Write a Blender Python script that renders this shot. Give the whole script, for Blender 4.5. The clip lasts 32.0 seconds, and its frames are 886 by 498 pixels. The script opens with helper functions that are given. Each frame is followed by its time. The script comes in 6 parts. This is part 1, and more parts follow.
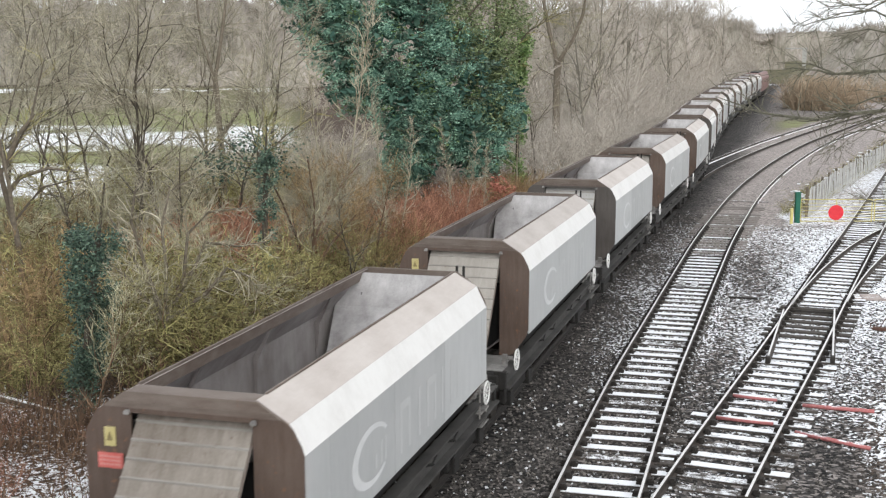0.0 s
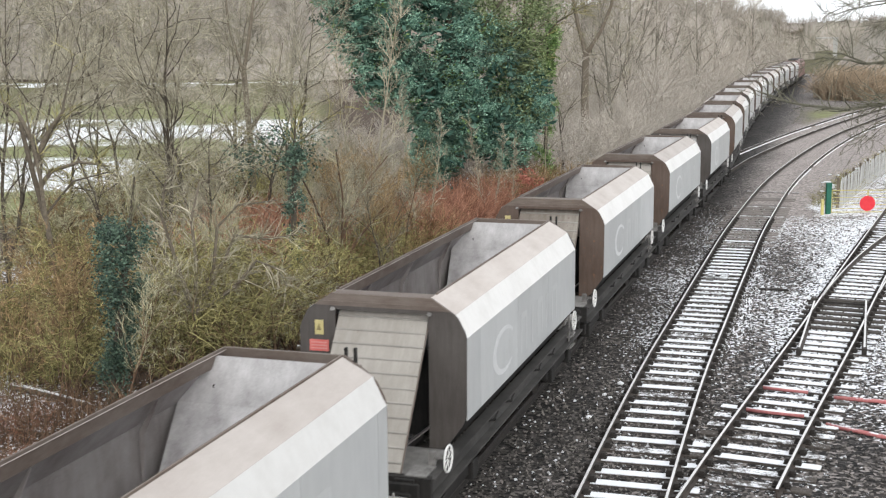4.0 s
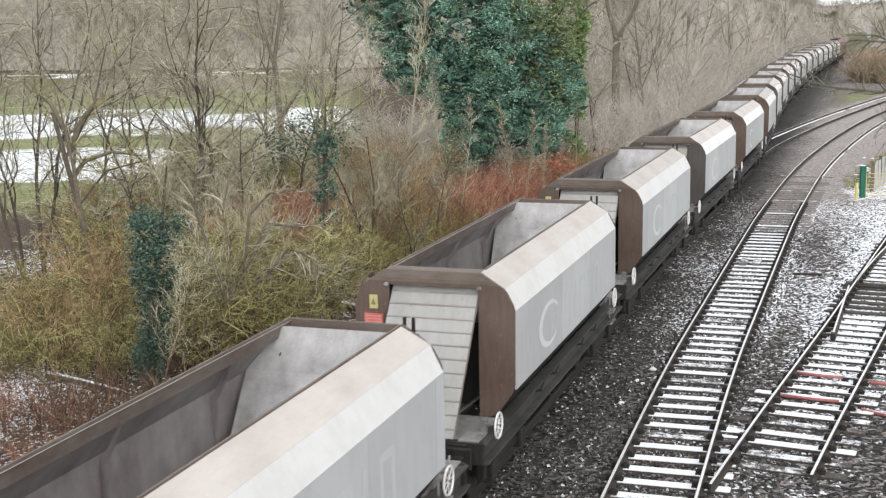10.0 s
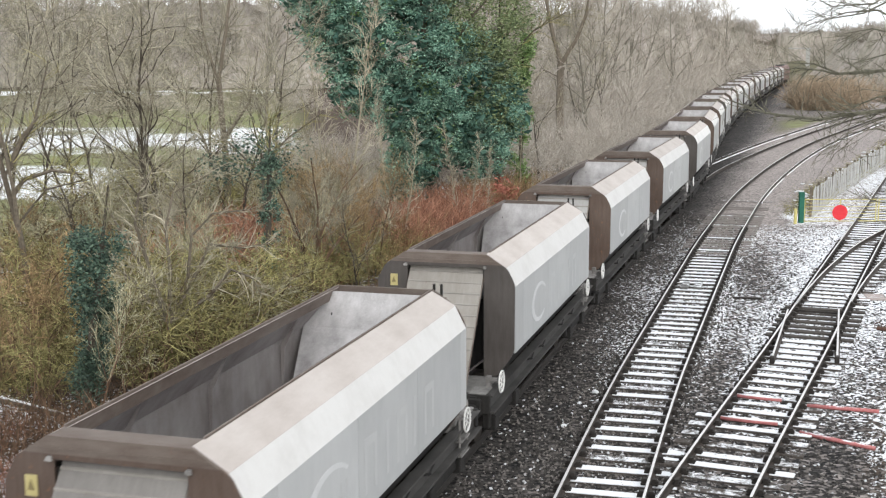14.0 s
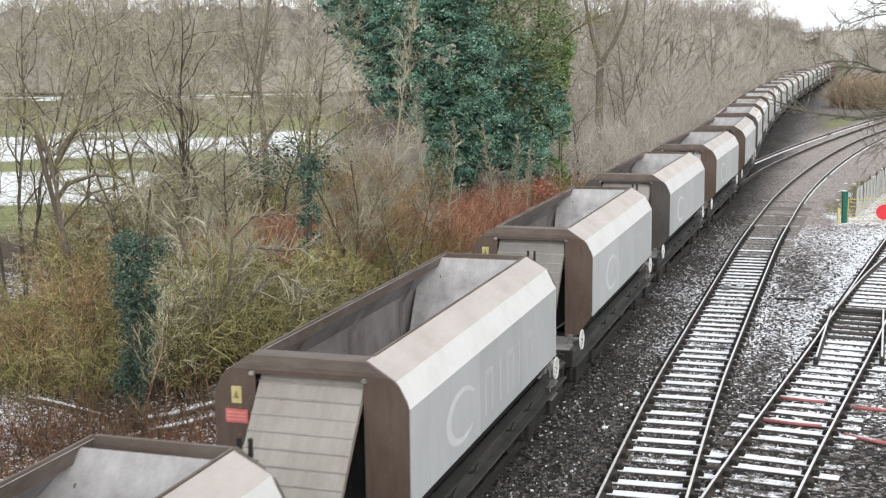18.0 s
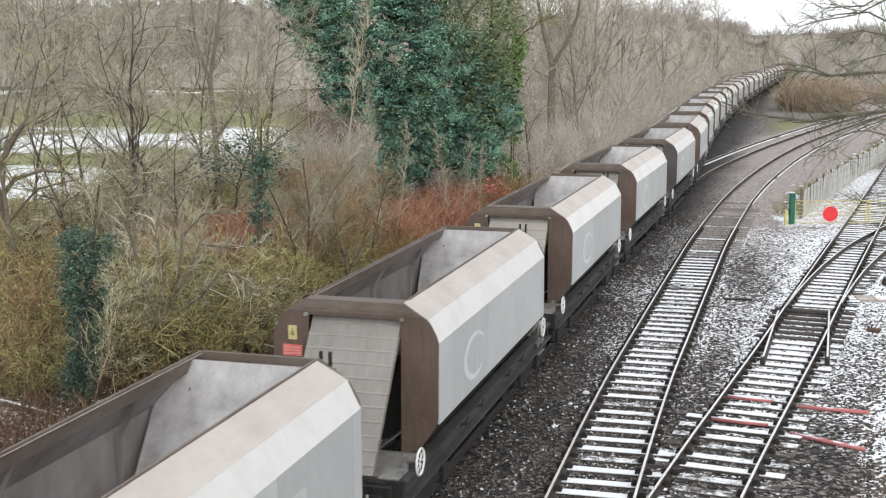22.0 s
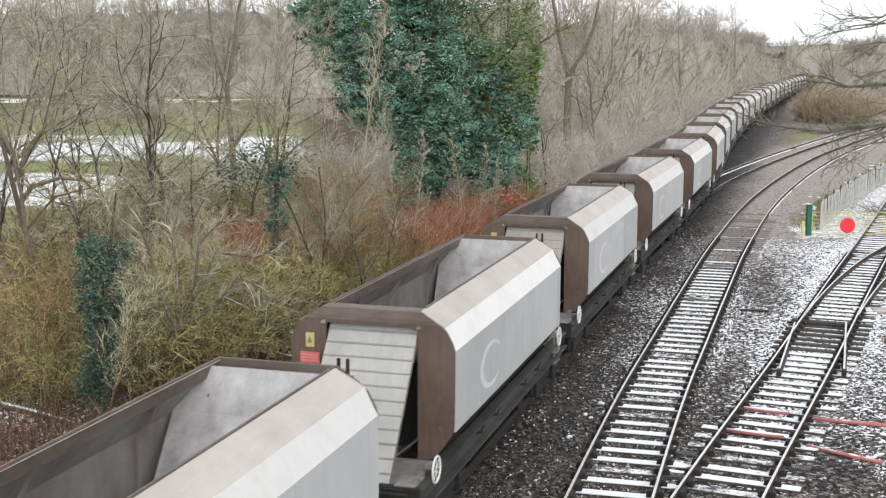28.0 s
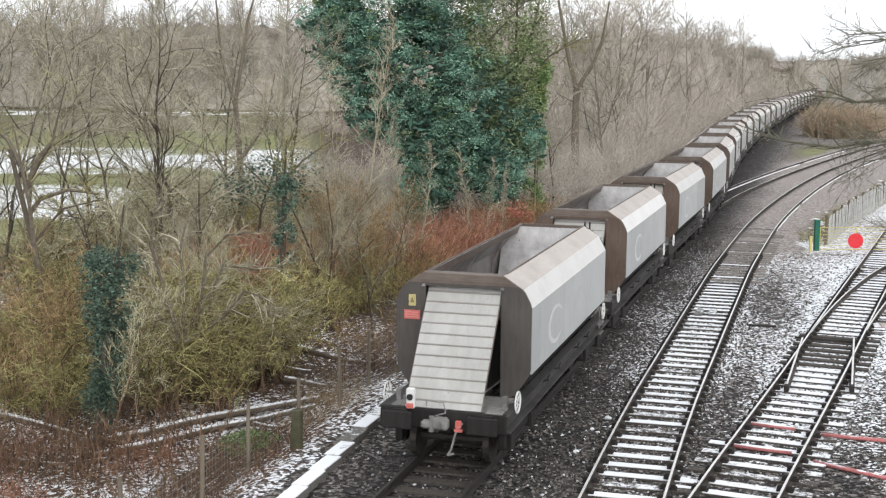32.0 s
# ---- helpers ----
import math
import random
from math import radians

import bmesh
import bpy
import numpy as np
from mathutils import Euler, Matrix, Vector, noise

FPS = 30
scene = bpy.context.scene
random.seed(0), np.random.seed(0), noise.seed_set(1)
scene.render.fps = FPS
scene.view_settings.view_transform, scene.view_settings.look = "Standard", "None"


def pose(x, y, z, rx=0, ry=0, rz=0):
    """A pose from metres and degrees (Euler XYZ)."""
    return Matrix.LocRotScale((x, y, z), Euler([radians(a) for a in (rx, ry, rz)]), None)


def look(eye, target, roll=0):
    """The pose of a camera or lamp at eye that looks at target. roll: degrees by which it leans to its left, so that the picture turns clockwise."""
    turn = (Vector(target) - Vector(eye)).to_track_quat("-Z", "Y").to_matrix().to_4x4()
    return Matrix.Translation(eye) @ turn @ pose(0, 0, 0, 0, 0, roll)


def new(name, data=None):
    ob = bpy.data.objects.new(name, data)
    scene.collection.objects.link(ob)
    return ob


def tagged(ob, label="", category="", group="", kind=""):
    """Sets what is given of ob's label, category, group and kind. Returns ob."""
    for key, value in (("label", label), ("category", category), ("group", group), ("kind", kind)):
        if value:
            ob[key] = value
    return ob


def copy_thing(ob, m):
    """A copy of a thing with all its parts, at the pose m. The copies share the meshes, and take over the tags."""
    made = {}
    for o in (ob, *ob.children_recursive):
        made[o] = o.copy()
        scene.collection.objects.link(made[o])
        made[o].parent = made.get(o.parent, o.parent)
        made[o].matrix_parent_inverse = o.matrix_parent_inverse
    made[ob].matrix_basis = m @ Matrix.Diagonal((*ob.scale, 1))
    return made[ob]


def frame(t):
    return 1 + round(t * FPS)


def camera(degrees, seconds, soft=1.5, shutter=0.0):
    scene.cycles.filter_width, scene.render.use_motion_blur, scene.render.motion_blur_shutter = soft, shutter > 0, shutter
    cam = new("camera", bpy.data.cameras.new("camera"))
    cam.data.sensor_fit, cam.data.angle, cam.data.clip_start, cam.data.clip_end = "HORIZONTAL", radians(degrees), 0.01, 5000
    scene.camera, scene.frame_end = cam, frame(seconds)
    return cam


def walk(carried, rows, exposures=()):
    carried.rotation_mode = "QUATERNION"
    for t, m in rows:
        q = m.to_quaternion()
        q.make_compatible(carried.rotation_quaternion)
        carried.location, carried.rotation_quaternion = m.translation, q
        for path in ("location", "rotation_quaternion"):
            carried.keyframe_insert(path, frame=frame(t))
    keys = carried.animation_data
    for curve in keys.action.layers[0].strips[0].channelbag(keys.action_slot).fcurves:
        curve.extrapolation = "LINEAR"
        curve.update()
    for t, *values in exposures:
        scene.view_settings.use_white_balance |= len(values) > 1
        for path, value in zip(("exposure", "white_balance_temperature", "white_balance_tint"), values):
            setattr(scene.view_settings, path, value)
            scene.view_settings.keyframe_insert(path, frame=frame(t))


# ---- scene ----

cam = camera(39.23, 32.0, 1.2, 0.4)
EYE_HEIGHT = 7.78
# seconds, yaw, pitch, roll of a camera held still on a footbridge
ROWS = [
    (0, 0.000, -9.300, 0.100),
    (0.5, 0.147, -9.343, 0.104),
    (1, 0.371, -9.430, 0.133),
    (1.5, 0.413, -9.396, 0.164),
    (2, 0.572, -9.589, 0.295),
    (2.5, 0.678, -9.591, 0.358),
    (3, 0.797, -9.520, 0.378),
    (3.5, 1.048, -9.660, 0.442),
    (5.5, 1.695, -9.601, 0.553),
    (6, 1.811, -9.750, 0.621),
    (6.5, 1.812, -9.902, 0.650),
    (7, 1.564, -10.054, 0.633),
    (7.5, 1.513, -10.155, 0.791),
    (8, 1.896, -10.284, 0.871),
    (8.5, 2.183, -10.086, 0.924),
    (9, 2.340, -10.211, 1.045),
    (9.5, 2.521, -10.182, 1.103),
    (10, 2.618, -10.239, 1.113),
    (10.5, 2.902, -10.280, 1.135),
    (11, 3.116, -10.141, 1.069),
    (11.5, 2.539, -9.916, 0.844),
    (12, 1.447, -9.623, 0.453),
    (12.5, 0.505, -9.356, 0.272),
    (13, 0.609, -9.405, 0.340),
    (13.5, 0.242, -9.227, 0.164),
    (14, 0.143, -9.251, 0.290),
    (14.5, 0.465, -9.267, 0.390),
    (16.5, 1.502, -9.167, 0.709),
    (17, 1.560, -9.049, 0.689),
    (17.5, 1.760, -9.080, 0.792),
    (18, 1.912, -9.148, 0.837),
    (18.5, 1.870, -9.058, 0.771),
    (19, 1.785, -9.096, 0.717),
    (19.5, 1.523, -9.091, 0.554),
    (20, 0.240, -9.154, 0.276),
    (20.5, -0.975, -9.073, -0.010),
    (21, -0.707, -9.348, 0.133),
    (21.5, -0.575, -9.242, 0.138),
    (22, -0.235, -9.225, 0.112),
    (22.5, 0.122, -9.193, 0.217),
    (23, 0.793, -9.188, 0.264),
    (23.5, 0.890, -9.174, 0.412),
    (24, 1.076, -9.161, 0.356),
    (24.5, 1.077, -9.063, 0.361),
    (25, 0.885, -9.007, 0.264),
    (25.5, -0.105, -8.743, -0.089),
    (27.5, 0.252, -8.682, -0.115),
    (28, 0.519, -8.786, -0.082),
    (28.5, 0.729, -8.816, -0.094),
    (29, 0.702, -8.673, -0.083),
    (29.5, 0.872, -8.633, -0.131),
    (30, 0.867, -8.474, -0.152),
    (30.5, 0.952, -8.303, -0.217),
    (31, 0.885, -8.241, -0.276),
    (31.5, 0.952, -8.192, -0.243),
    (32, 0.884, -8.162, -0.280),
]
walk(cam, [(t, pose(0, 0, EYE_HEIGHT, 90 + pitch, roll, yaw)) for t, yaw, pitch, roll in ROWS], exposures=((0.0, 0.13), (3.0, 0.18), (8.0, 0.26), (11.0, 0.27), (13.0, 0.3), (14.0, 0.2), (17.0, 0.18), (23.0, 0.15), (25.0, 0.2), (29.0, 0.13), (32.0, 0.1)))

# ---- light: an even overcast winter sky ----
world = bpy.data.worlds.new("overcast_sky")
scene.world = world
world.use_nodes = True
wt = world.node_tree
wt.nodes.clear()
sky = wt.nodes.new("ShaderNodeTexSky")
sky.sky_type = "NISHITA"
sky.sun_disc = False
sky.sun_elevation, sky.sun_rotation = radians(26), radians(166)
sky.air_density, sky.dust_density, sky.ozone_density = 1.0, 4.0, 1.0
pale = wt.nodes.new("ShaderNodeHueSaturation")
pale.inputs["Saturation"].default_value = 0.12
wash = wt.nodes.new("ShaderNodeMix")
wash.data_type = "RGBA"
wash.inputs[0].default_value = 0.75
wash.inputs[7].default_value = (10.5, 10.8, 11.2, 1)
back = wt.nodes.new("ShaderNodeBackground")
back.inputs["Strength"].default_value = 0.134
wout = wt.nodes.new("ShaderNodeOutputWorld")
wt.links.new(sky.outputs[0], pale.inputs["Color"])
wt.links.new(pale.outputs[0], wash.inputs[6])
wt.links.new(wash.outputs[2], back.inputs["Color"])
wt.links.new(back.outputs[0], wout.inputs["Surface"])

sun = new("sun", bpy.data.lights.new("sun", "SUN"))
sun.data.energy, sun.data.angle, sun.data.color = 0.8, radians(40), (1.0, 0.97, 0.93)
sun.matrix_world = look((22, -50, 48), (0, 40, 0))

# ---- materials ----
def node(nt, kind, **values):
    n = nt.nodes.new("ShaderNode" + kind)
    for key, value in values.items():
        n.inputs[key.replace("_", " ")].default_value = value
    return n


def ramp(nt, src, stops):
    r = nt.nodes.new("ShaderNodeValToRGB")
    while len(r.color_ramp.elements) < len(stops):
        r.color_ramp.elements.new(0.5)
    for e, (p, c) in zip(r.color_ramp.elements, stops):
        e.position, e.color = p, (*c, 1)
    nt.links.new(src, r.inputs[0])
    return r.outputs[0]


def blend(nt, fac, a, b, mode="MIX"):
    m = nt.nodes.new("ShaderNodeMix")
    m.data_type, m.blend_type = "RGBA", mode
    for i, v in ((0, fac), (6, a), (7, b)):
        if isinstance(v, (int, float)):
            m.inputs[i].default_value = v
        elif isinstance(v, tuple):
            m.inputs[i].default_value = (*v, 1)
        else:
            nt.links.new(v, m.inputs[i])
    return m.outputs[2]


def noise_of(nt, co, scale, detail=4, rough=0.6, stretch=None):
    if stretch:
        mp = nt.nodes.new("ShaderNodeMapping")
        mp.inputs["Scale"].default_value = stretch
        nt.links.new(co, mp.inputs[0])
        co = mp.outputs[0]
    n = node(nt, "TexNoise", Scale=scale, Detail=detail, Roughness=rough)
    nt.links.new(co, n.inputs["Vector"])
    return n.outputs["Fac"]


def base_mat(name, rough=0.8, metal=0.0):
    m = bpy.data.materials.new(name)
    m.use_nodes = True
    nt = m.node_tree
    b = nt.nodes["Principled BSDF"]
    b.inputs["Roughness"].default_value, b.inputs["Metallic"].default_value = rough, metal
    b.inputs["Specular IOR Level"].default_value = 0.5 if metal else 0.3
    tc = nt.nodes.new("ShaderNodeTexCoord")
    return m, nt, b, tc.outputs["Object"]


def bump(nt, b, src, strength=0.3, dist=0.02):
    n = nt.nodes.new("ShaderNodeBump")
    n.inputs["Strength"].default_value, n.inputs["Distance"].default_value = strength, dist
    nt.links.new(src, n.inputs["Height"])
    nt.links.new(n.outputs[0], b.inputs["Normal"])


def plain(name, dark, light, rough=0.8, metal=0.0, scale=6.0, fine=60.0, stretch=None, vary=0.0, bumps=0.2):
    """Two tones mixed at a coarse and a fine scale, optionally varied from object to object."""
    m, nt, b, co = base_mat(name, rough, metal)
    a = ramp(nt, noise_of(nt, co, scale, stretch=stretch), [(0.3, dark), (0.7, light)])
    f = noise_of(nt, co, fine, 3, stretch=stretch)
    col = blend(nt, 0.25, a, ramp(nt, f, [(0.3, dark), (0.7, light)]))
    if vary:
        oi = nt.nodes.new("ShaderNodeObjectInfo")
        hs = nt.nodes.new("ShaderNodeHueSaturation")
        mr = node(nt, "MapRange")
        mr.inputs[3].default_value, mr.inputs[4].default_value = 1 - vary, 1 + vary
        nt.links.new(oi.outputs["Random"], mr.inputs[0])
        nt.links.new(mr.outputs[0], hs.inputs["Value"])
        nt.links.new(col, hs.inputs["Color"])
        col = hs.outputs[0]
    nt.links.new(col, b.inputs["Base Color"])
    if bumps:
        bump(nt, b, f, bumps, 0.01)
    return m


def dusty(name, paint, dust, rust, rough=0.55, streak=(6, 6, 0.6), amount=0.5, rusting=0.15):
    """Painted steel under pale stone dust, with run-down streaks, rust spots and scuffs."""
    m, nt, b, co = base_mat(name, rough)
    big = noise_of(nt, co, 0.9, 5)
    run = noise_of(nt, co, 2.2, 5, 0.7, stretch=streak)
    mixf = blend(nt, 0.5, big, run)
    c = blend(nt, ramp(nt, mixf, [(amount - 0.12, (0, 0, 0)), (amount + 0.14, (1, 1, 1))]), paint, dust)
    spots = noise_of(nt, co, 7.0, 6, 0.75)
    oi = nt.nodes.new("ShaderNodeObjectInfo")
    lo = 0.74 - rusting
    c = blend(nt, ramp(nt, spots, [(lo, (0, 0, 0)), (lo + 0.12, (1, 1, 1))]), c, rust)
    fine = noise_of(nt, co, 45, 3)
    c = blend(nt, 0.18, c, ramp(nt, fine, [(0.35, paint), (0.65, dust)]))
    hs = nt.nodes.new("ShaderNodeHueSaturation")
    mr = node(nt, "MapRange")
    mr.inputs[3].default_value, mr.inputs[4].default_value = 0.9, 1.08
    nt.links.new(oi.outputs["Random"], mr.inputs[0])
    nt.links.new(mr.outputs[0], hs.inputs["Value"])
    nt.links.new(c, hs.inputs["Color"])
    nt.links.new(hs.outputs[0], b.inputs["Base Color"])
    bump(nt, b, big, 0.15, 0.03)
    return m


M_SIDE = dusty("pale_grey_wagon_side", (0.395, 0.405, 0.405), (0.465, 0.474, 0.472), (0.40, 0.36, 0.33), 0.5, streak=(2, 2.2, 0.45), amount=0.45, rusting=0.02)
# white paint, lifted above the side tone for the sky light this facet catches
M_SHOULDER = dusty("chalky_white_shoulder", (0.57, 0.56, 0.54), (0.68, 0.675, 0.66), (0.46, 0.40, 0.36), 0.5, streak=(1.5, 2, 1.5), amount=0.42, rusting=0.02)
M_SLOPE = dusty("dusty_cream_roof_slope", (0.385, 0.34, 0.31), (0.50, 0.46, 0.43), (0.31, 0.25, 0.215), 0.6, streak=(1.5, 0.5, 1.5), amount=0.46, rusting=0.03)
M_END = dusty("brown_wagon_end", (0.082, 0.055, 0.042), (0.138, 0.104, 0.085), (0.23, 0.115, 0.062), 0.6, amount=0.52, rusting=0.17)
M_BAND = dusty("brown_top_band", (0.095, 0.068, 0.054), (0.18, 0.152, 0.132), (0.17, 0.09, 0.06), 0.6, streak=(0.7, 2, 5), amount=0.5, rusting=0.12)
M_CHUTE = dusty("stone_dusted_chute", (0.225, 0.205, 0.178), (0.34, 0.32, 0.29), (0.18, 0.135, 0.10), 0.6, streak=(3, 0.5, 0.5), amount=0.46, rusting=0.11)
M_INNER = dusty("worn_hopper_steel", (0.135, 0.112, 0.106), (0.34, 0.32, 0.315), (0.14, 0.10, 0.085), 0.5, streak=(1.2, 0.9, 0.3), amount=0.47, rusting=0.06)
M_SLIDE = dusty("chalk_white_hopper_slope", (0.25, 0.238, 0.235), (0.56, 0.55, 0.55), (0.24, 0.22, 0.21), 0.55, streak=(1.4, 1.4, 0.6), amount=0.49, rusting=0.03)
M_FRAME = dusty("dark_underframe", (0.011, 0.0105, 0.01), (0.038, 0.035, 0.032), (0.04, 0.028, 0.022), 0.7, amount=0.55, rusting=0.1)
M_STEPS = dusty("dusty_headstock", (0.10, 0.095, 0.09), (0.34, 0.33, 0.315), (0.09, 0.06, 0.045), 0.7, streak=(2, 2, 2), amount=0.5, rusting=0.1)
M_WHEEL = plain("wheel_steel", (0.03, 0.026, 0.023), (0.08, 0.07, 0.06), 0.6, 0.6)
M_WHITE = plain("white_paint", (0.62, 0.62, 0.6), (0.8, 0.8, 0.78), 0.5)
M_LOGO = plain("faded_white_logo", (0.52, 0.53, 0.53), (0.66, 0.665, 0.665), 0.6, scale=3)
M_YELLOW = plain("yellow_plate", (0.40, 0.34, 0.13), (0.55, 0.48, 0.25), 0.6)
M_RED = plain("red_plate", (0.48, 0.085, 0.075), (0.62, 0.21, 0.18), 0.6)
M_BLACK = plain("black_paint", (0.012, 0.012, 0.012), (0.03, 0.03, 0.03), 0.6)
M_RAIL = plain("rusty_rail_web", (0.028, 0.022, 0.018), (0.065, 0.05, 0.04), 0.7, 0.2)
M_RAILTOP = plain("polished_rail_head", (0.56, 0.55, 0.54), (0.74, 0.73, 0.72), 0.40, 0.55, scale=1.5)
M_LOGO_FAINT = plain("ghost_of_old_lettering", (0.45, 0.458, 0.456), (0.505, 0.512, 0.51), 0.6, scale=2)
M_CHUTE_CLEAN = dusty("pale_scoured_chute", (0.29, 0.285, 0.27), (0.43, 0.425, 0.41), (0.24, 0.165, 0.11), 0.55, streak=(2.0, 0.5, 0.5), amount=0.46, rusting=0.13)
# rib tone set darker than most plates, imitating the shadow line under each rib
M_RIB = dusty("grimy_chute_rib", (0.2, 0.186, 0.166), (0.33, 0.313, 0.288), (0.13, 0.095, 0.07), 0.6, streak=(1, 1, 1), amount=0.48, rusting=0.12)
M_CHUTE_GREY = dusty("grey_chute", (0.17, 0.158, 0.147), (0.26, 0.247, 0.23), (0.15, 0.11, 0.085), 0.6, streak=(3, 0.5, 0.5), amount=0.46, rusting=0.1)
M_CHUTE_DIRTY = dusty("brown_stained_chute", (0.12, 0.094, 0.072), (0.31, 0.28, 0.245), (0.11, 0.07, 0.05), 0.6, streak=(2.2, 0.4, 0.4), amount=0.48, rusting=0.15)
M_END_GREY = dusty("grimy_grey_brown_end", (0.06, 0.052, 0.047), (0.105, 0.095, 0.087), (0.11, 0.075, 0.055), 0.6, amount=0.52, rusting=0.08)
# head and web coloured near black for the shade below the wagons
M_RAIL_DARK = plain("oily_rail", (0.015, 0.013, 0.012), (0.045, 0.038, 0.033), 0.6, 0.2)
M_FADED = plain("sun_bleached_writing", (0.50, 0.20, 0.18), (0.62, 0.30, 0.27), 0.6)
M_SYMBOL = plain("worn_dark_symbol", (0.16, 0.13, 0.06), (0.26, 0.21, 0.10), 0.6)
M_SOLE = dusty("grimy_grey_solebar", (0.026, 0.025, 0.024), (0.085, 0.081, 0.077), (0.07, 0.05, 0.04), 0.65, streak=(1.5, 0.7, 3), amount=0.5, rusting=0.08)
M_SIDE_RUSTY = dusty("rust_smeared_wagon_side", (0.395, 0.405, 0.405), (0.465, 0.474, 0.472), (0.36, 0.27, 0.22), 0.5, streak=(2, 2.2, 0.45), amount=0.45, rusting=0.16)

# ---- building helpers ----
def link(name, bm_or_mesh, mat, parent=None, label="", smooth=False):
    if isinstance(bm_or_mesh, bmesh.types.BMesh):
        me = bpy.data.meshes.new(name)
        bm_or_mesh.to_mesh(me)
        bm_or_mesh.free()
    else:
        me = bm_or_mesh
    for m in mat if isinstance(mat, (list, tuple)) else [mat]:
        me.materials.append(m)
    if smooth:
        me.shade_smooth()
    ob = new(name, me)
    if parent:
        ob.parent = parent
    if label:
        ob["label"] = label
    return ob


part = link


def box(bm, x0, x1, y0, y1, z0, z1, bevel=0.0):
    r = bmesh.ops.create_cube(bm, size=1, matrix=Matrix.LocRotScale(((x0 + x1) / 2, (y0 + y1) / 2, (z0 + z1) / 2), None, (x1 - x0, y1 - y0, z1 - z0)))
    if bevel:
        es = {e for v in r["verts"] for e in v.link_edges}
        bmesh.ops.bevel(bm, geom=list(es), offset=bevel, segments=1, affect="EDGES")
    return r["verts"]


def boxes(*dims, bevel=0.0):
    bm = bmesh.new()
    for d in dims:
        box(bm, *d, bevel=bevel)
    return bm


def prism(bm, ring, y0, y1):
    """A closed outline of (x, z) swept from y0 to y1."""
    a = [bm.verts.new((x, y0, z)) for x, z in ring]
    b = [bm.verts.new((x, y1, z)) for x, z in ring]
    n = len(ring)
    bm.faces.new(a)
    bm.faces.new(b[::-1])
    for i in range(n):
        bm.faces.new((a[i], b[i], b[(i + 1) % n], a[(i + 1) % n]))
    bmesh.ops.recalc_face_normals(bm, faces=bm.faces)


def slab(bm, pts, thick):
    """A plate on the outline pts (any plane), of the given thickness."""
    vs = [Vector(p) for p in pts]
    nrm = (vs[1] - vs[0]).cross(vs[2] - vs[0]).normalized() * thick
    a = [bm.verts.new(v) for v in vs]
    b = [bm.verts.new(v - nrm) for v in vs]
    n = len(vs)
    bm.faces.new(a)
    bm.faces.new(b[::-1])
    for i in range(n):
        bm.faces.new((a[i], b[i], b[(i + 1) % n], a[(i + 1) % n]))
    bmesh.ops.recalc_face_normals(bm, faces=bm.faces)


def rod(bm, a, b, r0, r1=None, sides=8):
    a, b = Vector(a), Vector(b)
    d = b - a
    m = Matrix.Translation((a + b) / 2) @ d.to_track_quat("Z", "Y").to_matrix().to_4x4()
    bmesh.ops.create_cone(bm, cap_ends=True, segments=sides, radius1=r0, radius2=r0 if r1 is None else r1, depth=d.length, matrix=m)


def ringtube(bm, centre, axis, radius, tube, seg=20, sides=6, sweep=1.0, start=0.0):
    """A torus, or an arc of one, round an axis."""
    q = Vector(axis).to_track_quat("Z", "Y").to_matrix()
    rows = []
    n = seg if sweep >= 1 else seg + 1
    for i in range(n):
        u = (start + sweep * i / seg) * math.tau
        rows.append([bm.verts.new(Vector(centre) + q @ Vector(((radius + tube * math.cos(v)) * math.cos(u), (radius + tube * math.cos(v)) * math.sin(u), tube * math.sin(v)))) for v in (math.tau * k / sides for k in range(sides))])
    for i in range(seg):
        a, b = rows[i], rows[(i + 1) % n]
        for k in range(sides):
            bm.faces.new((a[k], b[k], b[(k + 1) % sides], a[(k + 1) % sides]))


# ---- plan: the train's line runs straight; s along it, lat to its right ----
TH = Vector((0.2754, 0.9613))
NN = Vector((0.9613, -0.2754))
CENTRE = -6.82
HEADING = -math.degrees(math.atan2(TH.x, TH.y))


def on_line(s, lat):
    return TH * s + NN * lat


def spline(points, step=1.0):
    """Smooth curve through plan points, x as a function of y."""
    ys, xs = np.array([p[1] for p in points], float), np.array([p[0] for p in points], float)
    m = np.gradient(xs, ys)
    out = []
    n = int((ys[-1] - ys[0]) / step) + 1
    for y in np.linspace(ys[0], ys[-1], n):
        i = min(max(np.searchsorted(ys, y) - 1, 0), len(ys) - 2)
        h = ys[i + 1] - ys[i]
        u = (y - ys[i]) / h
        out.append(((2 * u**3 - 3 * u**2 + 1) * xs[i] + (u**3 - 2 * u**2 + u) * h * m[i] + (3 * u**2 - 2 * u**3) * xs[i + 1] + (u**3 - u**2) * h * m[i + 1], y))
    return [Vector((float(a), float(b))) for a, b in out]


def offset(line, d):
    out = []
    for i, p in enumerate(line):
        t = (line[min(i + 1, len(line) - 1)] - line[max(i - 1, 0)]).normalized()
        out.append(p + Vector((t.y, -t.x)) * d)
    return out


# the train's line is straight near the footbridge, then swings a little to the right, back, and right again
BEND = [(-60, 0), (30, 0), (40, 0.05), (49, 0.2), (56, 0.4), (62, 0.5), (68, 0.52), (74, 0.42), (87, -0.08), (98, -0.42), (110, -0.66), (125, -0.78), (140, -0.79), (150, -0.74), (160, -0.62), (172, -0.44), (183, -0.2), (195, 0.08), (208, 0.38), (240, 1.25), (300, 3.4), (420, 9.0), (700, 26)]
BEND_S = np.arange(-60.0, 701.0, 1.0)
BEND_LAT = np.convolve(np.pad(np.interp(BEND_S, [a for a, _ in BEND], [b for _, b in BEND]), 6, mode="edge"), np.ones(13) / 13, "valid")


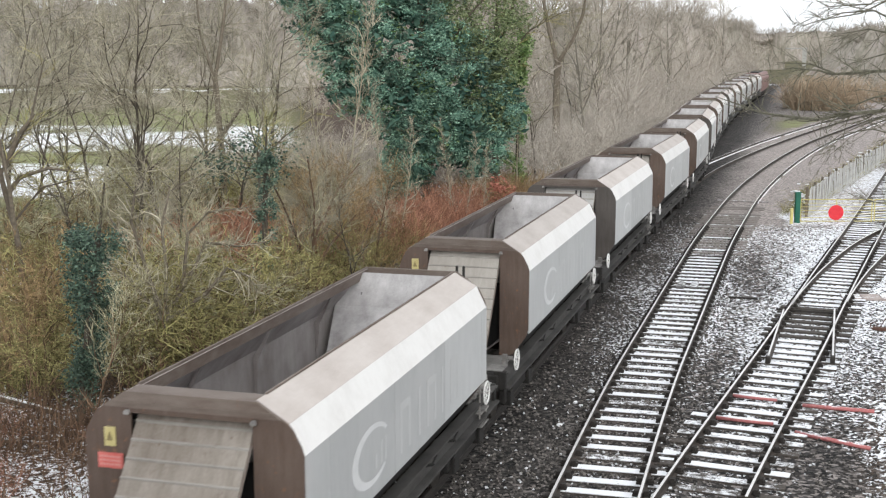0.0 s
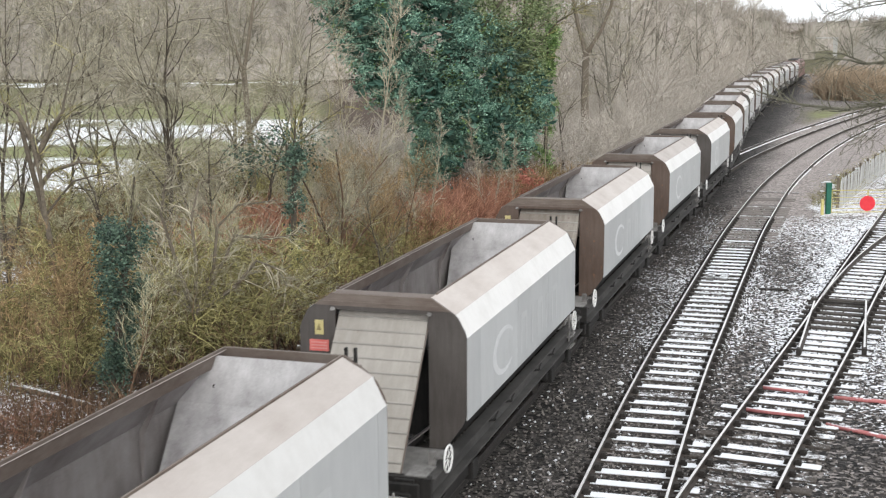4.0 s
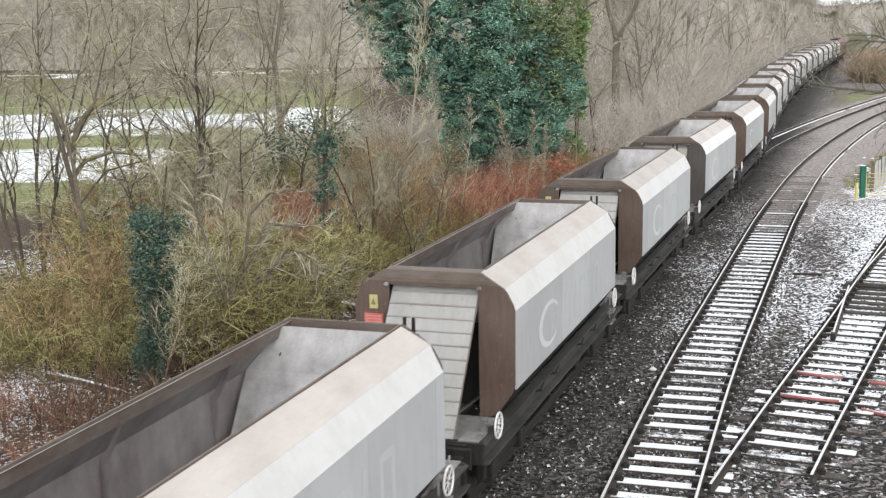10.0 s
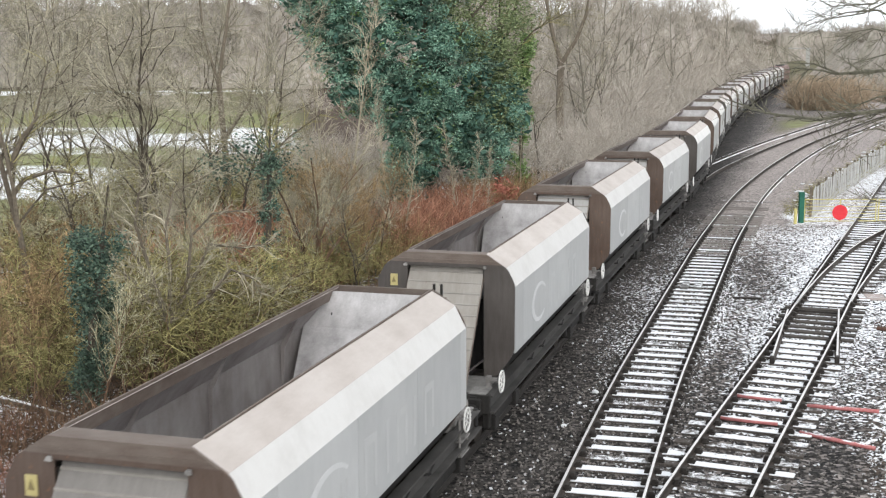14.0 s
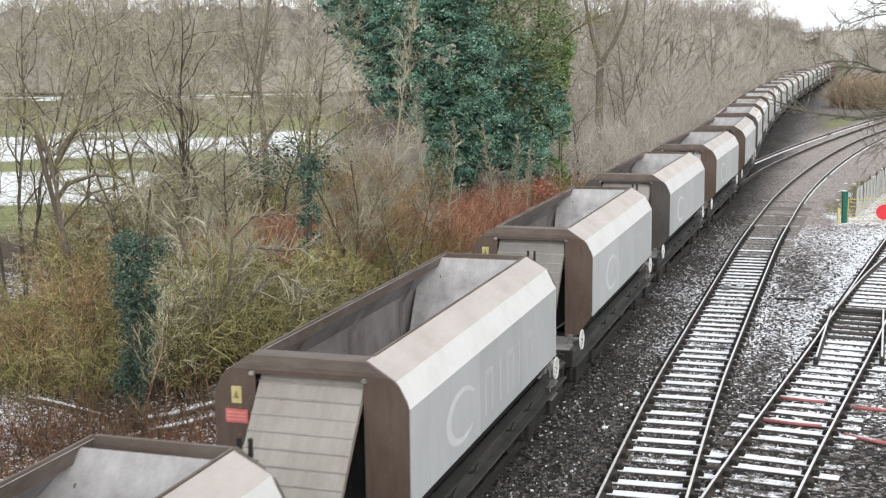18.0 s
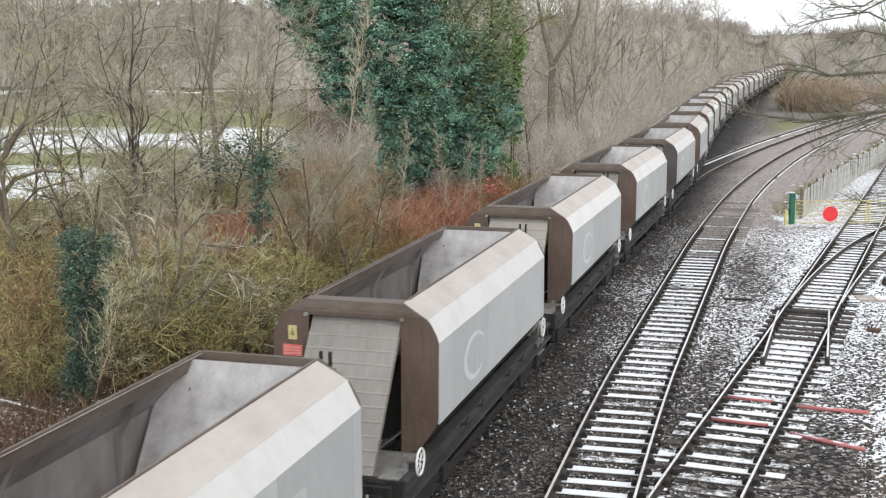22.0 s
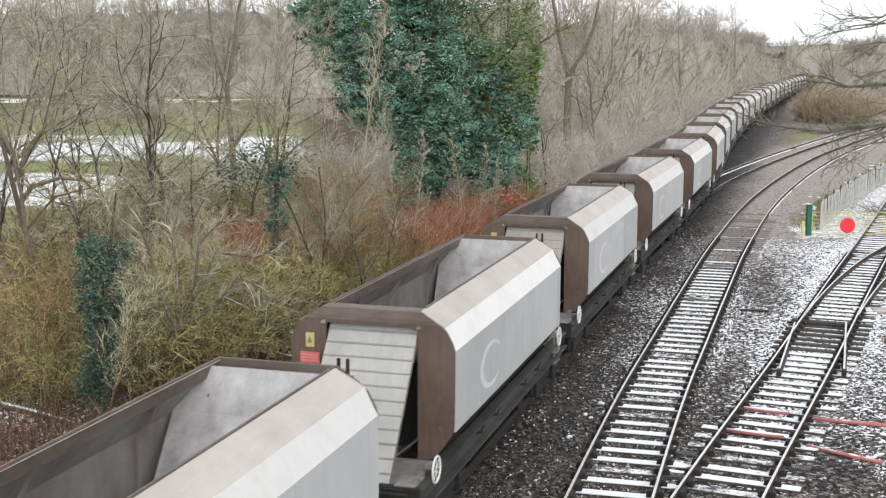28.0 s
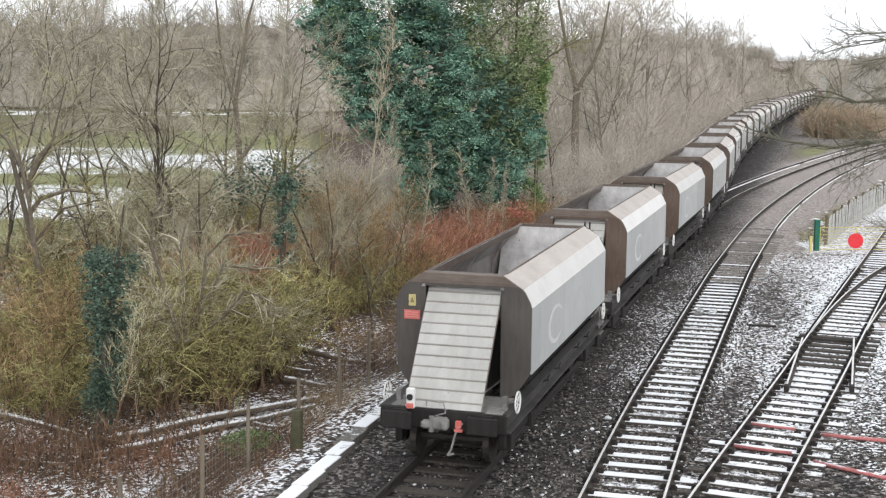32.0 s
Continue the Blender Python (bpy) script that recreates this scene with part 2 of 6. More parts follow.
def track_at(s):
    """The plan point of the train's line at s metres along it."""
    return on_line(s, CENTRE + float(np.interp(s, BEND_S, BEND_LAT)))


LINE_1 = [track_at(s) for s in np.arange(-40, 640, 3.0)]
LINE_2 = spline([(-7.2, -25), (-2.55, 0), (0.2, 11), (2.68, 20.9), (4.8, 28.8), (6.4, 34.3), (8.95, 43), (10.85, 49.4), (12.65, 55.1), (16.0, 65.3), (21.5, 80), (26.2, 91.4), (30.2, 100.4), (37.4, 115), (47, 134), (62, 160)])
LINE_3 = spline([(-2.5, 0), (0.7, 11.0), (4.52, 20.85), (5.65, 23.55), (7.3, 27.4), (9.4, 32.3), (11.2, 36.6), (15.3, 46.3), (18.5, 53.8), (23.4, 65.4), (31, 83.5), (45, 117), (63, 160)])
LINE_4 = spline([(10.4, 34.7), (12.45, 39.4), (15.0, 44.7), (17.45, 49.2), (19.4, 52.3), (22.4, 56.6), (27, 62.6), (34, 70.8), (50, 88)])
LINE_5 = spline([(6.9, 50), (9.85, 60), (13.5, 70.5), (16.9, 79.7), (20.9, 89), (25.6, 99.3), (32.5, 113.5), (42, 132), (57, 158)])

RAIL_RING = [(-0.024, 0.0), (0.024, 0.0), (0.034, -0.008), (0.034, -0.04), (0.01, -0.05), (0.01, -0.13), (0.065, -0.15), (0.065, -0.16), (-0.065, -0.16), (-0.065, -0.15), (-0.01, -0.13), (-0.01, -0.05), (-0.034, -0.04), (-0.034, -0.008)]


def rail(line, parent, z=0.0, name="rail", head=None):
    verts, faces, mats = [], [], []
    n = len(RAIL_RING)
    left = offset(line, 1.0)
    for p, q in zip(line, left):
        w = q - p
        verts += [(p.x + w.x * a, p.y + w.y * a, z + b) for a, b in RAIL_RING]
    for i in range(len(line) - 1):
        for k in range(n):
            faces.append((i * n + k, i * n + (k + 1) % n, (i + 1) * n + (k + 1) % n, (i + 1) * n + k))
            mats.append(1 if k == 0 else 0)
    faces += [tuple(range(n))[::-1], tuple((len(line) - 1) * n + k for k in range(n))]
    mats += [0, 0]
    me = bpy.data.meshes.new(name)
    me.from_pydata(verts, [], faces)
    ob = link(name, me, [head or M_RAIL, head or M_RAILTOP], parent)
    me.polygons.foreach_set("material_index", mats)
    return ob


def clip(line, y0, y1):
    return [p for p in line if y0 <= p.y <= y1]

# ---- the hopper wagon; its rear end plate stands at y = 0, rail level is z = 0 ----
BODY = 8.78
PROFILE = [(0.84, 3.69), (1.255, 3.435), (1.44, 3.06)]
LENGTH = 12.5


def make_wagon(name):
    w = new(name)
    t = 0.03
    # outer skin, one panel a facet
    for sgn, side in ((1, "right"), (-1, "left")):
        pr = [(sgn * x, z) for x, z in PROFILE]
        bm = bmesh.new()
        slab(bm, [(pr[0][0], 0.04, pr[0][1]), (pr[1][0], 0.04, pr[1][1]), (pr[1][0], BODY - 0.03, pr[1][1]), (pr[0][0], BODY - 0.08, pr[0][1])][::sgn], t)
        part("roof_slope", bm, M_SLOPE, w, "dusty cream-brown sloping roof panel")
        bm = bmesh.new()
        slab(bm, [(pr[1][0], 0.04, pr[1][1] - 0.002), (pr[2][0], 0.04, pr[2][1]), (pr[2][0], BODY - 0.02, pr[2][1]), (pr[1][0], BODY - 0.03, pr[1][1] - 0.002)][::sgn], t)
        part("shoulder_panel", bm, M_SHOULDER, w, "white shoulder panel with some sky brightness in its colour")
        ys = [0.03, 0.82, 3.38, 5.96, 8.4, BODY - 0.02]
        for a, b in zip(ys, ys[1:]):
            bm = bmesh.new()
            slab(bm, [(sgn * 1.443, a + 0.006, 3.06), (sgn * 1.443, a + 0.006, 1.70), (sgn * 1.443, b - 0.006, 1.70), (sgn * 1.443, b - 0.006, 3.06)][::sgn], t)
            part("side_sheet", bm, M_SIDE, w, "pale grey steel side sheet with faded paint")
        bm = bmesh.new()
        slab(bm, [(sgn * 1.42, 0.05, 1.70), (sgn * 1.02, 0.35, 1.12), (sgn * 1.02, BODY - 0.35, 1.12), (sgn * 1.42, BODY - 0.05, 1.70)][::sgn], t)
        part("lower_slope", bm, M_FRAME, w)
        bm = bmesh.new()
        box(bm, sgn * 0.842 - 0.014, sgn * 0.842 + 0.014, 0.3, BODY - 0.08, 3.665, 3.71, 0.004)
        part("rim", bm, M_BAND, w)
        bm = bmesh.new()
        slab(bm, [(sgn * 0.842, 0.3, 3.685), (sgn * 0.885, 0.3, 3.47), (sgn * 0.885, BODY - 0.1, 3.47), (sgn * 0.842, BODY - 0.1, 3.685)], 0.015)
        part("inner_lip", bm, M_BAND, w, "rusty brown inner lip of the hopper")
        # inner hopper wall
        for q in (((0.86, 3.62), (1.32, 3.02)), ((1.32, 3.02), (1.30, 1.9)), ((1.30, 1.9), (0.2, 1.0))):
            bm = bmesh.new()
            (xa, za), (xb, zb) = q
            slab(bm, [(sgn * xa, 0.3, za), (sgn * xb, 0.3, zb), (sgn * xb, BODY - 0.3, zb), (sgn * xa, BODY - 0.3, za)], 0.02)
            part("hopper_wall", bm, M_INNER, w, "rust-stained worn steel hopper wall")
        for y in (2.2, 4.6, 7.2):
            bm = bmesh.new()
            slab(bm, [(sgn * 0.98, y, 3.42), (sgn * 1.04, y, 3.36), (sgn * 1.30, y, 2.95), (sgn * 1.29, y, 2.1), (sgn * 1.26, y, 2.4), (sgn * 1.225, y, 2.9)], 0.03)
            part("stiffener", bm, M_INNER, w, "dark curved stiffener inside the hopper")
        # solebar, logo
        bm = bmesh.new()
        prism(bm, [(sgn * x, z) for x, z in ((1.12, 0.85), (1.36, 0.85), (1.36, 0.89), (1.22, 0.89), (1.22, 1.17), (1.33, 1.17), (1.33, 1.20), (1.12, 1.20))], -1.38, BODY + 1.38)
        part("solebar", bm, M_SOLE, w)
        x = sgn * 1.4445
        if sgn > 0:
            logo(w, x)
    # ends
    for end in (0, 1):
        flip = (lambda y: y) if end == 0 else (lambda y: BODY - y)
        bm = bmesh.new()
        for sgn in (1, -1):
            ring = [(0.80, 3.42), (0.80, 1.20), (0.98, 1.20), (1.10, 1.24), (1.37, 1.62), (1.425, 1.78), (1.437, 3.06), (1.405, 3.17), (1.30, 3.37), (1.245, 3.43), (1.16, 3.485), (0.80, 3.55)]
            prism(bm, [(sgn * a, b) for a, b in ring], *sorted((flip(0.0), flip(0.035))))
        prism(bm, [(-0.80, 3.42), (0.80, 3.42), (0.80, 3.55), (-0.80, 3.55)], *sorted((flip(-0.012), flip(0.035))))
        part("end_plate", bm, M_END, w, "rust-brown steel end plate")
        bm = bmesh.new()
        prism(bm, [(-1.17, 3.482), (-0.86, 3.685), (0.86, 3.685), (1.17, 3.482)], *sorted((flip(-0.02), flip(0.036))))
        if end == 0:
            prism(bm, [(-0.842, 3.60), (-0.842, 3.687), (0.842, 3.687), (0.842, 3.60)], 0.03, 0.30)
        box(bm, -1.08, 1.08, *sorted((flip(-0.034), flip(-0.021))), 3.535, 3.56)
        part("top_band", bm, M_BAND, w, "rusty brown top band")
        bm = bmesh.new()
        a, b = flip(0.22), flip(-1.36)
        slab(bm, [(-0.77, a, 3.42), (0.77, a, 3.42), (0.77, b, 1.22), (-0.77, b, 1.22)], 0.04)
        chute = part("chute", bm, M_CHUTE, w, "pale stone-dusted ribbed chute plate")
        for i in range(11):
            u = (i + 0.75) / 11.4
            y, z = a + (b - a) * u, 3.42 + (1.22 - 3.42) * u
            o = -0.837 if end == 0 else 0.837
            bm = bmesh.new()
            rod(bm, (-0.775, y + o * 0.034, z + 0.547 * 0.034), (0.775, y + o * 0.034, z + 0.547 * 0.034), 0.022, sides=6)
            part("rib", bm, M_RIB, chute)
        for sgn in (1, -1):
            bm = bmesh.new()
            rod(bm, (sgn * 0.775, a, 3.43), (sgn * 0.775, b, 1.23), 0.018, sides=5)
            part("edge_strip", bm, M_BAND, w, "rusty edge strip of the chute")
        # added dark sheet that keeps the gap behind the chute black
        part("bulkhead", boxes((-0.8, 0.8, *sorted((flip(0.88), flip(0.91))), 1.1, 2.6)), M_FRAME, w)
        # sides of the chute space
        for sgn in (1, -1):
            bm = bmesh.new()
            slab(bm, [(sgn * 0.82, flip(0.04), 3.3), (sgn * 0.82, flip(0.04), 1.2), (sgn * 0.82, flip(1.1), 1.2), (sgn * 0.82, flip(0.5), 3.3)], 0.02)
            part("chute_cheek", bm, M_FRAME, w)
        # inner sloping end sheet
        bm = bmesh.new()
        slab(bm, [(-0.84, flip(0.29), 3.63), (0.84, flip(0.29), 3.63), (1.29, flip(0.6), 3.05), (-1.29, flip(0.6), 3.05)], 0.02)
        slab(bm, [(-1.29, flip(0.6), 3.05), (1.29, flip(0.6), 3.05), (1.0, flip(2.6), 1.1), (-1.0, flip(2.6), 1.1)], 0.02)
        part("slope_sheet", bm, M_SLIDE, w, "chalk-white worn slope sheet inside the hopper")
        # headstock, platform, buffers
        h = flip(-1.43)
        d = -1 if end == 0 else 1
        bm = bmesh.new()
        box(bm, -1.28, 1.28, *sorted((h, h - d * 0.12)), 0.84, 1.22, 0.015)
        part("headstock", bm, M_FRAME, w, "dark grime-covered headstock beam")
        bm = boxes((-1.2, 1.2, *sorted((h - d * 0.1, flip(-0.02))), 1.16, 1.20), (0.86, 1.2, *sorted((h - d * 0.02, flip(-0.9))), 1.20, 1.24), bevel=0.008)
        part("end_platform", bm, M_STEPS, w, "dusty grey end platform")
        for x in (-0.865, 0.865):
            bm = bmesh.new()
            rod(bm, (x, h, 1.03), (x, h + d * 0.2, 1.03), 0.115, 0.10, 12)
            box(bm, x - 0.31, x + 0.31, *sorted((h + d * 0.2, h + d * 0.25)), 0.84, 1.21, 0.03)
            box(bm, x - 0.16, x + 0.16, *sorted((h, h + d * 0.05)), 0.87, 1.19, 0.01)
            part("buffer", bm, M_FRAME, w)
        bm = bmesh.new()
        box(bm, -0.12, 0.12, *sorted((h, h + d * 0.2)), 0.94, 1.1, 0.02)
        box(bm, -0.2, 0.2, *sorted((h + d * 0.12, h + d * 0.3)), 0.9, 1.12, 0.04)
        box(bm, -0.34, -0.12, *sorted((h + d * 0.2, h + d * 0.36)), 0.92, 1.09, 0.05)
        box(bm, 0.06, 0.2, *sorted((h + d * 0.22, h + d * 0.36)), 0.92, 1.1, 0.04)
        rod(bm, (-0.13, h + d * 0.28, 0.86), (-0.13, h + d * 0.28, 1.17), 0.05, sides=8)
        part("coupler", bm, M_STEPS, w, "grey knuckle coupler")
    # handwheel on the right at both ends
    for y, sx in ((-0.78, 1), (BODY + 0.34, 1), (-0.78, -1)):
        bm = bmesh.new()
        x = sx * 1.36
        ringtube(bm, (x, y, 1.33), (1, 0, 0), 0.21, 0.018, 20, 6)
        for k in range(4):
            u = math.tau * k / 8
            rod(bm, (x, y - 0.2 * math.cos(u), 1.33 - 0.2 * math.sin(u)), (x, y + 0.2 * math.cos(u), 1.33 + 0.2 * math.sin(u)), 0.008, sides=5)
        wheel = part("handwheel", bm, M_WHITE, w, "white-painted brake handwheel")
        bm = bmesh.new()
        rod(bm, (sx * 1.1, y, 1.33), (sx * 1.38, y, 1.33), 0.025, sides=6)
        box(bm, *sorted((sx * 1.05, sx * 1.15)), y - 0.06, y + 0.06, 1.15, 1.42)
        part("bracket", bm, M_STEPS, wheel)
    # step ladder beside the front handwheel
    for dy in (0.06, 0.56):
        part("step_post", boxes((1.28, 1.31, BODY + dy, BODY + dy + 0.03, 0.72, 1.62), bevel=0.005), M_STEPS, w)
    for z in (0.72, 0.98):
        part("step_tread", boxes((1.2, 1.34, BODY + 0.06, BODY + 0.59, z, z + 0.03)), M_STEPS, w)
    # hinge lugs at the top corners of the rear opening
    for x in (-0.83, 0.83):
        bm = boxes((x - 0.03, x + 0.03, -0.06, -0.013, 3.40, 3.46), bevel=0.008)
        rod(bm, (x - 0.04, -0.045, 3.42), (x + 0.04, -0.045, 3.42), 0.016, sides=8)
        part("hinge_lug", bm, M_STEPS, w, "dusty steel hinge lug")
    # placards on the rear end
    bm = boxes((-1.16, -1.01, -0.02, -0.004, 2.98, 3.22))
    sign = part("warning_plate", bm, M_YELLOW, w, "yellow warning plate")
    bm = bmesh.new()
    prism(bm, [(-1.13, 3.05), (-1.04, 3.05), (-1.085, 3.17)], -0.026, -0.021)
    part("symbol", bm, M_SYMBOL, sign)
    bm = boxes((-1.26, -0.92, -0.02, -0.004, 2.70, 2.89))
    sign = part("red_plate", bm, M_RED, w, "red notice plate with pale writing bars")
    bm = boxes(*[(-1.23, -0.95, -0.025, -0.021, z, z + 0.022) for z in (2.735, 2.785, 2.835)])
    part("writing", bm, M_FADED, sign)
    bm = bmesh.new()
    for x in (0.86, 0.99):
        box(bm, x - 0.02, x + 0.02, BODY + 0.0, BODY + 0.035, 3.1, 3.62)
        box(bm, x - 0.02, x + 0.02, BODY + 0.02, BODY + 0.06, 3.56, 3.78)
    part("grab_handle", bm, M_FRAME, w)
    # bogies
    for y in (0.35, BODY - 0.35):
        bm = boxes((-1.14, -1.0, y - 1.25, y + 1.25, 0.38, 0.68), (1.0, 1.14, y - 1.25, y + 1.25, 0.38, 0.68), (-0.95, 0.95, y - 0.25, y + 0.25, 0.45, 0.9), bevel=0.02)
        for sx in (-1, 1):
            for dy in (-0.9, 0.9):
                box(bm, *sorted((sx * 0.98, sx * 1.22)), y + dy - 0.17, y + dy + 0.17, 0.3, 0.62, 0.02)
            for dy in (-0.15, 0.15):
                rod(bm, (sx * 1.0, y + dy, 0.4), (sx * 1.0, y + dy, 0.72), 0.07, sides=8)
        bogie = part("bogie", bm, M_FRAME, w, "grimy dark bogie frame")
        for dy in (-0.9, 0.9):
            bm = bmesh.new()
            for sx in (-1, 1):
                rod(bm, (sx * 0.69, y + dy, 0.42), (sx * 0.82, y + dy, 0.42), 0.42, sides=20)
            rod(bm, (-0.85, y + dy, 0.42), (0.85, y + dy, 0.42), 0.08, sides=8)
            part("wheelset", bm, M_WHEEL, bogie)
    # brake and door gear along the sole
    bm = boxes((0.2, 0.6, 3.6, 4.2, 0.55, 0.85), (-0.6, -0.1, 4.8, 5.6, 0.5, 0.85), (-0.5, 0.5, 2.4, 6.8, 0.85, 1.12), bevel=0.02)
    part("hopper_outlet", bm, M_FRAME, w)
    for y in (2.1, 3.3, 5.6, 6.9):
        bm = bmesh.new()
        rod(bm, (1.23, y, 1.06), (1.33, y + 0.1, 1.06), 0.025, sides=6)
        rod(bm, (1.31, y + 0.05, 1.05), (1.31, y + 0.32, 1.14), 0.018, sides=6)
        part("lever", bm, M_FRAME, w)
    return w


def logo(w, x):
    """A crescent-shaped letter C, thick on its back, and the ghosts of a row of letters after it; thin plates on the side sheet."""
    bm = bmesh.new()
    prev = None
    n = 40
    for i in range(n + 1):
        u = radians(34 + 284 * i / n)
        thick = 0.03 + 0.09 * (0.5 - 0.5 * math.cos(u)) ** 0.8
        row = []
        for r, dx in ((0.42 - thick, 0), (0.42 - thick, 0.004), (0.42, 0.004), (0.42, 0)):
            row.append(bm.verts.new((x + dx, 2.36 + r * 1.85 * math.cos(u), 2.31 + r * math.sin(u))))
        if prev:
            for k in range(4):
                bm.faces.new((prev[k], prev[(k + 1) % 4], row[(k + 1) % 4], row[k]))
        prev = row
    bmesh.ops.recalc_face_normals(bm, faces=bm.faces)
    part("emblem_ring", bm, M_LOGO, w, "faded white emblem ring")
    for y, h in ((2.5, 0.2), (2.72, 0.34), (2.9, 0.34)):
        part("emblem_bar", boxes((x, x + 0.004, y, y + 0.07, 2.07, 2.07 + h)), M_LOGO_FAINT, w)
    for y, k in ((3.6, 1), (4.5, 0), (4.95, 1), (5.75, 0), (6.3, 1)):
        bm = boxes((x, x + 0.004, y, y + 0.1, 1.92, 2.68), *(((x, x + 0.0036, y + 0.1, y + 0.4, 2.56, 2.68), (x, x + 0.004, y + 0.4, y + 0.5, 1.92, 2.66)) if k else ()))
        part("emblem_bar", bm, M_LOGO_FAINT, w)

# ---- ground ----
def smooth(a, b, x):
    u = min(max((x - a) / (b - a), 0.0), 1.0)
    return u * u * (3 - 2 * u)


def line_x(line, y):
    i = min(max(int((y - line[0].y) / (line[-1].y - line[0].y) * (len(line) - 1)), 0), len(line) - 2)
    a, b = line[i], line[i + 1]
    return a.x + (b.x - a.x) * (y - a.y) / (b.y - a.y)


def lat_of(x, y):
    return x * NN.x + y * NN.y


def right_edge(y):
    return max(line_x(LINE_3, min(y, 159)) + 2.3, line_x(LINE_2, min(y, 159)) + 2.2)


def ground_z(x, y):
    lat = lat_of(x, y)
    z = -0.21
    z -= 0.75 * smooth(-10.0, -12.5, lat)
    r = right_edge(y)
    z += 0.14 * smooth(r, r + 2.5, x) + 0.5 * smooth(r + 6, r + 25, x)
    z += 2.5 * smooth(180, 500, y) * smooth(12, 60, abs(lat + 3))
    rough = smooth(-9.6, -11.5, lat) + smooth(r, r + 2, x)
    if rough > 0:
        z += rough * 0.12 * noise.noise(Vector((x * 0.5, y * 0.5, 3))) + rough * 0.2 * noise.noise(Vector((x * 0.09, y * 0.09, 7)))
    return z


def zones(x, y):
    """Shares of ballast, snow, grass, and pale sandy stone."""
    lat = lat_of(x, y)
    r = right_edge(y)
    n = noise.noise(Vector((x * 0.16, y * 0.16, 1)))
    n2 = noise.noise(Vector((x * 0.045, y * 0.045, 5)))
    ballast = smooth(-10.4, -9.6, lat) * (1 - smooth(r + 0.2, r + 1.4, x + 0.7 * n))
    snow = 0.0
    if lat > -9.6:
        # between the running lines and the yard
        d2 = x - line_x(LINE_2, min(max(y, -20), 159))
        d3 = x - line_x(LINE_3, min(max(y, 0), 159))
        mid = smooth(0.9, 1.7, d2) * (1 - smooth(-2.0, -1.0, d3))
        snow = (0.205 + 0.16 * smooth(23, 36, y)) * smooth(-3.2 - 1.5 * smooth(26, 36, y), -1.2, d2) * (1 - smooth(52, 64, y)) * (1 - (0.42 - 0.24 * smooth(28, 40, y)) * mid)
        snow += 0.05 * smooth(34, 42, y) * smooth(-2.0, -1.0, d3) * (1 - smooth(66, 75, y))
        snow += 0.07 * (1 - smooth(0.9, 1.7, abs(d3))) + 0.085 * (1 - smooth(0.7, 1.6, abs(d2))) * (1 - smooth(46, 54, y))
        snow += 0.13 * n
        snow += 0.13 * smooth(36, 43, y) * (1 - smooth(54, 62, y)) * smooth(1.5, 4.0, d2 + n)
        snow = min(snow, 0.46) * (1 - 0.85 * smooth(58, 74, y) * (1 - smooth(-4, -2, d3)))
        near_train = (1 - smooth(-5.7, -4.2, lat)) * smooth(-5.6, -4.8, lat + 0.4 * n)
        snow = snow * (1 - near_train) + (0.262 + 0.14 * n) * near_train
        if x > r + 0.5:
            snow = (0.195 + 0.27 * n + 0.10 * (1 - smooth(0.5, 1.8, x - r))) * (1 - smooth(60, 85, y) * smooth(r + 6, r + 9, x))
        if 55 < y < 103:
            df = x - float(np.interp(y, (58, 65.8, 83.9, 102.7), (17.2, 20.75, 29.7, 38.4)))
            snow = max(snow, (0.40 + 0.15 * n) * smooth(-2.2, -1.2, df) * (1 - smooth(1.5, 4.0, df)) * (1 - 0.5 * smooth(75, 95, y)))
    elif lat > -13:
        snow = 0.27 + 0.3 * n
    else:
        snow = 0.27 + 0.17 * (1 - smooth(28, 34, y)) + 0.34 * n * (1 - smooth(20, 60, y))
    grass = 0.0
    sand = 0.0
    if lat > -9.6:
        sand = smooth(40, 66, y + 9 * n + 8 * n2) * (1 - smooth(60, 90, abs(x - line_x(LINE_2, min(y, 159))) * 10)) if y < 300 else 0.4
        sand = max(sand, 0.35 * smooth(36, 64, y + 8 * n)) * smooth(CENTRE + 1.8, CENTRE + 4.5, lat + 0.5 * n)
    if lat > CENTRE + 3 and 88 < y < 400 and x < line_x(LINE_5, min(y, 157)) - 2.2:
        grass = 0.95 * smooth(CENTRE + 3, CENTRE + 6, lat + n) * smooth(90, 102, y + 5 * n) * (1 - smooth(126, 150, y))
        ballast *= 1 - grass
        snow = 0.12
    if x > r + 3 and y > 70:
        grass = 0.35 * smooth(70, 90, y)
    if lat < -22 and y > 50:
        az = x / y
        field = smooth(56, 64, y) * smooth(-0.10, -0.14, az)
        grass = field * (1 - 0.5 * smooth(165, 185, y)) * (1 - smooth(255, 262, y))
        wob = 5 * n2 + 2.0 * n
        band = smooth(71, 73, y + wob) * (1 - smooth(92, 95, y + wob)) * smooth(-0.245, -0.275, az) + smooth(101, 104, y + 1.4 * wob) * (1 - smooth(136, 142, y + 2.5 * wob))
        band = min(band + smooth(228, 232, y) * (1 - smooth(250, 254, y)) * smooth(-0.1, 0.1, n), 1.0)
        snow = 0.1 + field * (0.36 * band * smooth(-0.5, 0.0, n2 + 0.4 * n))
    return ballast, max(0.0, min(snow, 1.0)), grass, sand


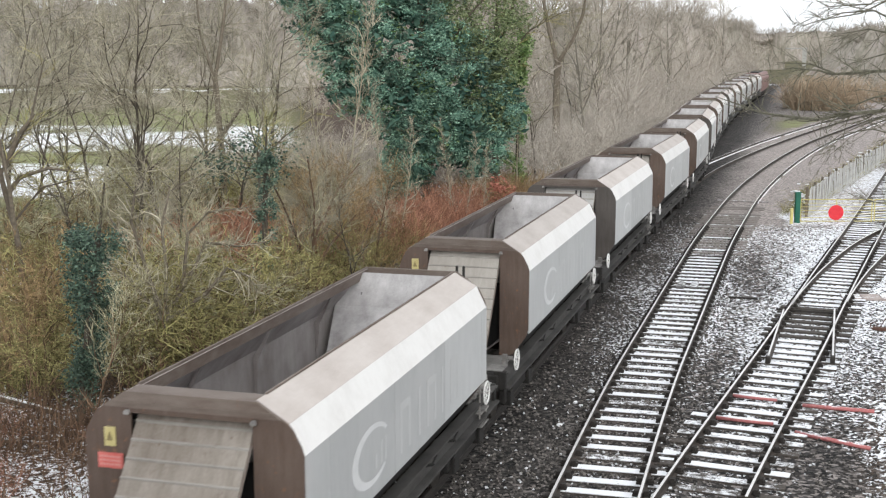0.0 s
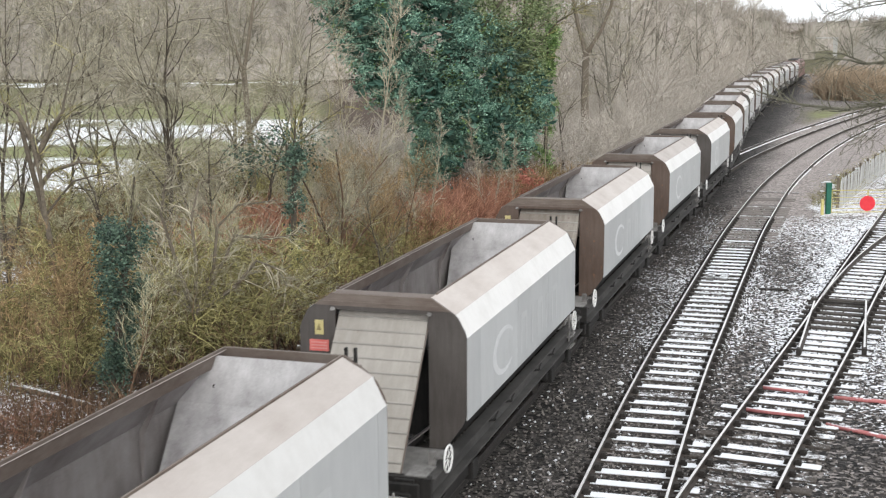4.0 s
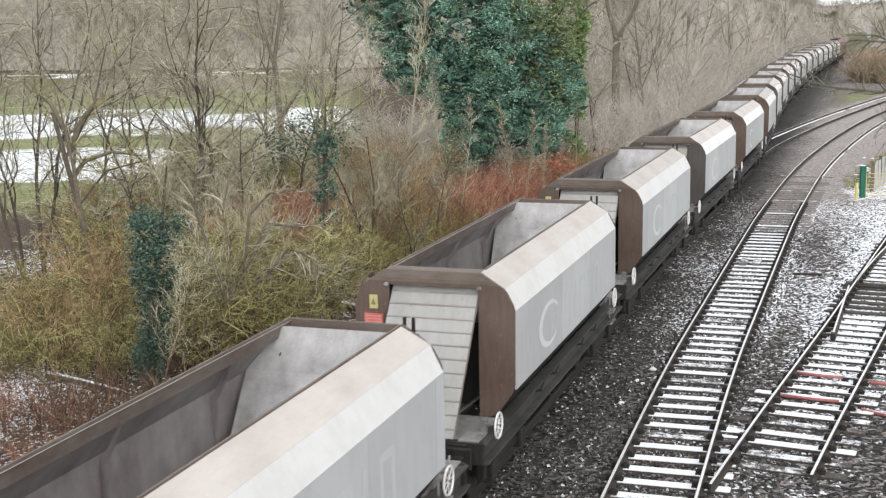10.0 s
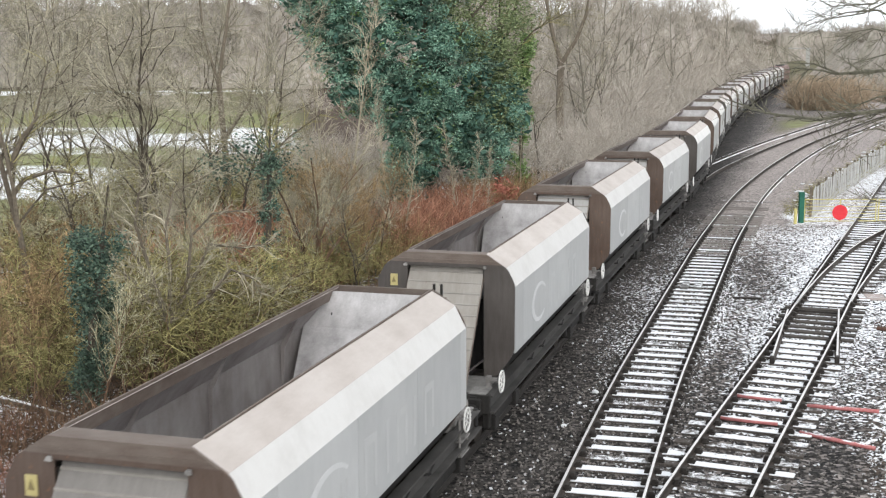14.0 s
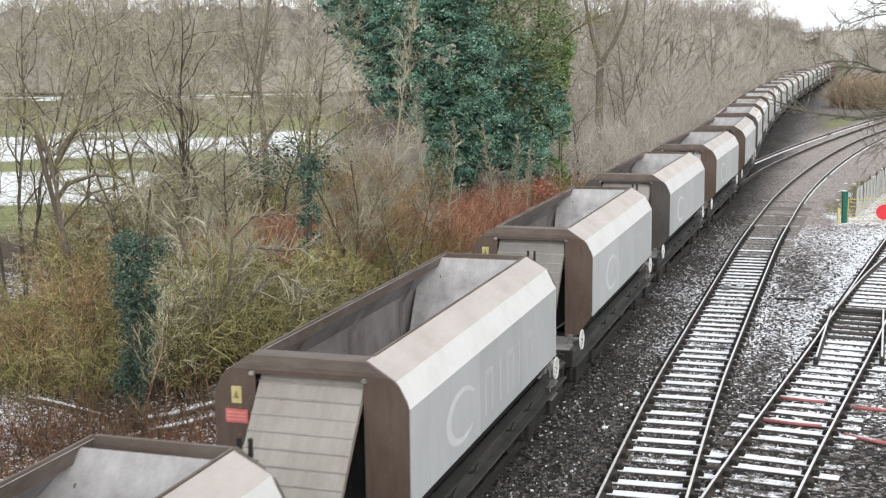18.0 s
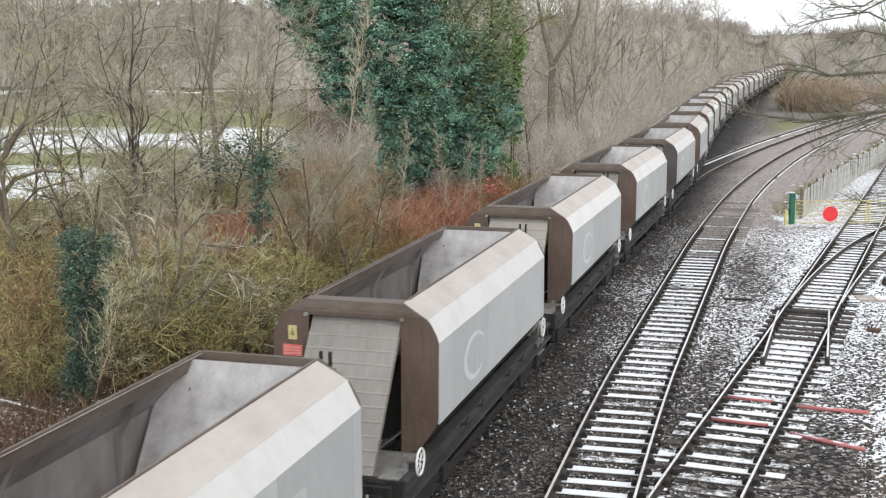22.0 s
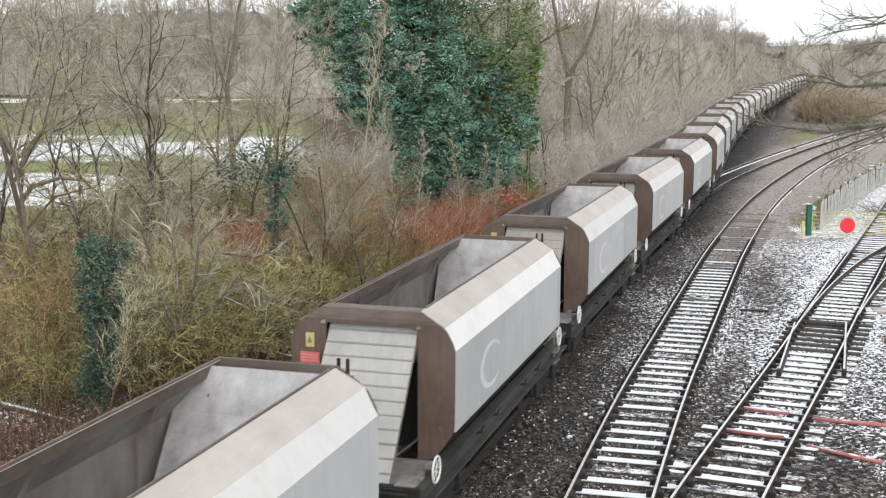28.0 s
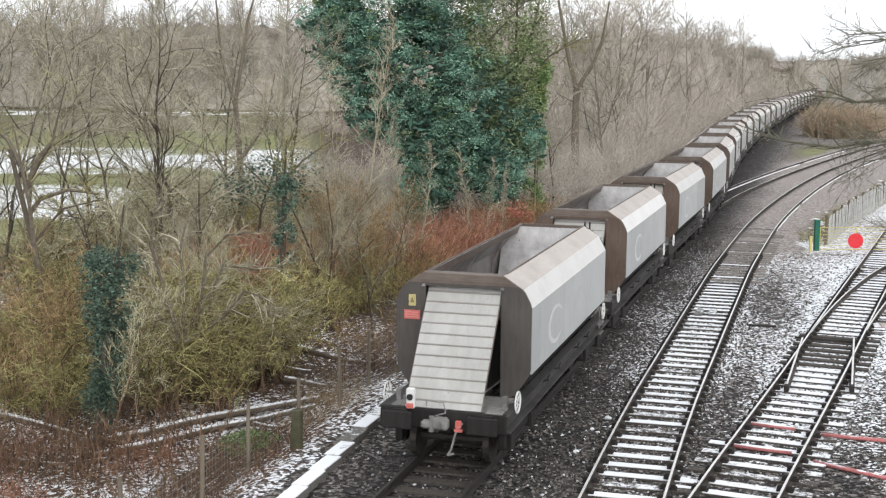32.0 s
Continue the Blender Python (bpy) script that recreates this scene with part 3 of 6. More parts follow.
def make_ground():
    xs = np.unique(np.concatenate([np.linspace(-700, -90, 30), np.linspace(-90, -20, 40), np.linspace(-20, 26, 93), np.linspace(26, 70, 40), np.linspace(70, 700, 30)]))
    ys = np.unique(np.concatenate([np.linspace(-150, 8, 20), np.linspace(8, 72, 129), np.linspace(72, 160, 70), np.linspace(160, 340, 50), np.linspace(340, 1600, 30)]))
    nx, ny = len(xs), len(ys)
    verts = [(float(x), float(y), ground_z(float(x), float(y))) for y in ys for x in xs]
    faces = [(j * nx + i, j * nx + i + 1, (j + 1) * nx + i + 1, (j + 1) * nx + i) for j in range(ny - 1) for i in range(nx - 1)]
    me = bpy.data.meshes.new("ground")
    me.from_pydata(verts, [], faces)
    at = me.attributes.new("zone", "FLOAT_COLOR", "POINT")
    flat = []
    for v in verts:
        flat.extend(zones(v[0], v[1]))
    at.data.foreach_set("color", flat)
    # shade along the foot of the train, stored as a share of darker stone
    oil = me.attributes.new("oil", "FLOAT", "POINT")
    oil.data.foreach_set("value", [0.85 * smooth(CENTRE - 1.9, CENTRE - 1.2, lat_of(v[0], v[1])) * (1 - smooth(CENTRE + 1.5, CENTRE + 3.4, lat_of(v[0], v[1]) + 0.6 * noise.noise(Vector((v[0] * 0.4, v[1] * 0.4, 9))))) for v in verts])
    me.shade_smooth()
    return me


def ground_mat():
    m, nt, b, co = base_mat("ballast_snow_and_litter", 0.9)
    geo = nt.nodes.new("ShaderNodeNewGeometry")
    pos = geo.outputs["Position"]
    at = nt.nodes.new("ShaderNodeAttribute")
    at.attribute_name = "zone"
    sep = nt.nodes.new("ShaderNodeSeparateColor")
    nt.links.new(at.outputs["Color"], sep.inputs[0])
    # crushed stone, each cell its own tone
    vo = node(nt, "TexVoronoi", Scale=12.0)
    nt.links.new(pos, vo.inputs["Vector"])
    cells = nt.nodes.new("ShaderNodeSeparateColor")
    nt.links.new(vo.outputs["Color"], cells.inputs[0])
    stone = ramp(nt, cells.outputs["Red"], [(0.1, (0.006, 0.006, 0.006)), (0.6, (0.06, 0.056, 0.054)), (1.0, (0.36, 0.335, 0.32))])
    # stones near the train blend to dark tones that imitate its shade
    shade_share = nt.nodes.new("ShaderNodeAttribute")
    shade_share.attribute_name = "oil"
    stone = blend(nt, shade_share.outputs["Fac"], stone, ramp(nt, cells.outputs["Red"], [(0.1, (0.006, 0.006, 0.006)), (0.9, (0.07, 0.066, 0.062))]))
    tint = ramp(nt, noise_of(nt, pos, 0.35, 4), [(0.35, (0.66, 0.64, 0.64)), (0.65, (1.0, 0.96, 0.93))])
    stone = blend(nt, 1.0, stone, tint, "MULTIPLY")
    sandy = ramp(nt, cells.outputs["Red"], [(0.0, (0.13, 0.114, 0.106)), (0.9, (0.42, 0.373, 0.35))])
    litter = ramp(nt, noise_of(nt, pos, 9, 6, 0.8), [(0.34, (0.012, 0.009, 0.007)), (0.5, (0.06, 0.04, 0.027)), (0.68, (0.18, 0.122, 0.08))])
    turf = ramp(nt, noise_of(nt, pos, 1.3, 6, 0.75), [(0.3, (0.11, 0.115, 0.048)), (0.55, (0.205, 0.22, 0.092)), (0.75, (0.30, 0.295, 0.15))])
    col = blend(nt, sep.outputs["Blue"], litter, turf)
    stony = blend(nt, at.outputs["Alpha"], stone, sandy)
    col = blend(nt, sep.outputs["Red"], col, stony)
    # snow lies in patches and on single stones
    sn = noise_of(nt, pos, 2.6, 6, 0.8)
    sf = noise_of(nt, pos, 26, 3, 0.8)
    sc = noise_of(nt, pos, 0.7, 4, 0.6)
    vs = node(nt, "TexVoronoi", Scale=13.0)
    nt.links.new(pos, vs.inputs["Vector"])
    cell = nt.nodes.new("ShaderNodeSeparateColor")
    nt.links.new(vs.outputs["Color"], cell.inputs[0])
    sm = blend(nt, 0.35, sn, sc)
    fleck = blend(nt, 0.5, cell.outputs["Green"], sf)
    sm = blend(nt, 0.52, sm, fleck)
    add = nt.nodes.new("ShaderNodeMath")
    add.operation = "ADD"
    nt.links.new(sm, add.inputs[0])
    nt.links.new(sep.outputs["Green"], add.inputs[1])
    mask = ramp(nt, add.outputs[0], [(0.86, (0, 0, 0)), (0.89, (1, 1, 1))])
    col = blend(nt, mask, col, (0.78, 0.80, 0.83))
    nt.links.new(col, b.inputs["Base Color"])
    hb = blend(nt, 0.5, vo.outputs["Distance"], sn)
    bump(nt, b, hb, 0.9, 0.05)
    return m


ground = link("ground", make_ground(), ground_mat())
tagged(ground, "stone ballast, leaf litter and thin patchy snow", "ground", kind="structure")

# ---- tracks ----
def snowy(name, dark, light, cover, ends=0.0):
    m, nt, b, co = base_mat(name, 0.85)
    geo = nt.nodes.new("ShaderNodeNewGeometry")
    pos = geo.outputs["Position"]
    grain = noise_of(nt, pos, 20, 5, 0.7)
    col = ramp(nt, grain, [(0.3, dark), (0.7, light)])
    oi = nt.nodes.new("ShaderNodeObjectInfo")
    mr = node(nt, "MapRange")
    mr.inputs[3].default_value, mr.inputs[4].default_value = cover - 0.2, cover + 0.11
    nt.links.new(oi.outputs["Random"], mr.inputs[0])
    a = noise_of(nt, pos, 3.2, 7, 0.82)
    add = nt.nodes.new("ShaderNodeMath")
    add.operation = "ADD"
    nt.links.new(a, add.inputs[0])
    nt.links.new(mr.outputs[0], add.inputs[1])
    if ends:
        # beyond the rails the wood lies under ballast grime and little snow holds
        along = nt.nodes.new("ShaderNodeSeparateXYZ")
        nt.links.new(co, along.inputs[0])
        away = nt.nodes.new("ShaderNodeMath")
        away.operation = "ABSOLUTE"
        nt.links.new(along.outputs[0], away.inputs[0])
        loss = node(nt, "MapRange")
        loss.inputs[1].default_value, loss.inputs[2].default_value = 0.5, 0.68
        loss.inputs[3].default_value, loss.inputs[4].default_value = 0.0, -ends
        nt.links.new(away.outputs[0], loss.inputs[0])
        less = nt.nodes.new("ShaderNodeMath")
        less.operation = "ADD"
        nt.links.new(add.outputs[0], less.inputs[0])
        nt.links.new(loss.outputs[0], less.inputs[1])
        add = less
    up = nt.nodes.new("ShaderNodeSeparateXYZ")
    nt.links.new(geo.outputs["Normal"], up.inputs[0])
    mask = ramp(nt, add.outputs[0], [(0.8, (0, 0, 0)), (0.9, (1, 1, 1))])
    flat = ramp(nt, up.outputs[2], [(0.5, (0, 0, 0)), (0.8, (1, 1, 1))])
    mask = blend(nt, 1.0, mask, flat, "MULTIPLY")
    nt.links.new(blend(nt, mask, col, (0.80, 0.82, 0.85)), b.inputs["Base Color"])
    bump(nt, b, grain, 0.4, 0.01)
    return m


M_SLEEPER = snowy("snow_dusted_sleeper", (0.035, 0.03, 0.026), (0.11, 0.095, 0.083), 0.52, 0.09)
M_BARE = snowy("bare_sleeper", (0.03, 0.026, 0.023), (0.09, 0.08, 0.07), 0.12)
M_SAND = snowy("sandy_sleeper", (0.15, 0.135, 0.125), (0.27, 0.245, 0.228), 0.2)
M_MAGNET = snowy("grey_magnet_casing", (0.1, 0.098, 0.095), (0.2, 0.195, 0.19), 0.3)
M_CHAIR = plain("rail_chair_iron", (0.016, 0.014, 0.013), (0.045, 0.039, 0.034), 0.8)


def sleeper_mesh(name, half, mat, left=None):
    bm = bmesh.new()
    box(bm, -(left or half), half, -0.13, 0.13, -0.26, -0.155, 0.012)
    me = bpy.data.meshes.new(name)
    bm.to_mesh(me)
    bm.free()
    me.materials.append(mat)
    return me


def chair_mesh():
    bm = bmesh.new()
    box(bm, -0.16, 0.16, -0.08, 0.08, -0.158, -0.125)
    box(bm, 0.045, 0.13, -0.06, 0.06, -0.13, -0.04)
    box(bm, -0.13, -0.045, -0.06, 0.06, -0.13, -0.04)
    for x in (-0.14, 0.14):
        box(bm, x - 0.018, x + 0.018, -0.022, 0.022, -0.125, -0.09)
    me = bpy.data.meshes.new("chair")
    bm.to_mesh(me)
    bm.free()
    me.materials.append(M_CHAIR)
    return me


SLEEPER = sleeper_mesh("sleeper", 1.27, M_SLEEPER)
SLEEPER_DARK = sleeper_mesh("sleeper", 1.25, M_BARE, 1.1)
SLEEPER_SHORT = sleeper_mesh("sleeper", 0.86, M_SLEEPER)
SLEEPER_RIGHT = sleeper_mesh("sleeper", 1.25, M_SLEEPER, 0.84)
SLEEPER_BARE = sleeper_mesh("sleeper", 0.72, M_BARE)
SLEEPER_SAND = sleeper_mesh("sleeper", 1.3, M_SAND)
CHAIR = chair_mesh()


def walk_along(line, step):
    """Evenly spaced points and headings along a plan line."""
    out, left = [], 0.0
    for a, b in zip(line, line[1:]):
        d = (b - a).length
        u = left
        while u < d:
            p = a + (b - a) * (u / d)
            out.append((p, math.degrees(math.atan2(-(b - a).x, (b - a).y))))
            u += step
        left = u - d
    return out


def make_track(name, line, label, y0, y1, rails=(-0.752, 0.752), mesh_at=None, step=0.65, chairs=(0, 0), head=None):
    t = new(name)
    tagged(t, label, "railway track", kind="structure")
    for d in rails:
        rail(clip(offset(line, d), y0, y1), t, head=head)
    for p, h in walk_along(line, step):
        if not y0 <= p.y <= y1:
            continue
        me = mesh_at(p) if mesh_at else SLEEPER
        if not me:
            continue
        ob = new("sleeper", me)
        ob.parent = t
        ob.matrix_basis = pose(p.x, p.y, random.uniform(-0.012, 0.008), 0, 0, h + random.uniform(-0.7, 0.7))
        if chairs[0] < p.y < chairs[1]:
            for d in rails:
                c = new("chair", CHAIR)
                c.parent = t
                q = ob.matrix_basis @ Vector((d, 0, 0))
                c.matrix_basis = pose(q.x, q.y, 0, 0, 0, h)
    return t


make_track("track_1", LINE_1, "dark ballasted running line under the train", -30, 420, head=M_RAIL_DARK, mesh_at=lambda p: SLEEPER_BARE if p.y < 60 or p.y > 120 else None)
make_track("track_2", LINE_2, "snow-dusted running line curving away", -20, 158, mesh_at=lambda p: (SLEEPER_RIGHT if 20 < p.y < 24.5 else SLEEPER_SHORT) if p.y < random.uniform(44, 54) else SLEEPER_SAND if p.y < random.uniform(52, 66) else None, chairs=(17, 54))
make_track("track_3", LINE_3, "snow-dusted siding leading from the turnout", 19.9, 120, mesh_at=lambda p: (SLEEPER if p.y < 26 else SLEEPER_DARK if 33.4 < p.y < 37.2 else SLEEPER_RIGHT) if p.y > 21 else None, chairs=(17, 50))
make_track("track_4", LINE_4, "siding branching off the yard track", 36.5, 86, mesh_at=lambda p: SLEEPER if p.y > 42 else None)
make_track("track_5", LINE_5, "running line diverging from the train's line", 52, 155, mesh_at=lambda p: None)

def snow_sheen_line(line, y0, y1, d, seed):
    """A thin uneven white ridge along a rail: snow left there, and the rail's sky sheen built as shape."""
    v, f, n = [], [], 0
    side = offset(line, d)
    for p, h in walk_along([q for q in side if y0 < q.y < y1], 0.6):
        w = 0.028 + 0.03 * noise.noise(Vector((p.y * 0.35, seed, 0)))
        if w < 0.015:
            n = 0
            continue
        across = Vector((math.cos(radians(h)), math.sin(radians(h))))
        for k, z in ((-1, -0.2), (0, -0.13), (1, -0.2)):
            q = p + across * w * k
            v.append((q.x, q.y, z))
        if n:
            b = len(v) - 6
            f += [(b, b + 3, b + 4, b + 1), (b + 1, b + 4, b + 5, b + 2)]
        n += 1
    me = bpy.data.meshes.new("snow_ridge")
    me.from_pydata(v, [], f)
    tagged(link("snow_ridge", me, M_SNOW), "thin white ridge along a rail, part snow and part imitated sky sheen", "snow", kind="stuff")


M_SNOW = plain("snow", (0.74, 0.76, 0.79), (0.86, 0.87, 0.88), 0.7, scale=3, bumps=0.4)
for i, (ln, y0, y1, d) in enumerate(((LINE_5, 58, 130, 0.68), (LINE_5, 58, 130, -0.68), (LINE_2, 62, 140, -0.81), (LINE_2, 62, 140, 0.81))):
    snow_sheen_line(ln, y0, y1, d, 3 * i)

# ---- trees ----
def bark(name, dark, light, scale=8.0, vary=0.18):
    return plain(name, dark, light, 0.9, 0.0, scale, 40, vary=vary, bumps=0.5)


def stems(name, dark, light, spread=1.0, rough=0.85):
    """Twigs or leaves, each with a tone of its own between dark and light."""
    m, nt, b, co = base_mat(name, rough)
    geo = nt.nodes.new("ShaderNodeNewGeometry")
    mid = tuple(x + (y - x) * 0.42 for x, y in zip(dark, light))
    lo = tuple(x + (y - x) * (1 - spread) * 0.38 for x, y in zip(dark, light))
    c = ramp(nt, geo.outputs["Random Per Island"], [(0.0, lo), (0.62, mid), (1.0, light)])
    patch = ramp(nt, noise_of(nt, geo.outputs["Position"], 0.8, 4), [(0.35, (0.8, 0.78, 0.76)), (0.65, (1.08, 1.08, 1.08))])
    c = blend(nt, 1.0, c, patch, "MULTIPLY")
    oi = nt.nodes.new("ShaderNodeObjectInfo")
    hs = nt.nodes.new("ShaderNodeHueSaturation")
    mr = node(nt, "MapRange")
    mr.inputs[3].default_value, mr.inputs[4].default_value = 0.85, 1.15
    nt.links.new(oi.outputs["Random"], mr.inputs[0])
    nt.links.new(mr.outputs[0], hs.inputs["Value"])
    nt.links.new(c, hs.inputs["Color"])
    nt.links.new(hs.outputs[0], b.inputs["Base Color"])
    return m


M_BARK = bark("grey_brown_bark", (0.085, 0.07, 0.052), (0.19, 0.162, 0.125))
# bark of the distant trees, its colour lifted to imitate haze
M_BARK_PALE = bark("grey_green_lichened_bark", (0.14, 0.128, 0.1), (0.27, 0.25, 0.205))
M_BARK_DARK = bark("dark_wet_bark", (0.045, 0.038, 0.029), (0.12, 0.10, 0.078))
M_TWIG = stems("brown_twigs", (0.19, 0.174, 0.125), (0.54, 0.505, 0.385))
# twigs of the distant wood, with haze mixed into their pale tone
M_TWIG_GREY = stems("grey_lilac_twigs", (0.41, 0.376, 0.325), (0.53, 0.488, 0.43), 0.6)
M_OLIVE = stems("olive_lichened_twigs", (0.075, 0.067, 0.022), (0.57, 0.525, 0.235))
M_LICHEN = stems("grey_lichened_canes", (0.16, 0.15, 0.085), (0.66, 0.63, 0.44))
M_PALE = stems("pale_lichened_twigs", (0.22, 0.2, 0.14), (0.62, 0.575, 0.45))
M_RUST = stems("russet_bracken_stems", (0.2, 0.085, 0.055), (0.60, 0.335, 0.225))
M_TAN = stems("tan_dead_stems", (0.15, 0.098, 0.046), (0.55, 0.40, 0.22))
M_BRAMBLE = stems("dark_bramble_stems", (0.05, 0.03, 0.02), (0.30, 0.195, 0.125))
M_IVY = stems("dark_ivy_leaves", (0.015, 0.036, 0.027), (0.18, 0.275, 0.20), rough=0.5)
M_IVY_LIGHT = stems("light_ivy_leaves", (0.08, 0.145, 0.042), (0.30, 0.44, 0.17), rough=0.5)
M_YEW_OLIVE = stems("olive_green_leaves", (0.10, 0.14, 0.065), (0.38, 0.46, 0.24))
M_YEW = stems("blue_green_evergreen", (0.075, 0.185, 0.14), (0.42, 0.66, 0.50), rough=0.6)
# darker leaf colour that carries the shade inside the crown
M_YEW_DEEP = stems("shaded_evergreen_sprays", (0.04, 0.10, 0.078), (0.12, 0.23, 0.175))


class Tubes:
    """Collects tapered twigs as one mesh."""

    def __init__(self):
        self.v, self.f = [], []

    def add(self, pts, radii, sides):
        base = len(self.v)
        for i, (p, r) in enumerate(zip(pts, radii)):
            d = (pts[min(i + 1, len(pts) - 1)] - pts[max(i - 1, 0)])
            a = d.orthogonal().normalized()
            b = d.cross(a).normalized()
            for k in range(sides):
                u = math.tau * k / sides
                self.v.append(tuple(p + (a * math.cos(u) + b * math.sin(u)) * r))
        for i in range(len(pts) - 1):
            for k in range(sides):
                q = base + i * sides
                self.f.append((q + k, q + (k + 1) % sides, q + sides + (k + 1) % sides, q + sides + k))

    def mesh(self, name, mat):
        me = bpy.data.meshes.new(name)
        me.from_pydata(self.v, [], self.f)
        me.materials.append(mat)
        return me


def limb(rng, start, way, length, r0, r1, bend, n, lift=0.0):
    pts, radii = [start.copy()], [r0]
    d = way.normalized()
    for i in range(n):
        d = (d + Vector((rng.gauss(0, bend), rng.gauss(0, bend), rng.gauss(0, bend * 0.7) + lift))).normalized()
        pts.append(pts[-1] + d * (length / n))
        radii.append(r0 + (r1 - r0) * (i + 1) / n)
    return pts, radii


def side_way(rng, d, spread):
    a = d.orthogonal().normalized()
    b = d.cross(a).normalized()
    u = rng.uniform(0, math.tau)
    return (d * math.cos(spread) + (a * math.cos(u) + b * math.sin(u)) * math.sin(spread)).normalized()


def bare_tree(seed, height, r, limbs=9, twigs=9, sprays=5, spread=0.75, clear=0.25, bark_mat=None, twig_mat=None, lift=0.06, thin=1.0, bend=0.06, reach=1.0):
    """Meshes of a leafless tree: trunk with limbs, and crown of twigs."""
    rng = random.Random(seed)
    wood, crown = Tubes(), Tubes()
    tp, tr = limb(rng, Vector((0, 0, -0.3)), Vector((rng.gauss(0, 0.05), rng.gauss(0, 0.05), 1)), height, r, r * 0.12, bend, 9, 0.05)
    wood.add(tp, tr, 6)
    tips = []
    for i in range(limbs):
        u = clear + (1 - clear) * (i + rng.random()) / limbs
        k = min(int(u * 9), 8)
        p = tp[k].lerp(tp[k + 1], u * 9 - k)
        d = (tp[k + 1] - tp[k]).normalized()
        ln = height * rng.uniform(0.28, 0.5) * (1.15 - 0.75 * u) * reach
        lp, lr = limb(rng, p, side_way(rng, d, spread * rng.uniform(0.7, 1.2)), ln, tr[k] * 0.6, 0.012 * thin, 0.22, 6, lift)
        wood.add(lp, lr, 4)
        tips.append((lp, lr))
    tips.append((tp[5:], tr[5:]))
    for lp, lr in tips:
        for _ in range(twigs):
            k = rng.randrange(1, len(lp) - 1) if len(lp) > 2 else 0
            p = lp[k].lerp(lp[k + 1], rng.random())
            d = (lp[k + 1] - lp[k]).normalized()
            ln = height * rng.uniform(0.08, 0.2) * reach
            sp, sr = limb(rng, p, side_way(rng, d, rng.uniform(0.4, 1.0)), ln, max(lr[k] * 0.45, 0.012 * thin), 0.006 * thin, 0.16, 3, lift)
            crown.add(sp, sr, 3)
            for _ in range(sprays):
                j = rng.randrange(1, 3)
                fp, fr = limb(rng, sp[j], side_way(rng, (sp[j + 1] - sp[j]).normalized(), rng.uniform(0.3, 0.9)), ln * rng.uniform(0.3, 0.7), 0.008 * thin, 0.004 * thin, 0.2, 1, lift)
                crown.add(fp, fr, 3)
    return wood.mesh("trunk", bark_mat or M_BARK), crown.mesh("crown", twig_mat or M_TWIG)


def plant(meshes, x, y, name, label, category="tree", scale=1.0, turn=None, group="", z=None, lean=(0, 0)):
    """A tree or shrub of the given part meshes, rooted in the ground."""
    top = new(name)
    tagged(top, label, category, group)
    top.matrix_basis = pose(x, y, ground_z(x, y) if z is None else z, lean[0], lean[1], random.uniform(0, 360) if turn is None else turn) @ Matrix.Scale(scale, 4)
    for me in meshes:
        ob = new(me.name.split(".")[0], me)
        ob.parent = top
    return top


def leaf_cloud(name, mat, count, spot, size, seed, narrow=0.6):
    """Leaves, each a folded blade of two facets, where spot(rng) puts them."""
    rng = random.Random(seed)
    v, f = [], []
    for _ in range(count):
        p = spot(rng)
        if p is None:
            continue
        s = size * rng.uniform(0.6, 1.4)
        a = Vector((rng.gauss(0, 1), rng.gauss(0, 1), rng.gauss(0, 0.6))).normalized()
        b = a.orthogonal().normalized()
        b = (b * math.cos(rng.uniform(0, 6)) + a.cross(b) * math.sin(rng.uniform(0, 6))).normalized()
        c = a.cross(b) * 0.25
        n = len(v)
        v += [tuple(p - a * s), tuple(p + b * s * narrow + c * s), tuple(p + a * s), tuple(p - b * s * narrow + c * s)]
        f += [(n, n + 1, n + 2), (n, n + 2, n + 3)]
    me = bpy.data.meshes.new(name)
    me.from_pydata(v, [], f)
    me.materials.append(mat)
    return me


def brush_mesh(seed, mat, stems, height, size, side=3, thin=0.006, lean=0.25, name="undergrowth", segs=3):
    rng = random.Random(seed)
    t = Tubes()
    for _ in range(stems):
        p = Vector((rng.uniform(-size, size), rng.uniform(-size, size), -0.1))
        h = height * rng.uniform(0.45, 1.1)
        sp, sr = limb(rng, p, Vector((rng.gauss(0, lean), rng.gauss(0, lean), 1)), h, thin * rng.uniform(0.8, 1.8), thin * 0.5, 0.34, segs, -0.02)
        t.add(sp, sr, 3)
        for _ in range(side):
            k = rng.randrange(1, segs)
            fp, fr = limb(rng, sp[k], side_way(rng, (sp[k + 1] - sp[k]).normalized(), rng.uniform(0.4, 1.2)), h * rng.uniform(0.2, 0.5), thin * 0.9, thin * 0.4, 0.18, 1, -0.02)
            t.add(fp, fr, 3)
    return t.mesh(name, mat)


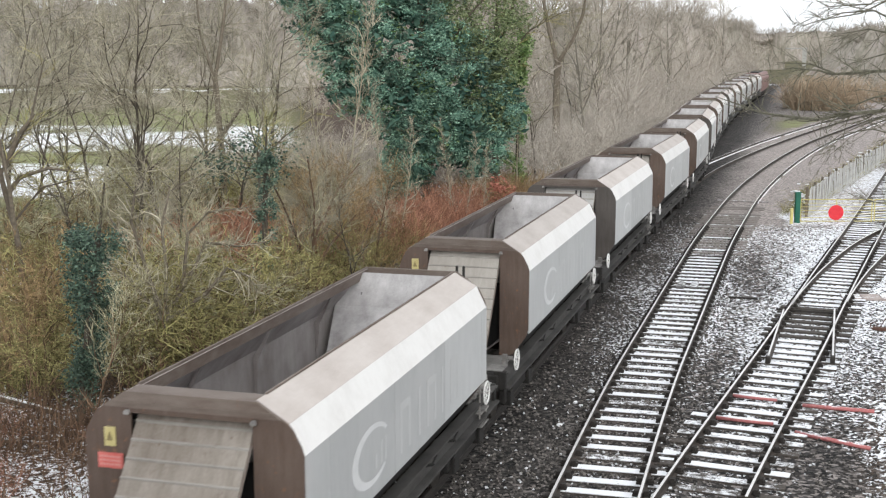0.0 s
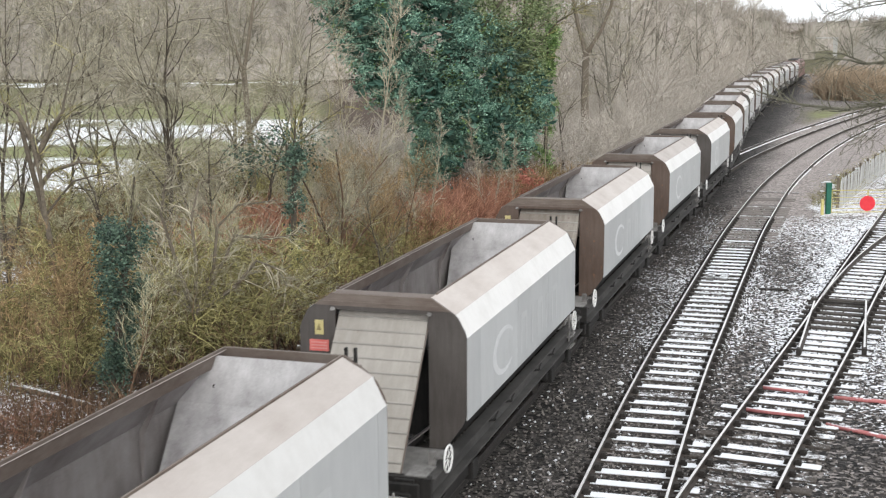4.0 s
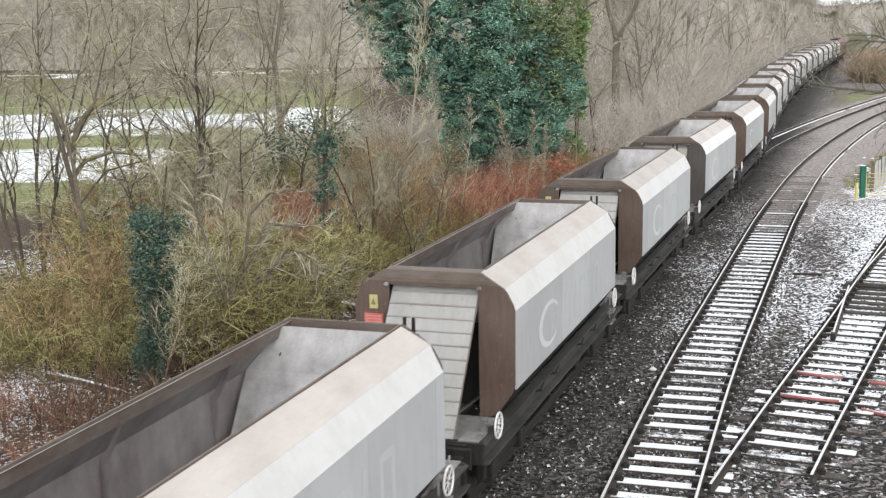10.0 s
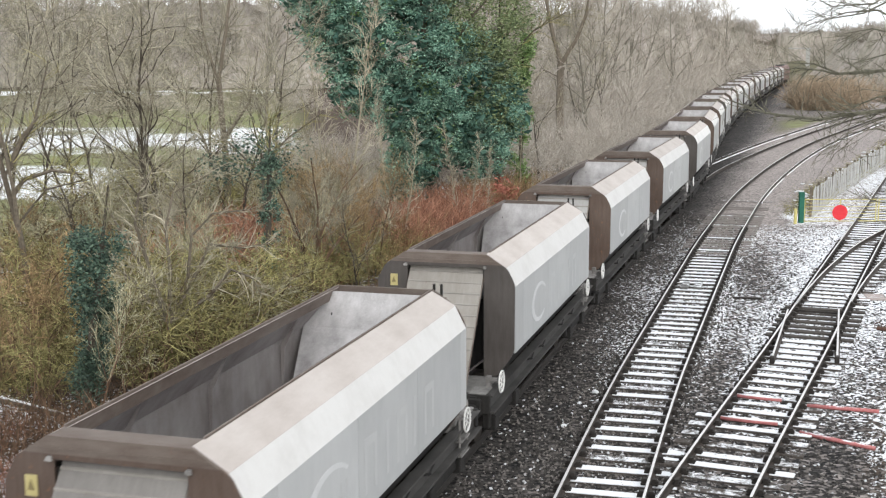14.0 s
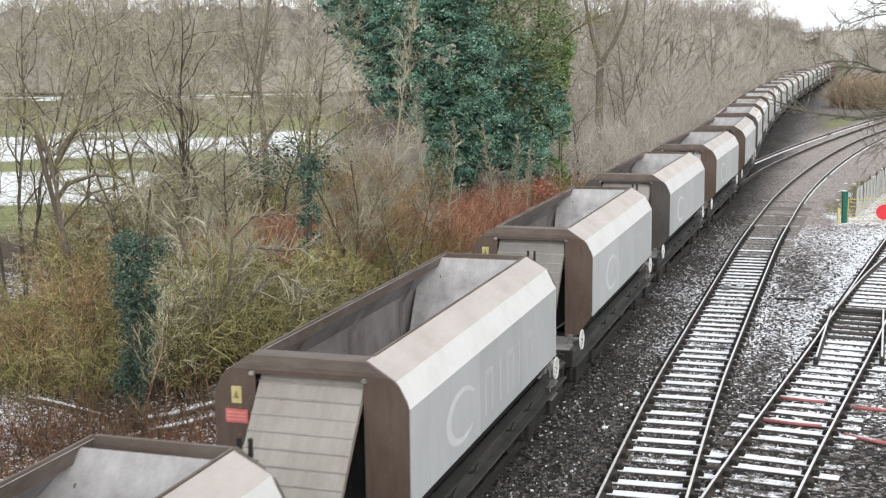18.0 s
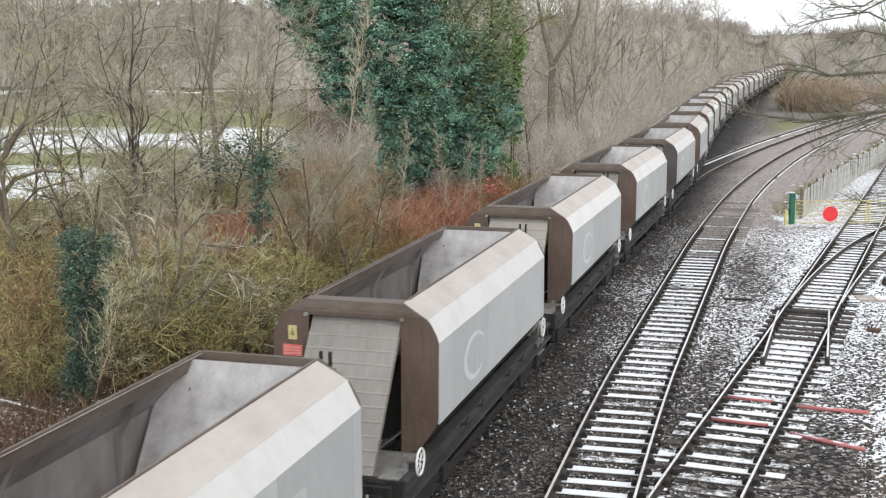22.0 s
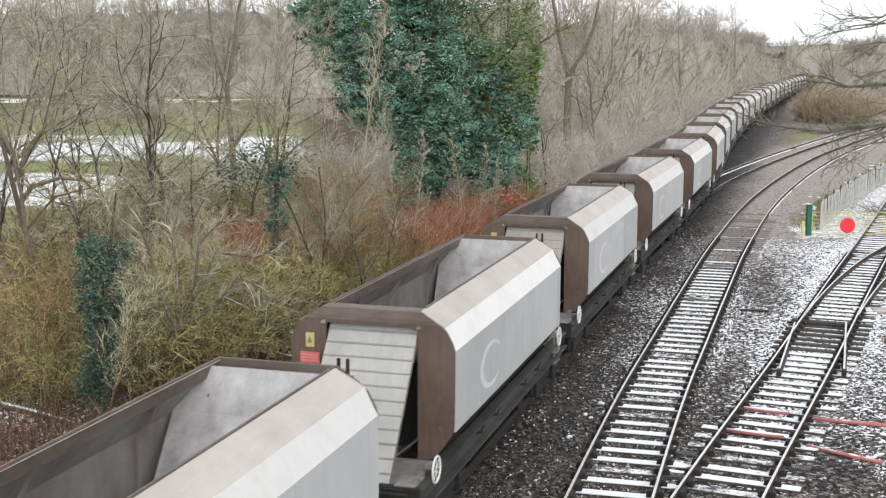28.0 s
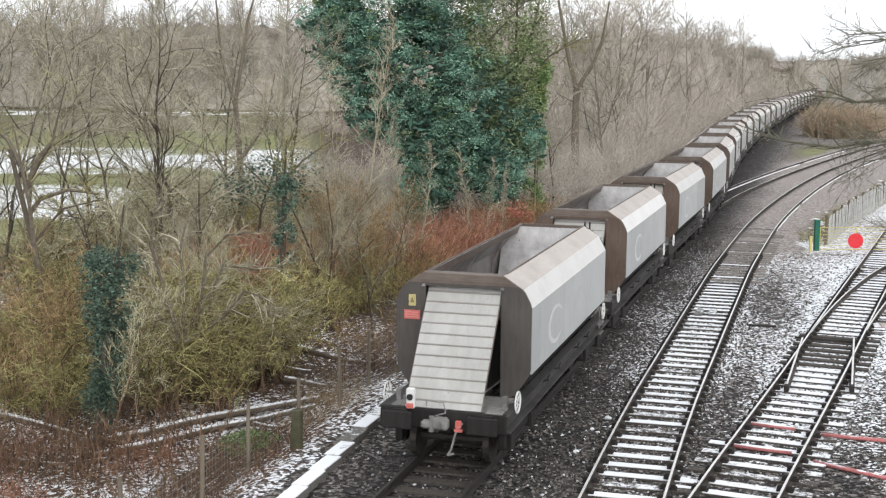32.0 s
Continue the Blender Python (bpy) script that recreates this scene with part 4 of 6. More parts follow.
def arching_shrub(seed, height, reach, stems_n=16, mat=None, wood=None, thin=0.0075):
    """A dense bare shrub: dark stems rise from one stool and arch over, and crooked lichened twigs fork from them."""
    rng = random.Random(seed)
    stool, canes = Tubes(), Tubes()
    n = 6
    for i in range(stems_n):
        u = math.tau * (i + rng.random()) / stems_n
        d = Vector((math.cos(u), math.sin(u), 0))
        p = d * rng.uniform(0, 0.4) + Vector((0, 0, -0.15))
        h, r = height * rng.uniform(0.5, 1.1), reach * rng.uniform(0.25, 1.0)
        w = d.cross(Vector((0, 0, 1))) * rng.gauss(0, 0.5)
        pts = []
        for k in range(n + 1):
            q = k / n
            pts.append(p + d * r * (0.3 * q + 0.7 * q * q) + w * r * q * q + Vector((rng.gauss(0, 0.09), rng.gauss(0, 0.09), h * (1.6 * q - 0.7 * q * q) + rng.gauss(0, 0.05))))
        stool.add(pts, [0.022 * (1 - 0.75 * k / n) for k in range(n + 1)], 4)
        for _ in range(6):
            k = rng.randrange(1, n)
            way = side_way(rng, (pts[k + 1] - pts[k]).normalized(), rng.uniform(0.5, 1.3))
            bp, br = limb(rng, pts[k].lerp(pts[k + 1], rng.random()), way, h * rng.uniform(0.22, 0.5), thin * 1.3, thin * 0.8, 0.34, 5, 0.02)
            (canes if rng.random() < 0.7 else stool).add(bp, br, 3)
            for _ in range(6):
                j = rng.randrange(1, 5)
                tp, tr = limb(rng, bp[j], side_way(rng, (bp[j + 1] - bp[j]).normalized(), rng.uniform(0.5, 1.3)), h * rng.uniform(0.08, 0.22), thin, thin * 0.6, 0.4, 3, 0.0)
                canes.add(tp, tr, 3)
                for _ in range(2):
                    e = rng.randrange(1, 3)
                    fp, fr = limb(rng, tp[e], side_way(rng, (tp[e + 1] - tp[e]).normalized(), rng.uniform(0.6, 1.3)), h * rng.uniform(0.03, 0.1), thin * 0.8, thin * 0.5, 0.3, 2, 0.0)
                    canes.add(fp, fr, 3)
    # stem colour kept dark so the shrub's inside looks shaded
    return stool.mesh("stool", wood or M_BRAMBLE), canes.mesh("cane_tangle", mat or M_OLIVE)


def path_tree(name, label, lines, bark_mat, twig_mat, seed, twigs=6, sprays=4, reach=1.6, thin=1.0, category="tree"):
    """A tree whose trunk and limbs follow given lines of (x, y, z, radius); twigs grow from them."""
    rng = random.Random(seed)
    wood_t, crown = Tubes(), Tubes()
    ox, oy = lines[0][0][0], lines[0][0][1]
    for i, ln in enumerate(lines):
        pts = [Vector((a - ox, b - oy, c)) for a, b, c, _ in ln]
        rs = [q[3] for q in ln]
        wood_t.add(pts, rs, 6 if i == 0 else 5)
        if i == 0 and len(lines) > 1 and twigs > 0 and name != "foreground_branch":
            continue
        for _ in range(twigs * (len(pts) - 1)):
            k = rng.randrange(0, len(pts) - 1)
            d = (pts[k + 1] - pts[k]).normalized()
            sp, sr = limb(rng, pts[k].lerp(pts[k + 1], rng.random()), side_way(rng, d, rng.uniform(0.4, 1.1)), reach * rng.uniform(0.35, 1.0), min(rs[k + 1] * 0.6, 0.02 * thin), 0.006 * thin, 0.2, 4, 0.03)
            crown.add(sp, sr, 3)
            for _ in range(sprays):
                j = rng.randrange(1, 4)
                fp, fr = limb(rng, sp[j], side_way(rng, (sp[j + 1] - sp[j]).normalized(), rng.uniform(0.4, 1.0)), reach * rng.uniform(0.15, 0.4), 0.006 * thin, 0.003 * thin, 0.25, 2, 0.02)
                crown.add(fp, fr, 3)
    top = new(name)
    tagged(top, label, category)
    top.matrix_basis = pose(ox, oy, 0)
    for me in (wood_t.mesh("trunk", bark_mat), crown.mesh("crown", twig_mat)):
        ob = new(me.name.split(".")[0], me)
        ob.parent = top
    return top


def in_lobes(lobes, clumps, per, spread, seed):
    """Leaf spots gathered in sprays on the outside of a few lobes."""
    rng = random.Random(seed)
    spots = []
    total = sum(w for *_, w in lobes)
    for c, r, w in lobes:
        for _ in range(int(clumps * w / total)):
            d = Vector((rng.gauss(0, 1), rng.gauss(0, 1), rng.gauss(0, 1))).normalized()
            k = rng.uniform(0.72, 1.12)
            spots.append(Vector((c[0] + d.x * r[0] * k, c[1] + d.y * r[1] * k, c[2] + d.z * r[2] * k)))

    def spot(g):
        p = spots[g.randrange(len(spots))]
        return p + Vector((g.gauss(0, spread), g.gauss(0, spread), g.gauss(0, spread * 0.7)))

    return spot

# ---- the wood beside the line ----
rnd = random.Random(11)
TREES = [bare_tree(100 + i, 17, 0.20, 14, 7, 4, thin=3.0, bark_mat=M_BARK_PALE, twig_mat=M_TWIG_GREY, clear=0.18) for i in range(4)]
YOUNG = [bare_tree(200 + i, 9, 0.075, 11, 9, 5, thin=1.0, spread=0.75, bend=0.1, lift=0.03, bark_mat=M_PALE if i == 1 else M_BARK_DARK, twig_mat=(M_TWIG, M_PALE, M_TWIG, M_TWIG)[i]) for i in range(4)]
POLES = [bare_tree(250 + i, 11, 0.075, 26, 5, 4, thin=1.1, spread=0.6, bend=0.06, lift=0.1, clear=0.12, reach=0.42, bark_mat=M_PALE, twig_mat=M_PALE) for i in range(2)]
ARCH = [arching_shrub(300 + i, 2.9, 2.0, 16, (M_OLIVE, M_LICHEN, M_OLIVE, M_TAN)[i]) for i in range(4)]
BRUSH = {}
for j, (k, mat, n, h, sz, sd, th, sg) in enumerate((("olive", M_OLIVE, 40, 2.2, 1.5, 6, 0.008, 5), ("tan", M_TAN, 52, 1.6, 1.5, 4, 0.008, 4), ("rust", M_RUST, 90, 1.9, 1.6, 4, 0.010, 3), ("grey", M_TWIG_GREY, 70, 5.0, 3.0, 5, 0.015, 3), ("far", M_TWIG_GREY, 56, 9.0, 6.0, 5, 0.05, 2), ("bramble", M_BRAMBLE, 44, 1.1, 1.4, 3, 0.008, 3))):
    BRUSH[k] = [brush_mesh(400 + 10 * j + i, mat, n, h, sz, sd, th, 0.32, segs=sg) for i in range(2)]
TELL = {"olive": "tangled olive-brown bare undergrowth", "tan": "dead tan grass and bramble stems", "rust": "russet red dogwood and bracken stems", "grey": "pale brown leafless thicket", "bramble": "dark bare bramble stems over snow and leaf litter", "far": "grey-brown leafless wood in the distance"}


def undergrowth(kind, x, y, scale=1.0):
    ob = new("undergrowth", rnd.choice(BRUSH[kind]))
    tagged(ob, TELL[kind], "undergrowth", kind="stuff")
    ob.matrix_basis = pose(x, y, ground_z(x, y), 0, 0, rnd.uniform(0, 360)) @ Matrix.Diagonal((scale * rnd.uniform(0.9, 1.2), scale * rnd.uniform(0.9, 1.2), scale * rnd.uniform(0.8, 1.2), 1))


def strip(kind, s0, s1, l0, l1, count, scale=1.0):
    for _ in range(count):
        p = on_line(rnd.uniform(s0, s1), rnd.uniform(l0, l1))
        undergrowth(kind, p.x, p.y, scale)


def spot(kind, x0, x1, y0, y1, count, scale=1.0):
    for _ in range(count):
        undergrowth(kind, rnd.uniform(x0, x1), rnd.uniform(y0, y1), scale)


spot("bramble", -13, -5.0, 22, 30, 28, 1.0)
spot("rust", -12, -6.5, 22.5, 27, 5, 0.45)
spot("bramble", -6.0, -3.9, 22, 27, 8, 0.7)
undergrowth("bramble", -8.3, 27.0, 1.3)
undergrowth("bramble", -7.6, 27.4, 1.3)
strip("bramble", 24, 46, -13.6, -11.0, 44, 0.6)
strip("tan", 24, 50, -12.4, -10.6, 18, 0.35)
strip("tan", 30, 48, -14, -12, 10, 0.7)
spot("olive", -14, -9, 29, 42, 20)
spot("tan", -16, -10, 32, 46, 12)
spot("olive", -10, -5.5, 36, 44, 8, 0.5)
spot("rust", -10.6, -6.0, 45, 53, 34, 1.3)
spot("tan", -16, -9, 44, 56, 14)
spot("olive", -6, -3.0, 44, 52, 16, 1.1)
spot("tan", -5.2, -1.5, 47, 55, 16, 1.2)
spot("rust", -4.2, -0.4, 52, 60, 20, 0.95)
spot("rust", -1.0, 2.6, 58, 66, 18, 0.95)
spot("tan", 1.5, 5.5, 62, 74, 16, 1.3)
spot("olive", -17, -8, 54, 68, 26, 1.3)
spot("grey", -16, -3, 68, 100, 22, 0.6)
strip("grey", 74, 120, -24, -12.0, 32, 0.9)
strip("grey", 100, 190, -34, -12.0, 24, 1.35)
strip("far", 110, 230, -34, -16, 16, 0.9)
strip("far", 230, 460, -30, -14, 12, 1.2)


def far_wood(line, height, back, seed, label):
    """A distant mass of leafless crowns: lumpy front, ragged top, falling away behind."""
    pts = [Vector(p) for p in line]
    path = walk_along(pts, 1.6)
    rows = 26
    v, f = [], []
    for i, (p, h) in enumerate(path):
        out = Vector((math.sin(radians(h)), -math.cos(radians(h)))).orthogonal()
        a = noise.noise(Vector((i * 0.16, seed, 0))) + 0.6 * noise.noise(Vector((i * 0.55, seed, 3)))
        top = height * (0.72 + 0.12 * a)
        base = ground_z(p.x, p.y) - 0.3
        for j in range(rows):
            u = j / (rows - 3) if j < rows - 2 else 1.0 - 0.5 * (j - rows + 3)
            z = base + top * u
            w = 3.4 * noise.noise(Vector((i * 0.2, j * 0.28, seed))) + 1.5 * noise.noise(Vector((i * 0.6, j * 0.8, seed + 4)))
            w += back * max(0.0, u - 0.55) ** 1.5
            if j >= rows - 2:
                w += back * (0.6 + 0.6 * (j - rows + 2))
            q = p + out * w
            v.append((q.x, q.y, z + 0.6 * noise.noise(Vector((i * 0.9, j * 0.9, seed + 8)))))
    for i in range(len(path) - 1):
        for j in range(rows - 1):
            k = i * rows + j
            f.append((k, k + rows, k + rows + 1, k + 1))
    # leafless crowns that stand out of the mass
    rng = random.Random(seed)
    t = Tubes()
    for i in range(0, len(path), 2):
        for _ in range(6):
            j = rng.randrange(rows // 3, rows - 2)
            q = Vector(v[i * rows + j])
            ln = height * rng.uniform(0.12, 0.3)
            sp, sr = limb(rng, q, Vector((rng.gauss(0, 0.35), rng.gauss(0, 0.35), 1)), ln, 0.07, 0.02, 0.2, 3, 0.04)
            t.add(sp, sr, 3)
            for _ in range(5):
                k = rng.randrange(0, 3)
                fp, fr = limb(rng, sp[k], side_way(rng, (sp[k + 1] - sp[k]).normalized(), rng.uniform(0.3, 0.8)), ln * rng.uniform(0.3, 0.7), 0.035, 0.015, 0.2, 2, 0.04)
                t.add(fp, fr, 3)
    for i in range(len(path)):
        for _ in range(5):
            q = Vector(v[i * rows + rows - 3 - rng.randrange(3)])
            ln = height * rng.uniform(0.1, 0.26)
            sp, sr = limb(rng, q + Vector((rng.uniform(-1, 1), rng.uniform(-1, 1), -0.5)), Vector((rng.gauss(0, 0.4), rng.gauss(0, 0.2), 1)), ln, 0.08, 0.03, 0.25, 2, 0.03)
            t.add(sp, sr, 3)
            for _ in range(4):
                k = rng.randrange(0, 2)
                fp, fr = limb(rng, sp[k], side_way(rng, (sp[k + 1] - sp[k]).normalized(), rng.uniform(0.3, 0.9)), ln * rng.uniform(0.4, 0.8), 0.05, 0.025, 0.2, 1, 0.03)
                t.add(fp, fr, 3)
    n = len(v)
    me = bpy.data.meshes.new("far_wood")
    me.from_pydata(v + t.v, [], f + [tuple(n + k for k in q) for q in t.f])
    me.polygons.foreach_set("use_smooth", [True] * len(me.polygons))
    ob = link("far_wood", me, M_FARWOOD)
    tagged(ob, label, "woodland", kind="stuff")


def farwood_mat():
    m, nt, b, co = base_mat("massed_bare_twigs", 1.0)
    pos = nt.nodes.new("ShaderNodeNewGeometry").outputs["Position"]
    big = noise_of(nt, pos, 0.13, 5, 0.65)
    # tones lifted for haze; dark streaks stand for shaded gaps among twigs
    c = ramp(nt, big, [(0.36, (0.22, 0.215, 0.155)), (0.5, (0.33, 0.302, 0.252)), (0.64, (0.455, 0.40, 0.385))])
    st = noise_of(nt, pos, 1.1, 6, 0.75, stretch=(1, 1, 0.28))
    c = blend(nt, 0.6, c, ramp(nt, st, [(0.36, (0.17, 0.153, 0.122)), (0.64, (0.52, 0.47, 0.415))]))
    nt.links.new(c, b.inputs["Base Color"])
    bump(nt, b, st, 0.6, 0.4)
    return m


M_FARWOOD = farwood_mat()
far_wood([(-230, 300), (-120, 292), (-60, 284), (-10, 270), (20, 262)], 25, 14, 3, "grey-brown leafless wood beyond the snowy field")
far_wood([tuple(on_line(s, l)) for s, l in ((158, -40), (175, -32), (210, -29), (300, -26), (470, -22))], 18, 8, 9, "leafless wood lining the railway")
far_wood([tuple(on_line(s, l)) for s, l in ((330, 12), (245, 14), (202, 19), (184, 40), (178, 110))], 13.0, 8, 15, "leafless wood beyond the yard")
far_wood([tuple(on_line(412, l)) for l in (-36, -20, -5.2)], 16.5, 4, 17, "leafless wood beside the far bridge")
far_wood([tuple(on_line(412, l)) for l in (9.5, 18, 40)], 15.5, 4, 18, "leafless wood beside the far bridge")
far_wood([tuple(on_line(s, l)) for s, l in ((620, -80), (620, 90))], 19, 8, 16, "leafless wood on the skyline")
strip("far", 200, 400, 14, 90, 12, 0.9)
for _ in range(14):
    undergrowth("far", rnd.uniform(-150, 0), rnd.uniform(276, 330), rnd.uniform(1.2, 1.6))
for _ in range(8):
    undergrowth("far", rnd.uniform(60, 260), rnd.uniform(480, 640), rnd.uniform(1.5, 2.0))
for _ in range(26):
    undergrowth("grey", rnd.uniform(-62, -16), rnd.uniform(165, 200), 0.55)
for _ in range(30):
    undergrowth("grey", rnd.uniform(56, 100), rnd.uniform(125, 210), 0.9)


def wood(meshes, name, label, s0, s1, l0, l1, count, a=0.8, b=1.2, group="lineside trees"):
    for _ in range(count):
        p = on_line(rnd.uniform(s0, s1), rnd.uniform(l0, l1))
        plant(rnd.choice(meshes), p.x, p.y, name, label, scale=rnd.uniform(a, b), turn=rnd.uniform(0, 360), group=group)


BARE = "tall leafless winter tree with grey-brown twigs"
wood(TREES, "bare_tree", BARE, 88, 150, -45, -15, 18, 0.7, 1.0)
wood(TREES, "bare_tree", BARE, 150, 420, -34, -15, 28, 0.8, 1.1)
wood(TREES, "bare_tree", BARE, 230, 420, 14, 100, 12, 0.5, 0.8)
for _ in range(44):
    plant(rnd.choice(TREES), rnd.uniform(-125, 5), rnd.uniform(256, 282), "bare_tree", "leafless tree beyond the snowy field", scale=rnd.uniform(0.95, 1.5), group="trees beyond the field")

# single trees that stand out
SAPLING = "slender leafless sapling with lichened twigs"
for i, (x, y, k, s) in enumerate(( (-11.8, 48, 0, 1.25), (-11.2, 48.6, 3, 1.1), (-12.4, 49.5, 0, 0.9), (-9.4, 45, 2, 0.8), (-15.2, 38.5, 2, 1.1), (-13.2, 44, 3, 0.9), (-7.8, 56, 3, 0.9), (-17, 52, 0, 1.1), (-10.2, 36.5, 2, 0.5), (-5.2, 50, 2, 0.5), (-3.6, 49.5, 2, 0.45), (-8.7, 52, 3, 0.85), (-15, 60, 3, 1.0), (-20, 66, 0, 1.0), (4.2, 72, 1, 0.7), (6.2, 84, 3, 1.0), (10.5, 100, 3, 1.1), (13.5, 108, 0, 1.2), (-16.5, 43, 2, 1.2), (-18, 47, 0, 1.2), (-13, 53, 2, 1.1), (-14.4, 50.5, 3, 1.2), (-19.5, 55, 3, 1.2), (-10, 57, 2, 1.1), (-9.2, 66, 0, 1.2), (-12.5, 66, 3, 1.2), (-15.8, 39.5, 0, 1.0))):
    plant(YOUNG[k], x, y, "young_tree", SAPLING, scale=s, turn=rnd.uniform(0, 360), group="lineside saplings")
for i, (x, y, k) in enumerate(((-4.35, 52, 1.0), (-4.7, 53.2, 0.8), (-2.4, 52.5, 0.62), (-1.9, 54, 0.5), (0.6, 60, 0.46), (1.1, 60.5, 0.4), (2.0, 61, 0.36), (-6.2, 50, 0.6))):
    plant(POLES[i % 2], x, y, "young_tree", "slender pale leafless sapling with short upright twigs", scale=k, turn=rnd.uniform(0, 360), group="pale saplings")
path_tree("field_edge_tree", "dark leafless tree with twisting limbs at the field edge", [[(-10.6, 60, -1, 0.2), (-10.7, 60, 3, 0.17), (-10.9, 60, 6.2, 0.14)], [(-10.9, 60, 6.2, 0.11), (-10.5, 60, 8.4, 0.09), (-10.3, 60.2, 10, 0.07), (-9.5, 60, 12.5, 0.03)], [(-10.9, 60, 6.0, 0.1), (-11.6, 60.3, 8.4, 0.07), (-11.8, 60, 12.0, 0.03)], [(-10.7, 60, 3.4, 0.08), (-9.4, 59.8, 5.2, 0.05), (-8.9, 59.5, 7.6, 0.025)]], M_BARK, M_TWIG, 71, 6, 4, 2.2, 1.4)
path_tree("leaning_tree", "leaning dark trunk at the field edge", [[(-13.6, 40, -1, 0.12), (-13.9, 40, 1.8, 0.1), (-14.3, 40, 3.7, 0.09), (-14.6, 40, 5.2, 0.07)], [(-14.3, 40, 3.7, 0.06), (-13.3, 40.2, 5.4, 0.04), (-12.8, 40.4, 7.4, 0.02)], [(-13.9, 40, 2.2, 0.05), (-12.9, 39.8, 3.3, 0.035), (-11.7, 39.6, 3.6, 0.02)]], M_BARK, M_OLIVE, 72, 6, 4, 1.3, 1.0)
path_tree("forked_oak", "forked leafless oak standing above the thicket", [[(8.7, 95, -1, 0.34), (8.6, 95, 3.0, 0.29), (8.65, 95, 6.4, 0.26)], [(8.65, 95, 6.4, 0.18), (8.0, 95, 8.8, 0.16), (7.5, 95, 11.3, 0.12), (6.9, 95, 14.5, 0.05)], [(8.65, 95, 6.4, 0.18), (9.8, 95, 8.2, 0.15), (10.5, 95, 10, 0.12), (11.0, 95.2, 13.0, 0.05)], [(8.6, 95, 5.4, 0.07), (7.4, 94.8, 6.0, 0.05), (6.6, 94.5, 5.2, 0.03)]], M_BARK, M_TWIG, 73, 4, 4, 2.6, 1.8)
for i, (x, y, s) in enumerate(((-7.3, 30.0, 1.1), (-6.4, 31.2, 1.1), (-6.9, 32.6, 1.2), (-5.6, 32.8, 1.0), (-5.9, 34.4, 1.15), (-5.0, 34.0, 0.85), (-7.6, 34.5, 1.15), (-6.5, 36.2, 0.8), (-8.2, 37.0, 0.75), (-9.6, 33.0, 1.0), (-9.9, 29.5, 0.9), (-11.3, 31.0, 1.0), (-11.5, 34.5, 1.1), (-7.0, 39.5, 0.55), (-9.5, 40, 0.6), (-12.5, 37.5, 1.1), (-4.3, 41.5, 0.7), (-3.6, 45.0, 0.75), (-7.9, 31.4, 1.0), (-6.0, 30.4, 0.9), (-6.9, 34.0, 1.1), (-5.2, 35.6, 0.95), (-8.6, 35.6, 1.1), (-10.4, 36.4, 1.0), (-12.8, 33.0, 1.0), (-5.0, 39.4, 0.7), (-13.5, 41.0, 1.0), (-8.3, 43.0, 0.5), (-6.0, 43.0, 0.55), (-14.5, 46.0, 1.1))):
    plant(ARCH[3 if x < -9.5 and i % 2 else (0, 2, 0, 1, 2)[i % 5]], x, y, "shrub", "tangled bare olive-green shrub of arching canes", "shrub", scale=s, turn=rnd.uniform(0, 360), group="lineside shrubs")

for i, (x, y, s) in enumerate(((-13.5, 47.5, 1.2), (-11.8, 50, 1.3), (-12.2, 53.5, 1.3), (-14.8, 52, 1.3), (-10.6, 55, 1.3), (-16.5, 56, 1.4), (-7.6, 55.5, 1.2), (-13.4, 58, 1.4), (-17.6, 49.5, 1.2), (-6.4, 52.5, 0.9), (-15.8, 44, 1.1))):
    plant(ARCH[(1, 0, 1, 2)[i % 4]], x, y, "shrub", "fuzzy leafless shrub of pale and olive twigs", "shrub", scale=s, turn=rnd.uniform(0, 360), group="field-edge shrubs")

for i in range(26):
    y = rnd.uniform(40, 57)
    x = y * rnd.choice((rnd.uniform(-0.26, -0.205), rnd.uniform(-0.125, -0.07)))
    plant(YOUNG[(2, 0, 2, 3, 1)[i % 5]], x, y, "twiggy_shrub", "low leafless shrub of fine tan twigs", "shrub", scale=rnd.uniform(0.3, 0.52), turn=rnd.uniform(0, 360), group="twiggy shrubs")

GOLD = [bare_tree(230 + i, 9, 0.075, 11, 9, 6, thin=1.0, spread=0.6, bend=0.1, lift=0.06, bark_mat=M_BRAMBLE, twig_mat=(M_TAN, M_LICHEN)[i]) for i in range(2)]
for i in range(12):
    y = rnd.uniform(43, 51)
    plant(GOLD[0], y * rnd.uniform(-0.115, -0.045), y, "twiggy_shrub", "golden-tan leafless shrub with upright twigs", "shrub", scale=rnd.uniform(0.34, 0.5), turn=rnd.uniform(0, 360), group="twiggy shrubs")
for i in range(9):
    y = rnd.uniform(36, 43)
    plant(GOLD[1], y * rnd.uniform(-0.25, -0.12), y, "twiggy_shrub", "grey-lichened leafless shrub with crooked twigs", "shrub", scale=rnd.uniform(0.26, 0.4), turn=rnd.uniform(0, 360), group="twiggy shrubs")

plant(GOLD[1], -8.0, 27.2, "twiggy_shrub", "grey-lichened leafless shrub against an ivy-clad stump", "shrub", scale=0.42, turn=40, group="twiggy shrubs")

